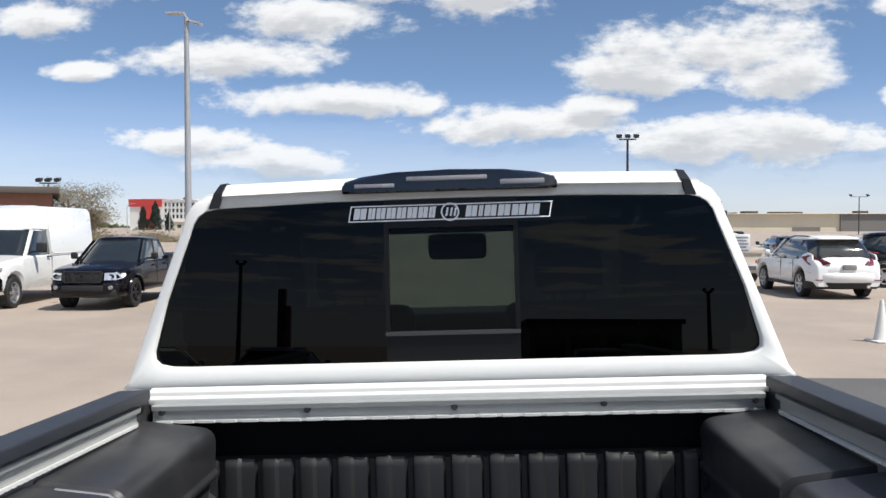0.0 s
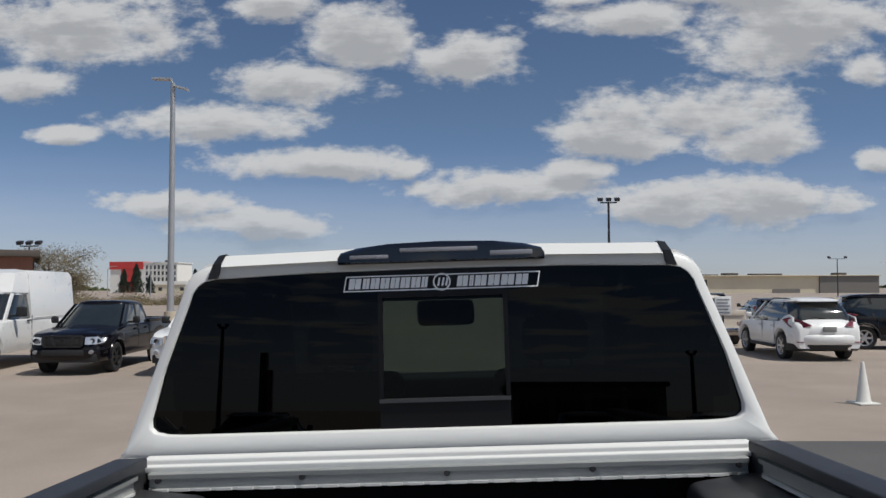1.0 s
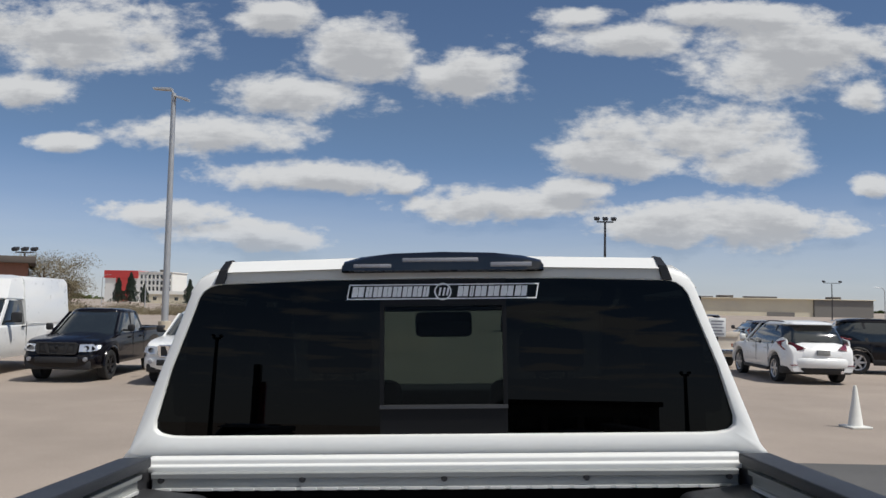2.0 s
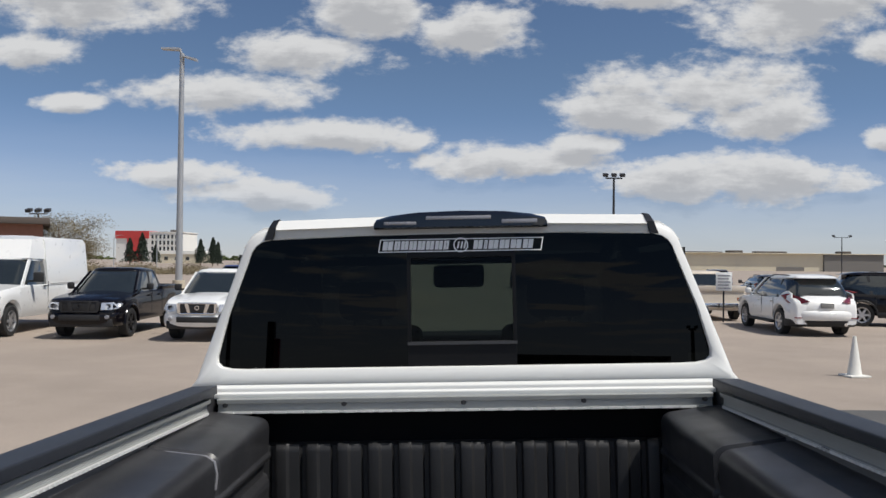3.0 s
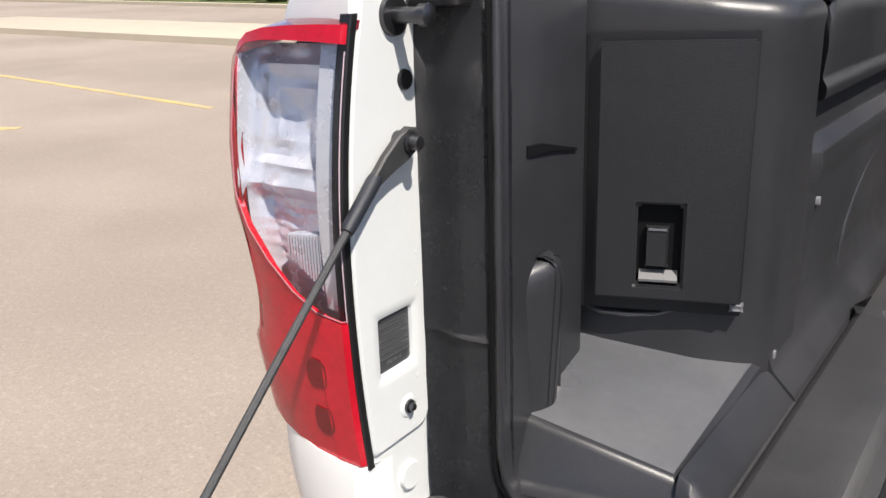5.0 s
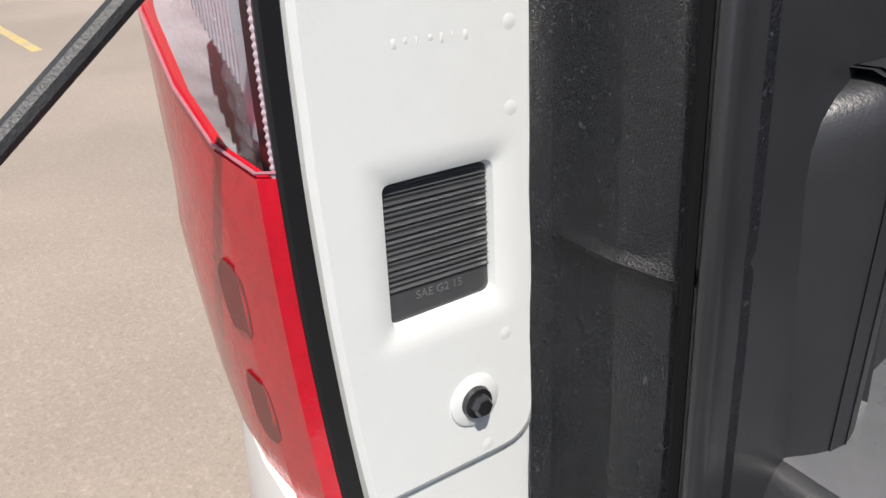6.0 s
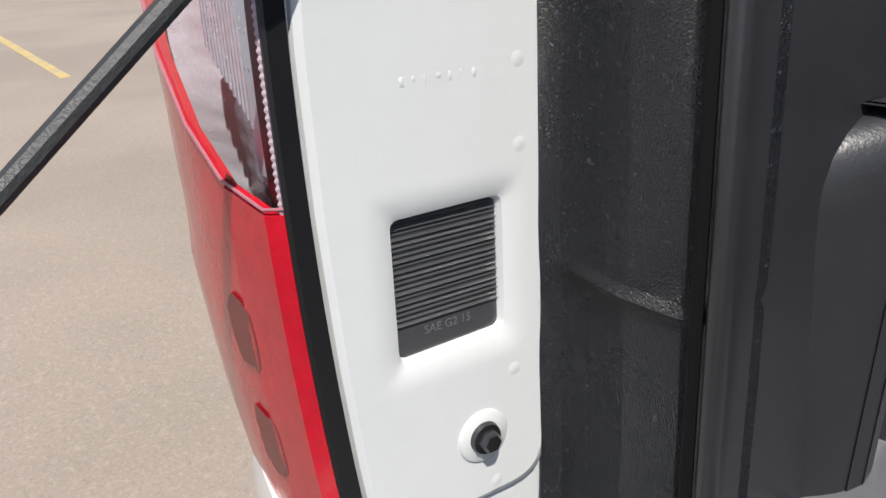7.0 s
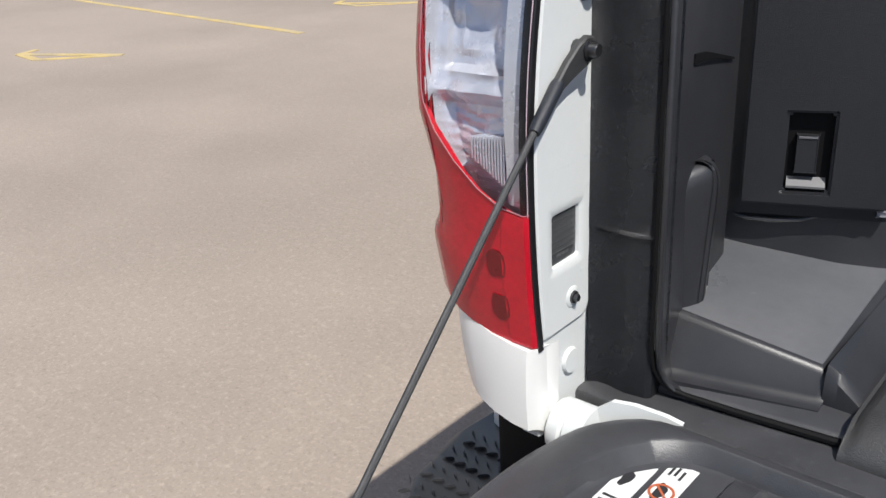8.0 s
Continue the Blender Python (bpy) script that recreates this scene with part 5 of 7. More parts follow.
for x in (-0.014, -0.002, 0.009):
    pane_box(x, x + 0.006, 1.912, 1.936, d0, d1, decal, 0.005)
part("window_decal", decal, DECAL, truck, "white dealer decal on the dark rear window")

# third brake light
rings = []
for x, h, dep in ((-0.296, 0.020, 0.012), (-0.290, 0.030, 0.03), (-0.24, 0.043, 0.04), (-0.15, 0.053, 0.045), (0.0, 0.057, 0.047), (0.15, 0.053, 0.045), (0.24, 0.043, 0.04), (0.290, 0.030, 0.03), (0.296, 0.020, 0.012)):
    y = 2.085
    rings.append([(x, y + 0.002, 1.981), (x, y - 0.006, 1.986), (x, y - 0.004, 1.984 + h * 0.75), (x, y + 0.012, 1.984 + h), (x, y + 0.12, 1.984 + h * 0.9), (x, y + 0.12, 1.981)])
brake = part("brake_light", loft(rings), GLOSS_BLACK, truck, "black third brake light housing with smoked lenses")
for x0, x1, z0, z1 in ((-0.262, -0.150, 1.993, 2.005), (-0.118, 0.105, 2.009, 2.022), (0.140, 0.262, 1.993, 2.008)):
    part("brake_lens", box(x0, x1, 2.0775, 2.09, z0, z1, 0.003), GREY_TRIM, brake, "smoked grey lens")

# ---- parked vehicles ----
V_GLASS = material("vehicle_glass", (0.02, 0.025, 0.026), 0.06, vary=0.3, scale=2, coat=1.0)
V_WHITE = material("vehicle_white", (0.80, 0.80, 0.78), 0.3, vary=0.02, coat=0.7)
V_BLACK = material("vehicle_black", (0.0045, 0.0038, 0.0055), 0.16, vary=0.1, coat=0.12, shine=0.28)
V_GREY = material("vehicle_charcoal", (0.035, 0.032, 0.034), 0.25, vary=0.1, coat=0.9)
V_BLUE = material("vehicle_blue", (0.02, 0.04, 0.16), 0.3, vary=0.1, coat=0.8)
V_LIME = material("vehicle_lime", (0.34, 0.44, 0.03), 0.3, vary=0.05, coat=0.6)
V_TAN = material("vehicle_tan", (0.64, 0.56, 0.46), 0.4, vary=0.05, coat=0.4)
V_TRIM = material("vehicle_dark_trim", (0.016, 0.016, 0.017), 0.6, vary=0.2)
V_LAMP = material("vehicle_headlamp", (0.62, 0.63, 0.65), 0.12, 0.6, vary=0.2, scale=9, coat=1.0)
V_AMBER = material("vehicle_amber_lamp", (0.55, 0.12, 0.02), 0.2, vary=0.1, coat=0.8)
V_RED = material("vehicle_red_lamp", (0.20, 0.01, 0.015), 0.15, vary=0.2, coat=0.9)
RIM = material("vehicle_rim", (0.55, 0.55, 0.56), 0.3, 0.8, vary=0.1)
RIM_DARK = material("vehicle_dark_rim", (0.03, 0.03, 0.032), 0.3, 0.6, vary=0.1)
PLATE = material("number_plate", (0.25, 0.25, 0.24), 0.5, vary=0.3, scale=20)


def wheel_set(car, wb, track, r, rim, axles=None):
    """Four wheels, each with its rim and spokes."""
    for y in (axles or (0.0, wb)):
        for s in (-1, 1):
            xo, xi = s * (track / 2 + 0.11), s * (track / 2 - 0.11)
            tyre = part("wheel", lathe([(r * 0.62, xi), (r * 0.95, xi), (r, xi * 0.97 + xo * 0.03), (r, xo * 0.92 + xi * 0.08), (r * 0.94, xo), (r * 0.70, xo), (r * 0.67, xo - s * 0.02), (r * 0.67, xi)], "x", (0, y, r), 24, cap=False), RUBBER, car, "black tyre")
            bm = lathe([(0.0, xo - s * 0.015), (r * 0.16, xo - s * 0.012), (r * 0.2, xo - s * 0.03), (r * 0.2, xo - s * 0.09)], "x", (0, y, r), 12)
            lathe([(r * 0.68, xo - s * 0.002), (r * 0.62, xo - s * 0.010), (r * 0.58, xo - s * 0.05), (r * 0.58, xo - s * 0.12)], "x", (0, y, r), 24, bm=bm, cap=False)
            for k in range(6):
                a = 2 * math.pi * k / 6
                c, d = math.cos(a), math.sin(a)
                loft([[(xo - s * 0.02, y + c * q - d * w, r + d * q + c * w), (xo - s * 0.02, y + c * q + d * w, r + d * q - c * w), (xo - s * 0.06, y + c * q + d * w, r + d * q - c * w), (xo - s * 0.06, y + c * q - d * w, r + d * q + c * w)] for q, w in ((r * 0.15, r * 0.10), (r * 0.62, r * 0.07))], bm=bm)
            part("rim", bm, rim, tyre)
            part("hub_shadow", lathe([(0.0, xi), (r * 0.66, xi), (r * 0.66, xi + s * 0.08), (0.0, xi + s * 0.09)], "x", (0, y, r), 16), V_TRIM, tyre)


def lower_body(car, stations, paint, w, z0, arches, r):
    """The body below the belt: stations of (y, height, width factor), with round wheel arches cut in."""
    ys = sorted(set([s[0] for s in stations] + [a + r * 1.22 * math.cos(math.pi * k / 8) for a in arches for k in range(9)]))
    sy, sz, sw = [s[0] for s in stations], [s[1] for s in stations], [s[2] for s in stations]
    rings = []
    for y in ys:
        top, f = float(np.interp(y, sy, sz)), float(np.interp(y, sy, sw)) * w / 2
        low = z0
        for a in arches:
            if abs(y - a) < r * 1.22:
                low = max(low, r + math.sqrt(max(0.0, (r * 1.22) ** 2 - (y - a) ** 2)))
        low = min(low, top - 0.08)
        mid = low + (top - low) * 0.55
        half = [(0.0, low), (f * 0.94, low), (f * 1.0, low + (top - low) * 0.2), (f * 1.0, mid), (f * 0.975, top - 0.05), (f * 0.93, top), (f * 0.5, top + 0.025), (0.0, top + 0.03)]
        rings.append([(x, y, z) for x, z in half] + [(-x, y, z) for x, z in reversed(half[1:-1])])
    return part("body", loft(rings), paint, car, "")


def cabin(car, plan_low, plan_high, z0, z1, glass_mat, paint, w0, w1, pillars, roof_h=0.05):
    """The glass house: front and rear y below and above, with pillars at the given shares of its length."""
    (f0, r0), (f1, r1) = plan_low, plan_high
    low = [(-w0 / 2, r0, z0), (-w0 / 2 * 0.96, f0 + 0.04, z0), (-w0 / 4, f0 - 0.05, z0), (w0 / 4, f0 - 0.05, z0), (w0 / 2 * 0.96, f0 + 0.04, z0), (w0 / 2, r0, z0)]
    high = [(-w1 / 2, r1, z1), (-w1 / 2 * 0.97, f1 + 0.03, z1), (-w1 / 4, f1 - 0.03, z1), (w1 / 4, f1 - 0.03, z1), (w1 / 2 * 0.97, f1 + 0.03, z1), (w1 / 2, r1, z1)]
    def ring(f, b, half, z, pull):
        """A rounded plan of the cabin at one height."""
        pts = [(-half, b - pull), (-half * 0.985, f + 0.16 + pull), (-half * 0.80, f + pull * 0.6), (-half * 0.40, f - 0.05 + pull * 0.5), (half * 0.40, f - 0.05 + pull * 0.5), (half * 0.80, f + pull * 0.6), (half * 0.985, f + 0.16 + pull), (half, b - pull)]
        return [(x, y, z) for x, y in rounded(pts, [0.03, 0.10, 0.10, 0.2, 0.2, 0.10, 0.10, 0.03], 3)]

    levels = []
    for k in range(6):
        u = k / 5
        levels.append(ring(f0 + (f1 - f0) * u, r0 + (r1 - r0) * u, (w0 + (w1 - w0) * (0.75 * u + 0.25 * u * u)) / 2, z0 + (z1 - z0) * u, 0.0))
    part("glass_house", loft(levels), glass_mat, car, "dark vehicle glass", 50)
    roof_rings = [ring(f1, r1, w1 / 2 + o, z1 + dz, pull) for dz, o, pull in ((-0.035, 0.014, -0.012), (0.0, 0.010, -0.010), (roof_h * 0.45, -0.025, 0.03), (roof_h * 0.8, -0.09, 0.12), (roof_h, -0.22, 0.30))]
    part("roof", loft(roof_rings), paint, car, "", 50)
    for s in (-1, 1):
        for share in pillars:
            ylo, yhi = f0 + (r0 - f0) * share, f1 + (r1 - f1) * share
            if share == 0.0:
                ylo, yhi = ylo + 0.03, yhi + 0.02
            a, b = Vector((s * w0 / 2 * (0.965 if share == 0 else 1.0), ylo, z0)), Vector((s * w1 / 2 * (0.975 if share == 0 else 1.0), yhi, z1))
            wide = 0.045 if 0 < share < 1 else 0.06
            part("pillar", loft([[p + Vector((s * 0.012, -wide, 0)), p + Vector((s * 0.012, wide, 0)), p + Vector((-s * 0.03, wide, 0)), p + Vector((-s * 0.03, -wide, 0))] for p in (a, b)]), paint if share in (0.0, 1.0) else V_TRIM, car)


def face(car, y, w, z_low, z_lamp, z_hood, paint, bumper_mat, grille_mat, van=False, signal=None):
    """The front end: bumper, air intake, grille, lamps, wipers."""
    curve = [(-0.485, 0.34), (-0.478, 0.16), (-0.44, 0.04), (-0.36, -0.035), (-0.22, -0.08), (0.0, -0.10), (0.22, -0.08), (0.36, -0.035), (0.44, 0.04), (0.478, 0.16), (0.485, 0.34)]
    bm = loft([[(x * w * (1 - o * 0.25), y + d + o, z) for x, d in curve] for z, o in ((z_low - 0.02, 0.12), (z_low + 0.03, 0.04), (z_low + 0.10, 0.005), (z_low + 0.20, 0.0), (z_lamp - 0.20, 0.0), (z_lamp - 0.15, 0.015), (z_lamp - 0.12, 0.05))])
    b = part("front_bumper", bm, bumper_mat, car, "")
    part("air_intake", box(-w * 0.27, w * 0.27, y - 0.125, y - 0.05, z_low + 0.12, z_low + 0.25, 0.02), V_TRIM, b)
    for s in (-1, 1):
        part("fog_lamp", lathe([(0.0, y - 0.09), (0.045, y - 0.085), (0.05, y - 0.02)], "y", (s * w * 0.36, 0, z_low + 0.2), 14), GREY_TRIM if not van else V_LAMP, b)
    gr = part("grille", box(-w * 0.24, w * 0.24, y - 0.085, y - 0.02, z_lamp - 0.10, z_hood - 0.03, 0.03), V_TRIM, car, "dark grille")
    rim_bm = bmesh.new()
    for s in (-1, 1):
        prism(rounded([(s * w * 0.22, z_lamp - 0.11), (s * w * 0.255, z_lamp - 0.09), (s * w * 0.265, z_hood - 0.03), (s * w * 0.225, z_hood - 0.03)], 0.01, 2), "y", y - 0.10, y - 0.04, bm=rim_bm)
        prism(rounded([(s * w * 0.085, z_lamp - 0.09), (s * w * 0.125, z_lamp - 0.09), (s * w * 0.165, z_hood - 0.04), (s * w * 0.115, z_hood - 0.04)], 0.008, 2), "y", y - 0.105, y - 0.05, bm=rim_bm)
    box(-w * 0.25, w * 0.25, y - 0.10, y - 0.04, z_hood - 0.045, z_hood - 0.01, 0.01, bm=rim_bm)
    box(-w * 0.24, w * 0.24, y - 0.10, y - 0.04, z_lamp - 0.125, z_lamp - 0.09, 0.01, bm=rim_bm)
    part("grille_surround", rim_bm, grille_mat, gr)
    part("emblem", lathe([(0.035, y - 0.115), (0.055, y - 0.115), (0.055, y - 0.09), (0.035, y - 0.09), (0.035, y - 0.115)], "y", (0, 0, (z_lamp + z_hood) / 2 - 0.05), 18, cap=False), grille_mat, gr)
    for s in (-1, 1):
        edge = [(0.275, -0.070, -0.065), (0.40, -0.005, -0.060), (0.470, 0.10, -0.035), (0.484, 0.22, 0.02), (0.480, 0.26, 0.09), (0.42, 0.06, 0.115), (0.28, -0.045, 0.105)]
        lamp = part("headlight", loft([[(s * w * (0.38 + (x - 0.38) * f), y + d + o, z_lamp + 0.03 + (z - 0.03) * f) for x, d, z in edge] for o, f in ((0.10, 1.02), (0.005, 1.0), (-0.004, 0.93))]), V_LAMP, car, "clear headlight")
        part("lamp_bowl", lathe([(0.0, y - 0.005), (0.030, y - 0.012), (0.052, y - 0.030), (0.056, y - 0.020), (0.056, y + 0.03)], "y", (s * w * 0.365, 0, z_lamp + 0.025), 14), V_TRIM, lamp)
        if signal is None:
            part("indicator", box(*sorted((s * w * 0.43, s * w * 0.482)), y + 0.07, y + 0.18, z_lamp - 0.02, z_lamp + 0.08, 0.01), V_AMBER, lamp)


def mirrors(car, w, y, z, mat, size=1.0):
    for s in (-1, 1):
        m = part("side_mirror", box(*sorted((s * (w / 2 + 0.05), s * (w / 2 + 0.05 + 0.17 * size))), y - 0.05, y + 0.06, z, z + 0.17 * size, 0.045, 4), mat, car)
        part("mirror_arm", box(*sorted((s * (w / 2 - 0.08), s * (w / 2 + 0.08))), y - 0.02, y + 0.03, z, z + 0.05, 0.01), mat, m)


def door_lines(car, w, ys, z0, z1, mat=None):
    for s in (-1, 1):
        for y in ys:
            part("door_seam", box(*sorted((s * (w / 2 - 0.01), s * (w / 2 + 0.003))), y - 0.006, y + 0.006, z0, z1), V_TRIM, car)
            part("door_handle", box(*sorted((s * (w / 2 - 0.01), s * (w / 2 + 0.03))), y - 0.28, y - 0.12, z1 - 0.14, z1 - 0.10, 0.008), mat or V_TRIM, car)


def pickup(m, paint, label, rim, grille_mat, group="row of parked vehicles"):
    car = thing("parked_pickup", m, label, "pickup truck", group)
    w, r = 1.76, 0.355
    lower_body(car, [(-0.93, 0.60, 0.74), (-0.905, 0.80, 0.80), (-0.86, 0.88, 0.86), (-0.76, 0.935, 0.92), (-0.6, 0.965, 0.96), (-0.4, 0.99, 0.985), (-0.1, 1.02, 1.0), (0.3, 1.05, 1.0), (0.75, 1.08, 1.0), (2.25, 1.10, 1.0), (2.3, 1.14, 1.0), (4.0, 1.12, 1.0), (4.08, 0.6, 0.97)], paint, w, 0.36, (0.0, 3.05), r)
    cabin(car, (0.42, 2.27), (1.12, 2.14), 1.06, 1.60, V_GLASS, paint, 1.64, 1.30, (0.0, 0.54, 1.0), 0.085)
    face(car, -0.915, w, 0.34, 0.77, 0.93, paint, paint, grille_mat, signal=V_LAMP)
    part("hood_bulge", loft([[(x * f, y, z + d) for x, d in ((-0.46, -0.02), (-0.40, 0.012), (-0.2, 0.026), (0.2, 0.026), (0.40, 0.012), (0.46, -0.02))] for y, z, f in ((-0.84, 0.905, 0.92), (-0.6, 0.985, 1.0), (0.1, 1.055, 1.08), (0.45, 1.085, 1.1))]), paint, car, "", 60)
    part("bumper_skirt", box(-0.74, 0.74, -0.94, -0.70, 0.30, 0.50, 0.04), V_TRIM, car)
    part("cargo_bed", box(-0.70, 0.70, 2.36, 3.98, 1.05, 1.165, 0.0), V_TRIM, car, "dark open cargo bed")
    rail = bmesh.new()
    for s in (-1, 1):
        box(*sorted((s * 0.72, s * 0.86)), 2.30, 4.05, 1.10, 1.19, 0.02, bm=rail)
    box(-0.80, 0.80, 3.97, 4.07, 1.0, 1.19, 0.02, bm=rail)
    part("bed_rail", rail, paint, car)
    part("rear_bumper", box(-0.80, 0.80, 4.05, 4.20, 0.45, 0.62, 0.03), grille_mat, car)
    mirrors(car, w, 0.85, 1.13, V_TRIM)
    for s in (-1, 1):
        for y in (0.0, 3.05):
            arc = [(y + 0.455 * math.cos(a), r + 0.455 * math.sin(a)) for a in [math.pi * (k / 12) for k in range(13)]]
            part("arch_flare", tube([(s * (w / 2 - 0.01), yy, zz) for yy, zz in arc], 0.035, 7), paint, car)
    door_lines(car, w, (1.42, 2.22), 0.52, 1.10)
    wheel_set(car, 3.05, 1.52, r, rim)
    return car


def van(m, paint, label, high, bumper_mat, group="row of parked vehicles"):
    car = thing("parked_van", m, label, "van", group)
    w, r = 1.92, 0.375
    top = 2.50 if high else 2.0
    lower_body(car, [(-0.92, 0.66, 0.86), (-0.88, 1.02, 0.92), (-0.5, 1.12, 0.98), (0.55, 1.22, 1.0), (0.9, 1.24, 1.0), (4.75, 1.26, 1.0), (4.80, 0.7, 0.98)], paint, w, 0.42, (0.0, 3.55), r)
    # cargo shell
    half = [(0.955, 1.20), (0.945, 1.45), (0.86 if high else 0.80, top - 0.14), (0.78 if high else 0.72, top - 0.03), (0.4, top), (0.0, top + 0.01)]
    rings = []
    for y, f, dz in ((1.95, 1.0, 0.0), (2.3, 1.0, 0.0), (4.70, 1.0, 0.0), (4.80, 0.97, -0.04)):
        rings.append([(x * f, y, z + (dz if z > 1.5 else 0)) for x, z in half] + [(-x * f, y, z + (dz if z > 1.5 else 0)) for x, z in reversed(half[:-1])])
    part("cargo_shell", loft(rings), paint, car, "")
    glass_top = 1.88
    cabin(car, (0.62, 2.05), (1.22, 2.05), 1.22, glass_top, V_GLASS, paint, 1.84, 1.62, (0.0, 1.0), 0.06)
    if high:
        bm = loft([[(-0.80, 1.20, glass_top + 0.02), (0.80, 1.20, glass_top + 0.02), (0.86, 2.0, glass_top), (-0.86, 2.0, glass_top)], [(-0.76, 1.36, 2.15), (0.76, 1.36, 2.15), (0.86, 2.0, 2.15), (-0.86, 2.0, 2.15)], [(-0.72, 1.52, 2.40), (0.72, 1.52, 2.40), (0.80, 2.0, 2.46), (-0.80, 2.0, 2.46)], [(-0.5, 1.75, 2.48), (0.5, 1.75, 2.48), (0.5, 2.0, 2.505), (-0.5, 2.0, 2.505)]])
        part("raised_roof", bm, paint, car, "high roof front")
    else:
        for s in (-1, 1):
            part("side_window", prism(rounded([(2.15, 1.30), (4.5, 1.30), (4.5, 1.80), (2.15, 1.80)], 0.05, 3), "x", *sorted((s * 0.86, s * 0.945))), V_GLASS, car, "dark side window")
    for s in (-1, 1):
        part("crease", box(*sorted((s * 0.955, s * 0.966)), 2.1, 4.7, 1.235, 1.25, 0.003), paint, car)
    part("sticker", box(-0.52, -0.36, 0.95, 1.02, 1.68, 1.76, 0.004), LABEL, car)
    face(car, -0.90, w, 0.38, 0.90, 1.14, paint, bumper_mat, CHROME, van=True)
    mirrors(car, w, 0.98, 1.30, V_TRIM, 1.5)
    door_lines(car, w, (1.98,), 0.55, 1.30)
    wheel_set(car, 3.55, 1.66, r, RIM)
    return car


def compact_van(m, paint, label):
    car = thing("compact_van", m, label, "van", "row of parked vehicles")
    w, r = 1.66, 0.31
    lower_body(car, [(-0.80, 0.55, 0.84), (-0.76, 0.80, 0.92), (-0.3, 0.98, 0.99), (0.2, 1.05, 1.0), (3.55, 1.08, 1.0), (3.62, 0.5, 0.97)], paint, w, 0.28, (0.0, 2.75), r)
    half = [(0.82, 1.02), (0.81, 1.25), (0.70, 1.66), (0.6, 1.74), (0.0, 1.77)]
    part("cargo_shell", loft([[(x * f, y, z) for x, z in half] + [(-x * f, y, z) for x, z in reversed(half[:-1])] for y, f in ((1.55, 1.0), (3.5, 1.0), (3.62, 0.96))]), paint, car, "")
    cabin(car, (-0.15, 1.6), (0.65, 1.6), 1.02, 1.66, V_GLASS, paint, 1.60, 1.30, (0.0, 0.6, 1.0), 0.06)
    face(car, -0.78, w, 0.26, 0.76, 0.90, paint, paint, GREY_TRIM)
    mirrors(car, w, 0.35, 1.08, paint)
    door_lines(car, w, (1.5,), 0.4, 1.0)
    wheel_set(car, 2.75, 1.46, r, RIM)
    return car


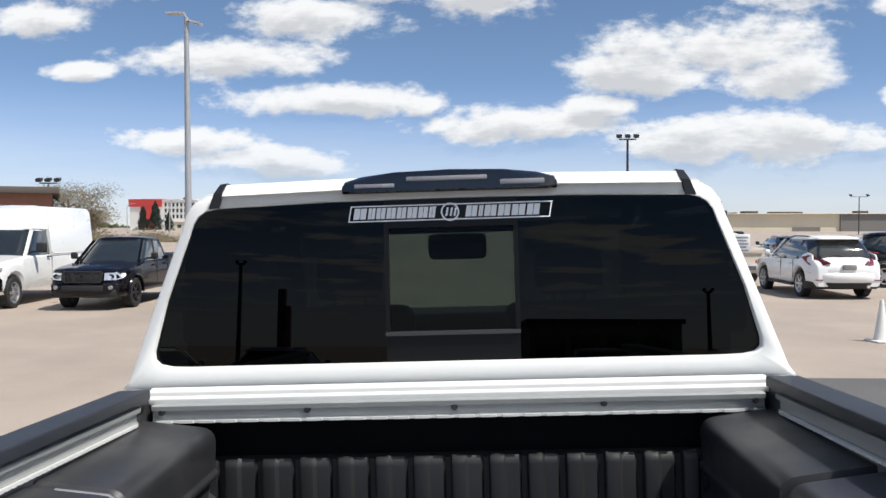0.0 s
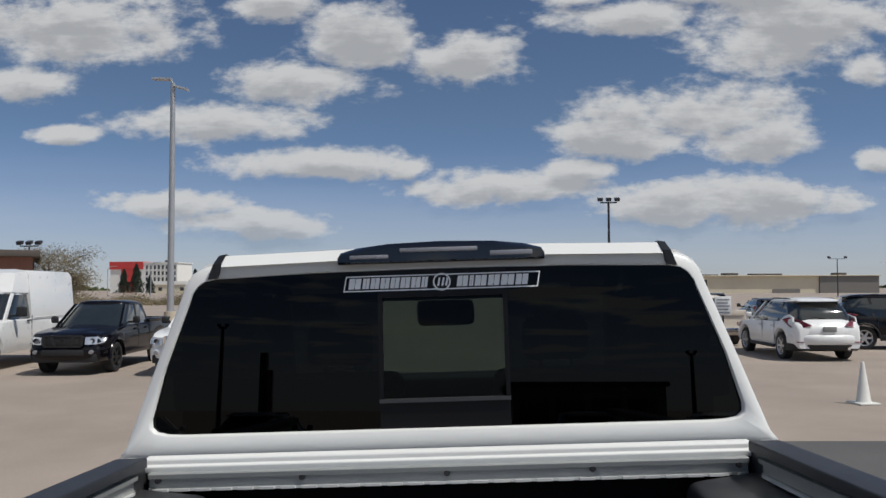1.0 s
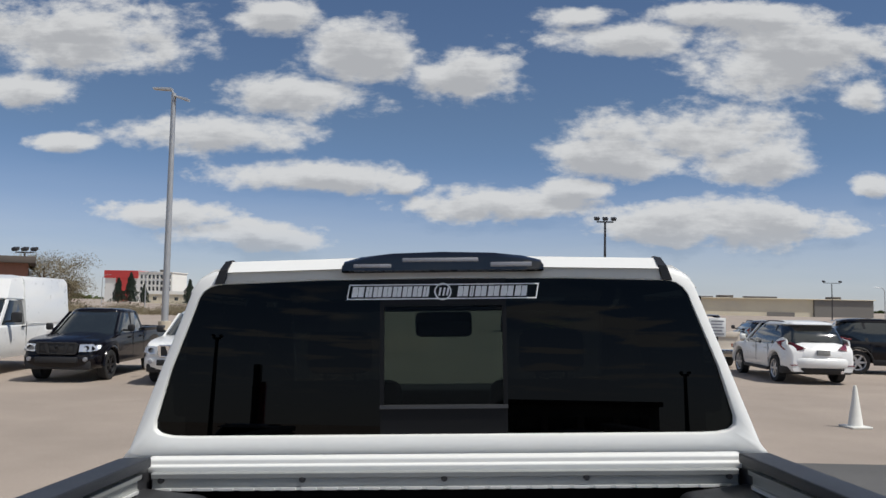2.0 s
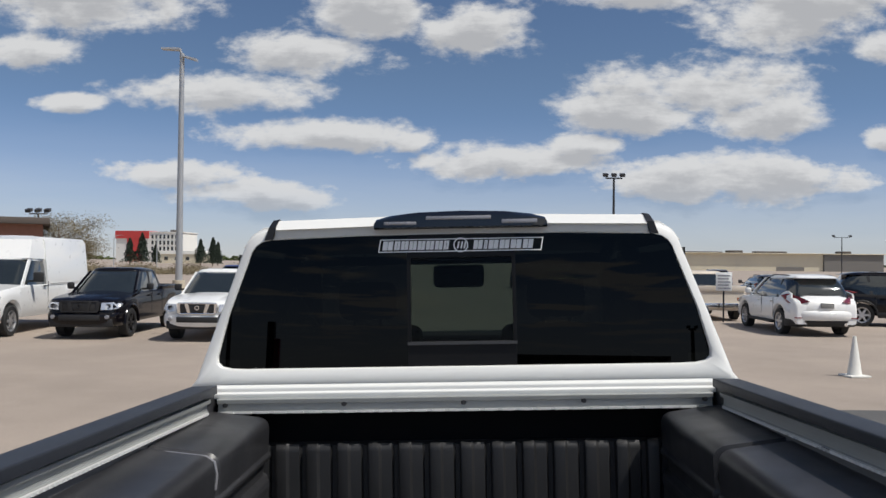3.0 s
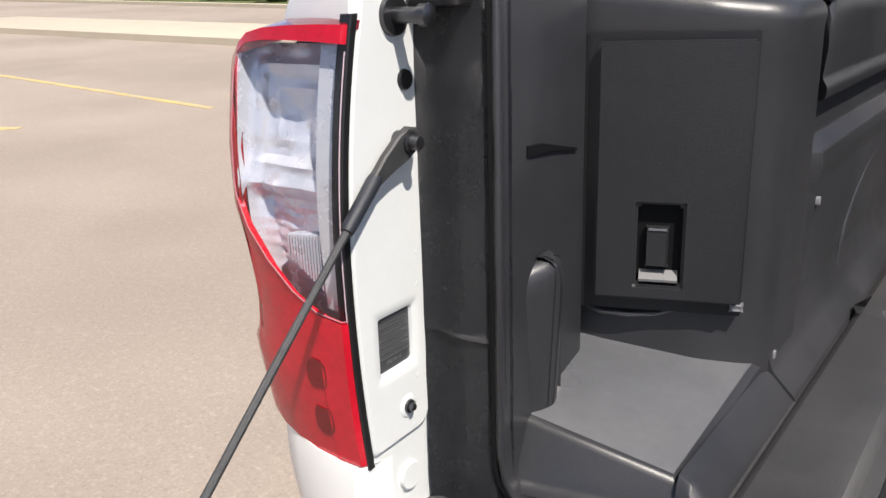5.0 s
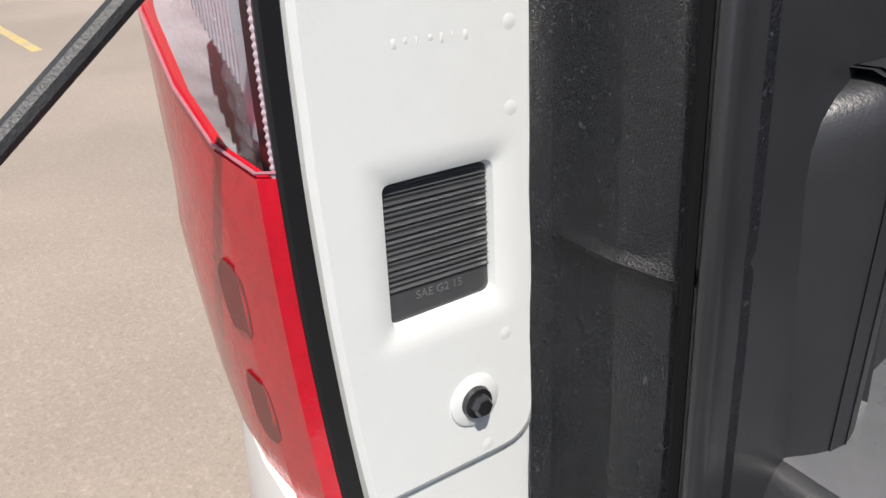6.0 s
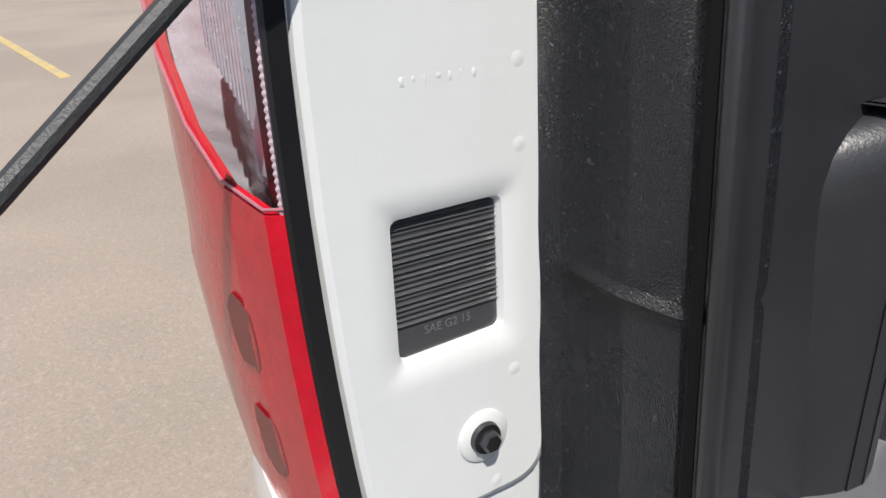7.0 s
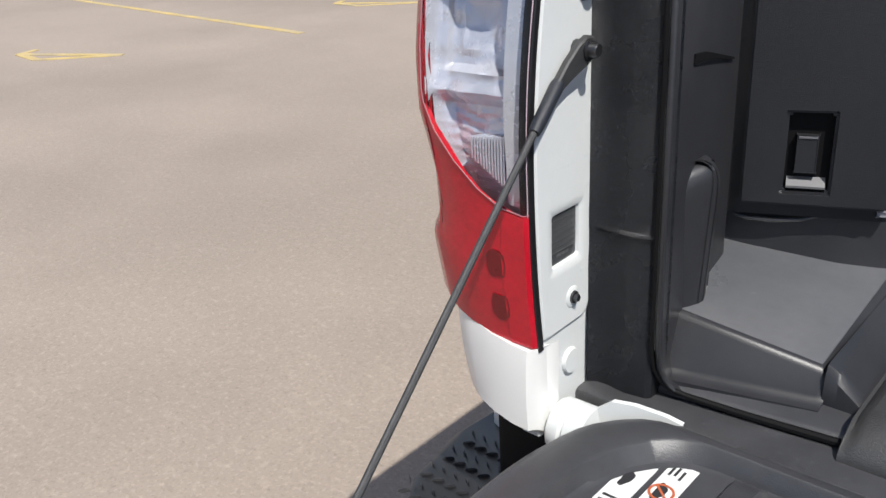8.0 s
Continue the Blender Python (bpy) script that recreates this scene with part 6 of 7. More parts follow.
def crossover(m, paint, label, rim=RIM, height=1.60, group="row of parked vehicles", clad=True):
    """A crossover seen from behind: front end at -y, tail at +y."""
    car = thing("crossover", m, label, "car", group)
    w, r = 1.84, 0.365
    lower_body(car, [(-0.90, 0.60, 0.80), (-0.84, 0.82, 0.88), (-0.6, 0.92, 0.95), (-0.2, 0.97, 0.99), (0.5, 0.99, 1.0), (2.2, 1.01, 1.0), (2.9, 1.04, 1.0), (3.3, 1.05, 0.985), (3.52, 1.02, 0.955), (3.64, 0.95, 0.92), (3.70, 0.82, 0.88), (3.72, 0.55, 0.86)], paint, w, 0.34, (0.0, 2.75), r)
    # rounded glass house under a curved roof
    up = height - 1.60
    levels = [(1.00, 0.20, 3.50, 0.845), (1.14, 0.52, 3.46, 0.835), (1.30 + up * 0.5, 0.84, 3.32, 0.775), (1.44 + up, 1.12, 3.14, 0.705), (1.50 + up, 1.30, 3.02, 0.665)]

    def plan(y0, y1, h, z):
        return [(x, y, z) for x, y in rounded([(-h * 0.80, y0), (h * 0.80, y0), (h, y0 + 0.34), (h * 0.985, y1 - 0.36), (h * 0.80, y1), (-h * 0.80, y1), (-h * 0.985, y1 - 0.36), (-h, y0 + 0.34)], 0.10, 3)]

    part("glass_house", loft([plan(y0, y1, h, z) for z, y0, y1, h in levels]), V_GLASS, car, "dark vehicle glass", 60)
    part("roof", loft([plan(1.20, 3.06, 0.690, 1.470 + up), plan(1.26, 3.16, 0.690, 1.500 + up), plan(1.42, 3.10, 0.640, 1.545 + up), plan(1.75, 2.85, 0.54, 1.580 + up), plan(2.1, 2.5, 0.34, height)]), paint, car, "", 60)
    part("spoiler", loft([plan(2.80, 3.26, 0.63, 1.486 + up), plan(2.80, 3.30, 0.64, 1.497 + up), plan(2.80, 3.22, 0.62, 1.515 + up)]), paint, car, "", 60)
    for s in (-1, 1):
        for pts, name, mat_ in (([(0.28, 0.99), (0.40, 0.99), (1.24, 1.47 + up), (1.12, 1.47 + up)], "windscreen_pillar", paint), ([(1.52, 1.0), (1.60, 1.0), (1.66, 1.46 + up), (1.58, 1.46 + up)], "door_pillar", V_TRIM),
                                ([(2.42, 1.02), (2.50, 1.02), (2.58, 1.46 + up), (2.50, 1.46 + up)], "door_pillar", V_TRIM), ([(2.62, 1.03), (3.48, 1.03), (3.44, 1.16), (3.12, 1.22), (2.86, 1.16)], "rear_quarter", paint)):
            rings = []
            for o in (0.012, -0.03):
                rings.append([(s * (float(np.interp(z, [q[0] for q in levels], [q[3] for q in levels])) + o), y, z) for y, z in pts])
            part(name, loft(rings), mat_, car)
    part("rear_bumper", loft([[(-0.925, 3.15, z), (-0.915, 3.48 + o, z), (-0.80, 3.66 + o, z), (-0.35, 3.79 + o, z), (0.35, 3.79 + o, z), (0.80, 3.66 + o, z), (0.915, 3.48 + o, z), (0.925, 3.15, z)] for z, o in ((0.27, -0.12), (0.32, -0.03), (0.42, 0.0), (0.47, -0.02))]), V_TRIM, car, "dark lower bumper")
    part("bumper_cover", loft([[(-0.915, 3.22, z), (-0.910, 3.46 + o, z), (-0.80, 3.66 + o, z), (-0.35, 3.80 + o, z), (0.35, 3.80 + o, z), (0.80, 3.66 + o, z), (0.910, 3.46 + o, z), (0.915, 3.22, z)] for z, o in ((0.44, -0.02), (0.47, 0.01), (0.60, 0.02), (0.68, 0.0), (0.71, -0.05))]), paint, car, "", 60)
    part("tailgate_panel", loft([[(x * f, 3.44 + d - 0.10 * (x / 0.66) ** 2 + e, z) for x in (-0.66, -0.4, 0.0, 0.4, 0.66)] + [(x * f, 3.40 + d - 0.10 * (x / 0.66) ** 2, z) for x in (0.66, 0.4, 0.0, -0.4, -0.66)] for z, d, f, e in ((0.64, 0.29, 1.0, 0.03), (0.72, 0.30, 1.0, 0.04), (0.86, 0.28, 1.0, 0.04), (0.94, 0.24, 0.98, 0.03), (1.06, 0.12, 0.95, 0.02), (1.10, 0.08, 0.92, 0.01))]), paint, car, "", 60)
    for s in (-1, 1):
        lampp = part("tail_lamp", loft([[(s * 0.44, 3.63 + o, 0.955), (s * 0.70, 3.58 + o, 0.87), (s * 0.905, 3.37 + o, 0.90), (s * 0.920, 2.90 + o, 1.09), (s * 0.87, 3.24 + o, 1.15), (s * 0.66, 3.52 + o, 1.07)] for o in (0.0, 0.085)]), V_RED, car, "dark red tail lamp")
        part("reflector_strip", box(*sorted((s * 0.66, s * 0.84)), 3.60, 3.735, 0.50, 0.525, 0.006), V_RED, lampp)
    for s in (-1, 1):
        part("side_cladding", box(*sorted((s * (w / 2 - 0.06), s * (w / 2 + 0.008))), 0.44, 2.30, 0.28, 0.46 if clad else 0.37, 0.02), V_TRIM, car, "dark sill cladding")
        for y in (0.0, 2.75) if clad else ():
            arc = [(y + 0.45 * math.cos(a), 0.365 + 0.45 * math.sin(a)) for a in [math.pi * k / 10 for k in range(11)]]
            part("arch_trim", tube([(s * (w / 2 - 0.005), yy, zz) for yy, zz in arc], 0.028, 6), V_TRIM, car, "dark wheel arch trim")
    part("plate", box(-0.17, 0.17, 3.74, 3.80, 0.78, 0.92, 0.006), PLATE, car, "number plate with a plain grey face")
    part("rear_wiper", tube([(0.0, 3.50, 1.12), (0.18, 3.46, 1.15), (0.34, 3.44, 1.16)], 0.010, 6), V_TRIM, car)
    part("exhaust", tube([(-0.5, 3.5, 0.34), (-0.5, 3.76, 0.34)], 0.045, 10), CHROME, car)
    for s in (-1, 1):
        part("roof_rail", tube([(s * 0.60, 1.35, height - 0.10), (s * 0.60, 1.6, height - 0.03), (s * 0.60, 2.6, height - 0.03), (s * 0.60, 2.95, height - 0.10)], 0.016, 6), V_TRIM, car)
    face(car, -0.86, w, 0.34, 0.78, 0.95, paint, paint, CHROME)
    mirrors(car, w, 0.75, 1.06, paint)
    door_lines(car, w, (1.45, 2.35), 0.5, 1.02, paint)
    wheel_set(car, 2.75, 1.60, r, rim)
    return car


pickup(pose(-9.03, 19.35, 0, 0, 0, 2), V_BLACK, "black compact pickup truck parked facing the lane", RIM_DARK, V_TRIM)
pickup(pose(-6.18, 19.15, 0, 0, 0, 2), V_WHITE, "white compact pickup truck parked facing the lane", RIM, CHROME)
van(pose(-11.9, 18.95, 0, 0, 0, 4), V_WHITE, "white high-roof cargo van with chrome bumper", True, CHROME)
van(pose(-16.1, 19.95, 0, 0, 0, 2), V_GREY, "dark charcoal passenger van with chrome grille", False, CHROME)
compact_van(pose(-23.9, 24.7, 0, 0, 0, 8), V_WHITE, "small white cargo van parked in the row")
pickup(pose(-27.5, 30.0, 0, 0, 0, 6), V_WHITE, "white pickup truck parked behind the verge", RIM, CHROME)
crossover(pose(9.8, 25.3, 0, 0, 0, 180), V_WHITE, "white crossover car parked with its tail to the lane", RIM, 1.68, clad=False)
crossover(pose(15.6, 25.9, 0, 0, 0, 77), V_BLACK, "black crossover car parked beside the white one", RIM, 1.74)
crossover(pose(14.0, 38.0, 0, 0, 0, 172), V_GREY, "dark grey car parked in the far row", RIM, 1.5)
for x, y, mat_, word in ((-12.0, 55.0, V_BLUE, "blue"), (-14.6, 56.0, V_BLUE, "blue"), (-9.0, 54.0, V_GREY, "grey"), (8.0, 60, V_WHITE, "white"), (18.5, 60, V_GREY, "grey"), (5.0, 62, V_GREY, "grey")):
    crossover(pose(x, y, 0, 0, 0, 170), mat_, "distant " + word + " car in another row of the lot", RIM, 1.55, "distant parked cars")

crossover(pose(7.4, 56.0, 0, 0, 0, 150), V_LIME, "bright yellow-green car far across the lot", RIM, 1.5, "distant parked cars")
pickup(pose(8.8, 31.4, 0, 0, 0, 180), V_TAN, "pale tan pickup truck parked beyond the white crossover", RIM, CHROME)

# traffic cone
CONE = material("white_cone_plastic", (0.70, 0.69, 0.64), 0.6, vary=0.1, scale=12)
cone = thing("traffic_cone", pose(6.84, 13.8, 0, 0, 0, 10), "white plastic traffic cone standing on the asphalt", "cone")
part("cone_body", lathe([(0.0, 0.71), (0.022, 0.71), (0.028, 0.695), (0.118, 0.05), (0.13, 0.035)], "z", (0, 0, 0), 24), CONE, cone)
part("cone_base", box(-0.19, 0.19, -0.19, 0.19, 0.0, 0.035, 0.012), CONE, cone)

# ---- lamp posts, buildings, planting ----
GALV = material("galvanised_steel", (0.42, 0.43, 0.44), 0.45, 0.5, vary=0.1, scale=3)
POST_DARK = material("dark_post", (0.03, 0.03, 0.033), 0.5, vary=0.2)
HOTEL_WHITE = material("hotel_render", (0.80, 0.79, 0.74), 0.8, vary=0.05, scale=0.4)
HOTEL_RED = material("hotel_red_panel", (0.55, 0.055, 0.05), 0.6, vary=0.06, scale=0.4)
BEIGE = material("beige_block_wall", (0.66, 0.60, 0.46), 0.85, vary=0.06, scale=0.3, tint=(0.62, 0.56, 0.44), tint_scale=0.1)
TAUPE = material("taupe_metal_wall", (0.19, 0.18, 0.165), 0.7, vary=0.06, scale=0.3)
BRICK = material("brick_wall", (0.27, 0.13, 0.09), 0.85, vary=0.2, scale=3)
ROOFING = material("dark_roofing", (0.09, 0.075, 0.065), 0.8, vary=0.2, scale=2)
BARK = material("bark", (0.10, 0.075, 0.055), 0.9, vary=0.3, scale=8)
LEAF = material("spring_leaves", (0.085, 0.115, 0.03), 0.7, vary=0.3, scale=2, island=0.5)
BUD = material("budding_twigs", (0.24, 0.20, 0.125), 0.8, vary=0.3, scale=2, island=0.5)
NEEDLE = material("spruce_needles", (0.034, 0.052, 0.034), 0.8, vary=0.3, scale=2, island=0.6)
ROCK = material("field_stone", (0.33, 0.30, 0.27), 0.8, vary=0.2, scale=3, bump=0.6, bump_scale=20)
PANEL_GREEN = material("green_wood_panel", (0.05, 0.10, 0.075), 0.8, vary=0.2, scale=6)


def clumps(bm, n, where_to, size, seed):
    """Small crossed leaf clumps placed by a function of a random source."""
    rnd = random.Random(seed)
    for _ in range(n):
        c = Vector(where_to(rnd))
        for _k in range(2):
            a = Vector((rnd.gauss(0, 1), rnd.gauss(0, 1), rnd.gauss(0, 1))).normalized()
            b = a.orthogonal().normalized()
            q = a.cross(b)
            s = size * rnd.uniform(0.6, 1.3)
            vs = [bm.verts.new(c + b * s * u1 + q * s * w1 + a * s * 0.25 * h) for u1, w1, h in ((-1, -0.2, 0), (0, -0.6, 0.5), (1, 0.1, 0), (0.2, 0.7, -0.4))]
            bm.faces.new((vs[0], vs[1], vs[2]))
            bm.faces.new((vs[0], vs[2], vs[3]))


def tree(x, y, h, spread, leaf, label, seed, n=15000):
    rnd = random.Random(seed)
    t = thing("tree", pose(x, y, 0), label, "tree", "trees round the lot")
    bm = tube([(0, 0, 0), (0.02 * h, 0, 0.25 * h), (0.0, 0.02 * h, 0.6 * h), (0.01 * h, 0, 0.85 * h)], [0.03 * h, 0.024 * h, 0.014 * h, 0.004 * h], 8)
    tips = []
    for k in range(20):
        a, z = rnd.uniform(0, 6.28), h * rnd.uniform(0.28, 0.7)
        e = Vector((math.cos(a) * spread * rnd.uniform(0.5, 0.95), math.sin(a) * spread * rnd.uniform(0.5, 0.95), z + h * rnd.uniform(0.12, 0.30)))
        tube([(0, 0, z), tuple(e * 0.5 + Vector((0, 0, z * 0.5))), tuple(e)], [0.010 * h, 0.006 * h, 0.002 * h], 5, bm=bm)
        tips += [Vector((0, 0, z)).lerp(e, u) for u in (0.5, 0.65, 0.8, 0.9, 1.0)]
    part("trunk", bm, BARK, t)
    tips.append(Vector((0, 0, 0.88 * h)))
    cr = bmesh.new()
    clumps(cr, n, lambda r: r.choice(tips) + Vector((r.gauss(0, 0.17) * spread, r.gauss(0, 0.17) * spread, r.gauss(0, 0.065) * h)), (0.0125 if leaf is LEAF else 0.0075) * h, seed)
    part("crown", cr, leaf, t, angle=180)
    return t


def spruce(x, y, h, seed):
    t = thing("spruce", pose(x, y, 0), "dark green spruce tree beyond the lot", "tree", "spruces")
    part("trunk", tube([(0, 0, 0), (0, 0, h * 0.95)], [0.022 * h, 0.003 * h], 7), BARK, t)
    cr = bmesh.new()
    def spot(r):
        z = r.uniform(0.06, 1.0) ** 0.8
        a = r.uniform(0, 6.28)
        rad = 0.34 * h * (1.03 - z) ** 0.85 * math.sqrt(r.random()) * (0.85 + 0.75 * noise.noise(Vector((math.cos(a) * 1.6, math.sin(a) * 1.6 + seed * 3.1, z * 9))))
        return (math.cos(a) * rad, math.sin(a) * rad, z * h - 0.1 * rad)
    clumps(cr, 2600, spot, 0.024 * h, seed)
    part("crown", cr, NEEDLE, t, angle=180)


def shrub(x, y, r, h, leaf, seed, label="rounded green shrub on the verge"):
    t = thing("shrub", pose(x, y, 0.15), label, "shrub", "shrubs on the verge")
    bm = tube([(0, 0, -0.05), (0, 0, h * 0.5)], [0.05, 0.03], 6)
    part("stem", bm, BARK, t)
    cr = bmesh.new()
    def spot(q):
        a, b = q.uniform(0, 6.28), q.uniform(0.0, 1.0)
        rr = r * math.sqrt(max(0.0, 1 - (2 * b - 1) ** 2)) * q.uniform(0.8, 1.05)
        return (math.cos(a) * rr, math.sin(a) * rr, h * b)
    clumps(cr, 2200, spot, 0.055 * r + 0.01, seed)
    part("crown", cr, leaf, t, angle=180)


# tall lamp post with two heads
post = thing("lamp_post", pose(-15.9, 45.0, 0), "tall grey steel lamp post with two heads", "lamp post")
part("pole", tube([(0, 0, 0), (0, 0, 13.5)], [0.20, 0.13], 14), GALV, post)
part("base", lathe([(0.0, 0.0), (0.35, 0.0), (0.35, 0.7), (0.0, 0.72)], "z", (0, 0, 0), 16), CONCRETE, post)
for x0, x1, z0, z1 in ((-1.15, -0.10, 13.72, 13.66), (0.10, 0.85, 13.30, 13.06)):
    hd = part("lamp_head", loft([[(x0, -0.2, z0), (x1, -0.22, z1), (x1, 0.22, z1), (x0, 0.2, z0)], [(x0, -0.17, z0 + 0.08), (x1, -0.2, z1 + 0.13), (x1, 0.2, z1 + 0.13), (x0, 0.17, z0 + 0.08)]]), GALV, post, "flat lamp head")
    part("arm", tube([(0, 0, 13.45), (0.12 if x0 > 0 else -0.12, 0, 13.25 if x0 > 0 else 13.68)], 0.06, 8), GALV, hd)


def flood_post(x, y, h, mat_, heads, spread, label):
    p = thing("flood_light_post", pose(x, y, 0), label, "lamp post", "flood light posts")
    part("pole", tube([(0, 0, 0), (0, 0, h)], [0.12, 0.08], 10), mat_, p)
    part("cross_arm", box(-spread, spread, -0.04, 0.04, h - 0.06, h + 0.04, 0.01), mat_, p)
    for k in range(heads):
        xx = -spread + 2 * spread * k / (heads - 1)
        k_ = min(1.0, 0.15 + spread)
        part("flood_head", loft([[(xx + x * k_, y * k_, h + z * k_) for x, y, z in ring_] for ring_ in (((-0.22, -0.2, 0.08), (0.22, -0.2, 0.08), (0.22, 0.25, 0.25), (-0.22, 0.25, 0.25)), ((-0.26, -0.25, 0.35), (0.26, -0.25, 0.35), (0.24, 0.2, 0.5), (-0.24, 0.2, 0.5)))]), mat_, p, "flood light head")
    return p


flood_post(11.2, 60.0, 8.2, POST_DARK, 3, 0.62, "dark flood light post with several heads")
flood_post(74.0, 160.0, 7.3, POST_DARK, 2, 1.6, "dark post with a wide cross arm")
flood_post(-36.0, 68.0, 5.6, POST_DARK, 3, 0.8, "small dark flood light post")
p = thing("street_lamp", pose(100.0, 190.0, 0), "slender grey street lamp with a curved arm", "lamp post", "street lamps")
part("pole", tube([(0, 0, 0), (0, 0, 6.6), (-0.6, 0, 7.4), (-2.2, 0, 7.5)], [0.12, 0.09, 0.07, 0.06], 8), GALV, p)
copy_thing(p, pose(-64.0, 170.0, 0, 0, 0, 180))
copy_thing(p, pose(-86.0, 200.0, 0, 0, 0, 180))

# long low commercial building
b = thing("commercial_building", pose(0, 0, 0), "long low beige commercial building with a taupe end", "building")
part("wall", box(40, 105.5, 240, 290, 0, 5.0), BEIGE, b, "beige block wall")
part("taupe_wall", box(105.6, 122.7, 239.5, 290, 0, 5.0), TAUPE, b, "taupe wall")
part("roof", box(39.5, 123.2, 239, 291, 4.98, 5.22, 0.05), BEIGE, b, "pale parapet")
for x0, x1 in ((66, 78), (80, 84), (88, 97), (113, 116)):
    part("roof_unit", box(x0, x1, 245, 249, 5.2, 5.6 + 0.2 * (x0 % 3), 0.1), ROOFING, b, "dark roof unit")
part("grey_wall", box(49.0, 56.0, 239.4, 240.5, 0, 4.2), TAUPE, b, "taupe service bay")
part("doorway", box(92.0, 100.0, 239.9, 240.2, 0, 1.2), TAUPE, b, "dark loading door")

# red and white hotel
ht = thing("hotel_building", pose(-144, 380, 0, 0, 0, -6), "white and red four-storey hotel far behind the lot", "building")
part("wall", box(-19, 14, 0, 16, 0, 13.9), HOTEL_WHITE, ht, "white rendered wall")
part("red_wing", box(-19.3, -2.6, -0.5, 15, 11.0, 14.6), HOTEL_RED, ht, "red parapet band")
part("red_panel", box(-13.4, -7.0, -0.4, 3, 0, 11.1), HOTEL_RED, ht, "red wall panel")
part("roof", box(-2.6, 14.4, -0.3, 16.2, 13.8, 14.2), HOTEL_WHITE, ht, "pale parapet")
part("roof_unit", box(5, 7, 6, 9, 14.1, 15.4), ROOFING, ht)
for fl in range(4):
    for k in range(8):
        x = -1.4 + k * 1.95
        wn = part("window", box(x, x + 1.0, -0.06, 0.2, 2.6 + fl * 2.8, 4.4 + fl * 2.8), V_GLASS, ht, "dark hotel window")
        part("sill", box(x - 0.1, x + 1.1, -0.16, 0.1, 2.48 + fl * 2.8, 2.6 + fl * 2.8), HOTEL_WHITE, wn)
low = thing("low_building", pose(-104, 300, 0), "low beige shed below the hotel", "building")
part("wall", box(-9, 10, 0, 10, 0, 3.4), BEIGE, low)
part("roof", prism([(-9.4, 3.4), (10.4, 3.4), (9.0, 4.6), (-8.0, 4.6)], "y", -0.4, 10.4), HOTEL_WHITE, low)
for k in range(4):
    part("window", box(-6 + k * 4, -4.6 + k * 4, -0.05, 0.1, 1.2, 2.4), V_GLASS, low)

# brick house behind the verge
hs = thing("brick_building", pose(-33.4, 44.2, 0, 0, 0, 27), "low brown brick building with a flat dark roof", "building")
part("wall", box(-9, 9, 0, 9, 0, 3.9), BRICK, hs, "brown brick wall")
part("roof", box(-9.4, 9.4, -0.5, 9.5, 3.9, 4.3, 0.04), ROOFING, hs, "flat dark roof edge")
for k in range(4):
    wn = part("window", box(-7 + k * 4, -5.2 + k * 4, -0.06, 0.2, 1.0, 2.3), V_GLASS, hs)
    part("sill", box(-7.1 + k * 4, -5.1 + k * 4, -0.14, 0.1, 0.9, 1.0), CONCRETE, wn)
fen = thing("green_enclosure", pose(-26.23, 25.08, 0.14, 0, 0, 10), "weathered green wooden enclosure", "enclosure")
for k in range(6):
    part("panel", box(-0.45 + k * 0.16, -0.30 + k * 0.16, 0, 0.04, 0, 1.5, 0.006), PANEL_GREEN, fen)
part("corner_post", box(0.52, 0.62, -0.02, 0.10, 0, 1.6, 0.01), BARK, fen)

spruce(-102.4, 250.0, 8.0, 1), spruce(-98.6, 250.0, 9.6, 2), spruce(-96.6, 256.0, 6.4, 3)
spruce(-74.0, 230.0, 7.4, 4), spruce(-72.0, 235.0, 8.0, 5), spruce(-69.0, 230.0, 6.6, 6)
tree(-26.3, 52.0, 4.6, 2.6, BUD, "olive budding tree behind the parked vans", 11, 26000)
tree(-29.5, 50.0, 4.0, 2.0, BUD, "olive budding tree behind the parked vans", 12, 24000)
tree(-25.2, 36.5, 6.0, 1.9, LEAF, "fresh green tree behind the vans", 13)
tree(-44.0, 60.0, 5.6, 2.5, BUD, "olive budding tree by the brick building", 14)
for k, (x, h) in enumerate(((-56, 3.6), (-51, 4.0), (-46, 3.4), (-40, 3.8), (-33, 3.2), (-27, 3.6), (-20, 3.0), (-12, 3.4))):
    tree(x, 235 + 7 * (k % 3), h, 2.6, LEAF, "distant green tree on the horizon", 20 + k, 900)
shrub(-25.84, 22.92, 0.87, 1.19, LEAF, 41), shrub(-28.37, 24.26, 1.12, 1.26, LEAF, 42), shrub(-33.75, 24.3, 1.26, 0.7, LEAF, 43)
rk = bmesh.new()
bmesh.ops.create_icosphere(rk, subdivisions=3, radius=0.55)
for q in rk.verts:
    q.co *= 1 + 0.28 * noise.noise(q.co * 2.3)
    q.co.z = q.co.z * 0.6 + 0.25
rock = part("boulder", rk, ROCK)
rock.matrix_world = pose(-30.08, 23.45, 0.14) @ Matrix.Scale(1.4, 4)
tagged(rock, "pale grey boulder on the verge", "rock")
# low planting between the lot and the hotel
hedge = bmesh.new()
def planting(r):
    x = r.uniform(-62, -14)
    return (x, 92 + r.gauss(0, 2.0) - x * 0.2, abs(r.gauss(0.35, 0.3)) * (1.0 + 0.5 * math.sin(x * 0.9)))
clumps(hedge, 26000, planting, 0.085, 17)
tagged(part("hedge", hedge, BUD, angle=180), "brown and olive low hedge beyond the parked row", "hedge", kind="stuff")
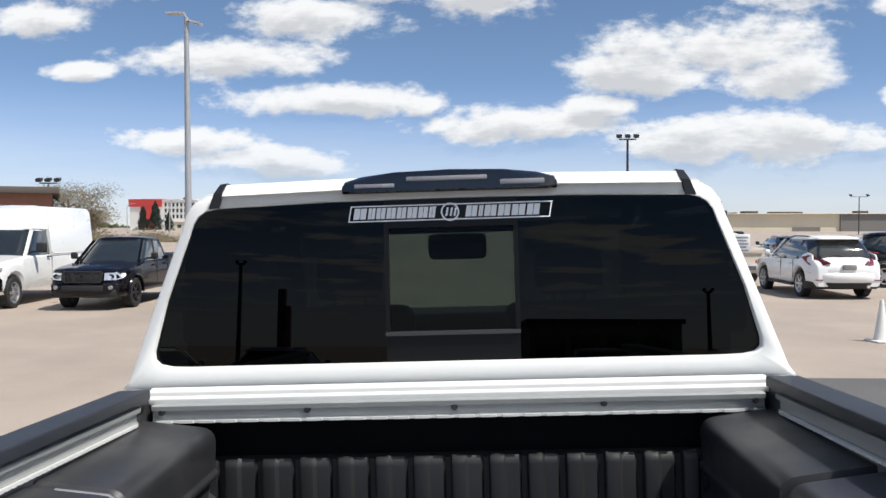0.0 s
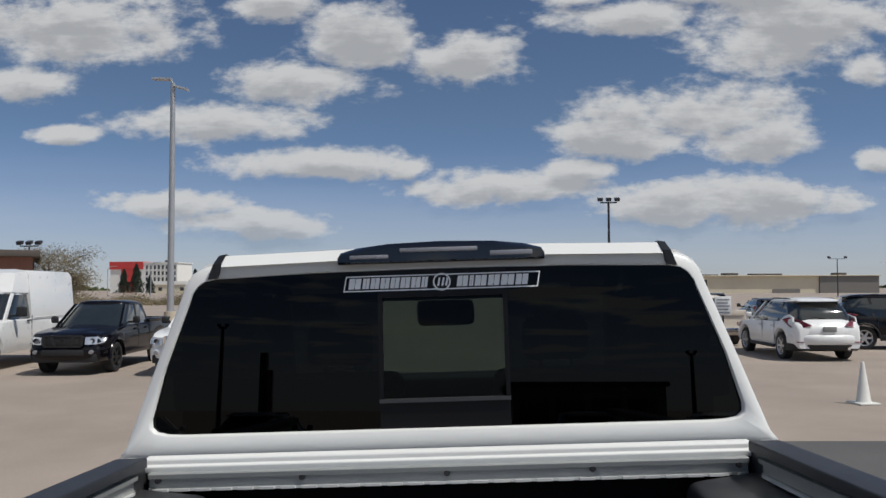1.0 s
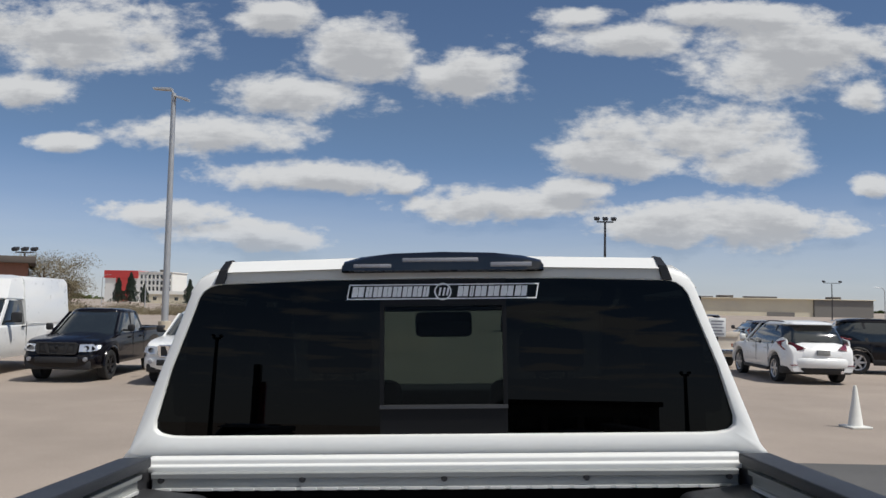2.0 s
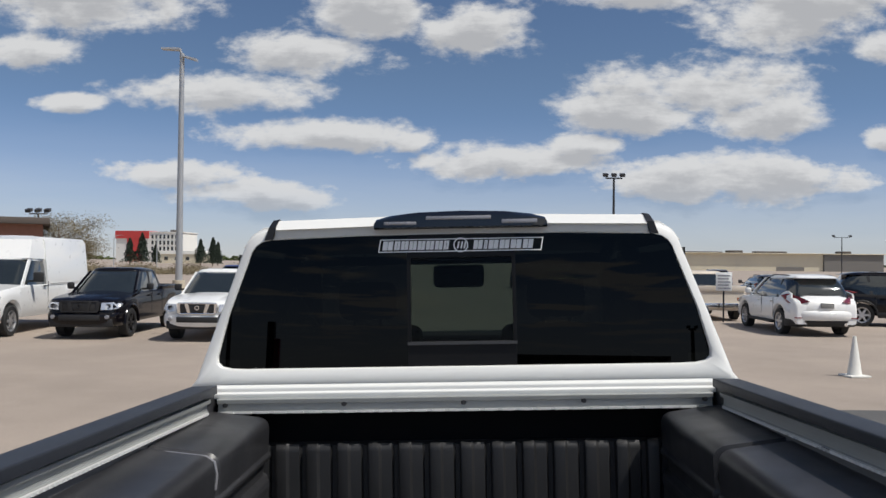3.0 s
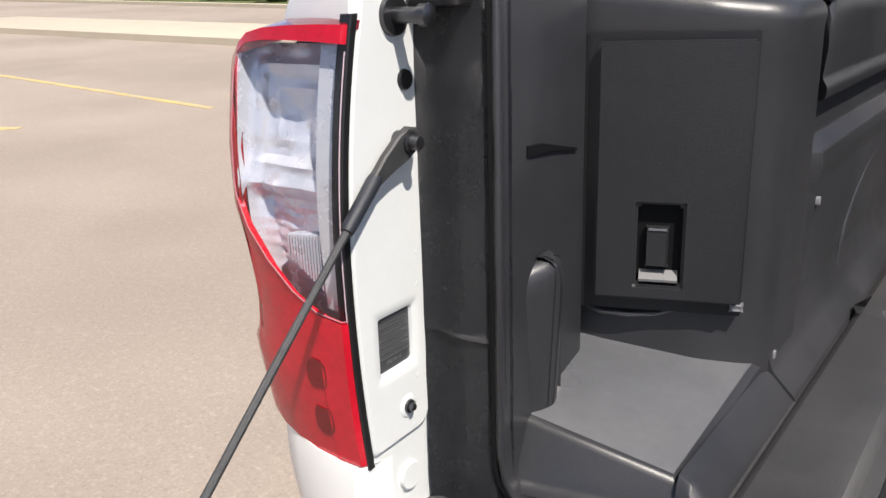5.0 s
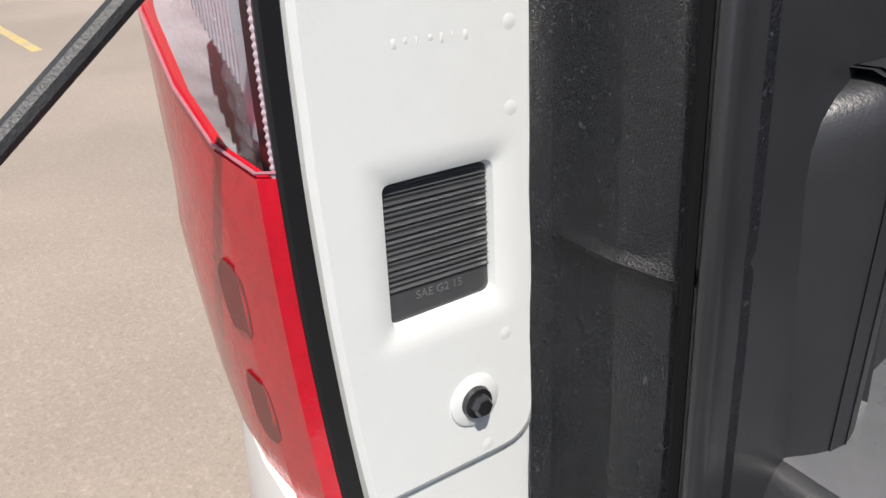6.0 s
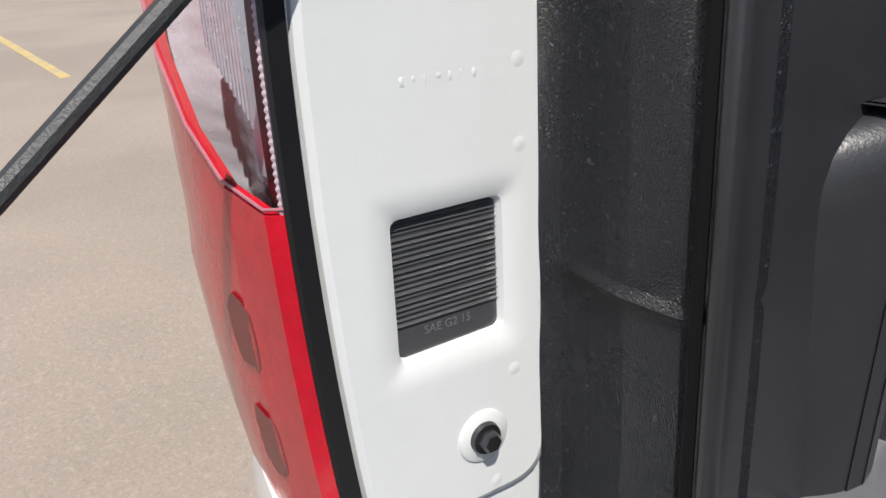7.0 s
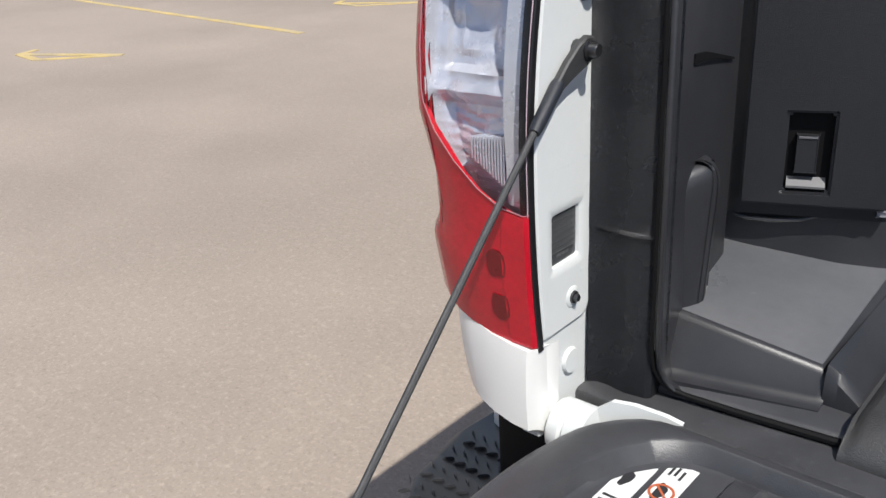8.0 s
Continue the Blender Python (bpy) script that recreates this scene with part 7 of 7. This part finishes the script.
# woods on the horizon
wd = bmesh.new()
rnd = random.Random(7)
def horizon(r):
    a = r.uniform(-0.75, 0.75)
    return (math.sin(a) * 900, math.cos(a) * 900, abs(r.gauss(0, 1)) * 2.2 * (0.7 + 0.5 * math.sin(a * 37)))
clumps(wd, 2600, horizon, 2.4, 9)
tagged(part("distant_woods", wd, LEAF, angle=180), "low strip of distant woods on the horizon", "woods", kind="stuff")

# notice board on a post
sg = thing("notice_board", pose(8.75, 26.9, 0, 0, 0, -8), "white notice board with dark rows on a post", "sign")
part("board", box(-0.26, 0.26, -0.02, 0.02, 1.04, 1.66, 0.01), LABEL, sg)
for k in range(5):
    part("row", box(-0.20, 0.20 - 0.05 * (k % 2), -0.026, -0.019, 1.11 + 0.105 * k, 1.155 + 0.105 * k), GREY_TRIM, sg)
part("post", tube([(0, 0.05, 0), (0, 0.05, 1.5)], 0.03, 8), POST_DARK, sg)

# ---- what stands behind the truck: a row of cars, posts and a low dark building ----
for k, (x, mat_, word) in enumerate(((-16, V_GREY, "charcoal"), (-12.5, V_BLACK, "black"), (-8.9, V_WHITE, "white"), (-5.3, V_GREY, "charcoal"), (3.5, V_BLACK, "black"), (7.2, V_WHITE, "white"))):
    crossover(pose(x, -20.0 - 0.3 * (k % 2), 0, 0, 0, 4), mat_, word + " crossover car parked behind the truck", RIM, 1.6, "cars parked behind the truck")
bb = thing("showroom_building", pose(8, -48, 0), "low dark-fronted showroom building", "building")
part("wall", box(-4.6, 5.0, -12, 0, 0, 3.1), TAUPE, bb)
part("roof", box(-4.8, 5.2, -12.2, 0.3, 3.1, 3.4), ROOFING, bb)
for k in range(4):
    part("window", box(-4.2 + k * 2.25, -2.4 + k * 2.25, -0.05, 0.06, 0.4, 2.4), V_GLASS, bb)
flood_post(-10.9, -33.0, 5.4, POST_DARK, 2, 0.18, "dark flood light post behind the truck")
flood_post(10.8, -34.0, 4.2, POST_DARK, 2, 0.18, "dark flood light post behind the truck")
py = thing("sign_pylon", pose(-9.0, -34.0, 0), "tall dark sign pylon", "sign")
part("pylon", box(-0.32, 0.02, -0.2, 0.2, 0, 4.3, 0.03), POST_DARK, py)
part("face_panel", box(0.024, 0.30, -0.15, 0.18, 0.0, 3.5, 0.02), V_RED, py, "red side panel")
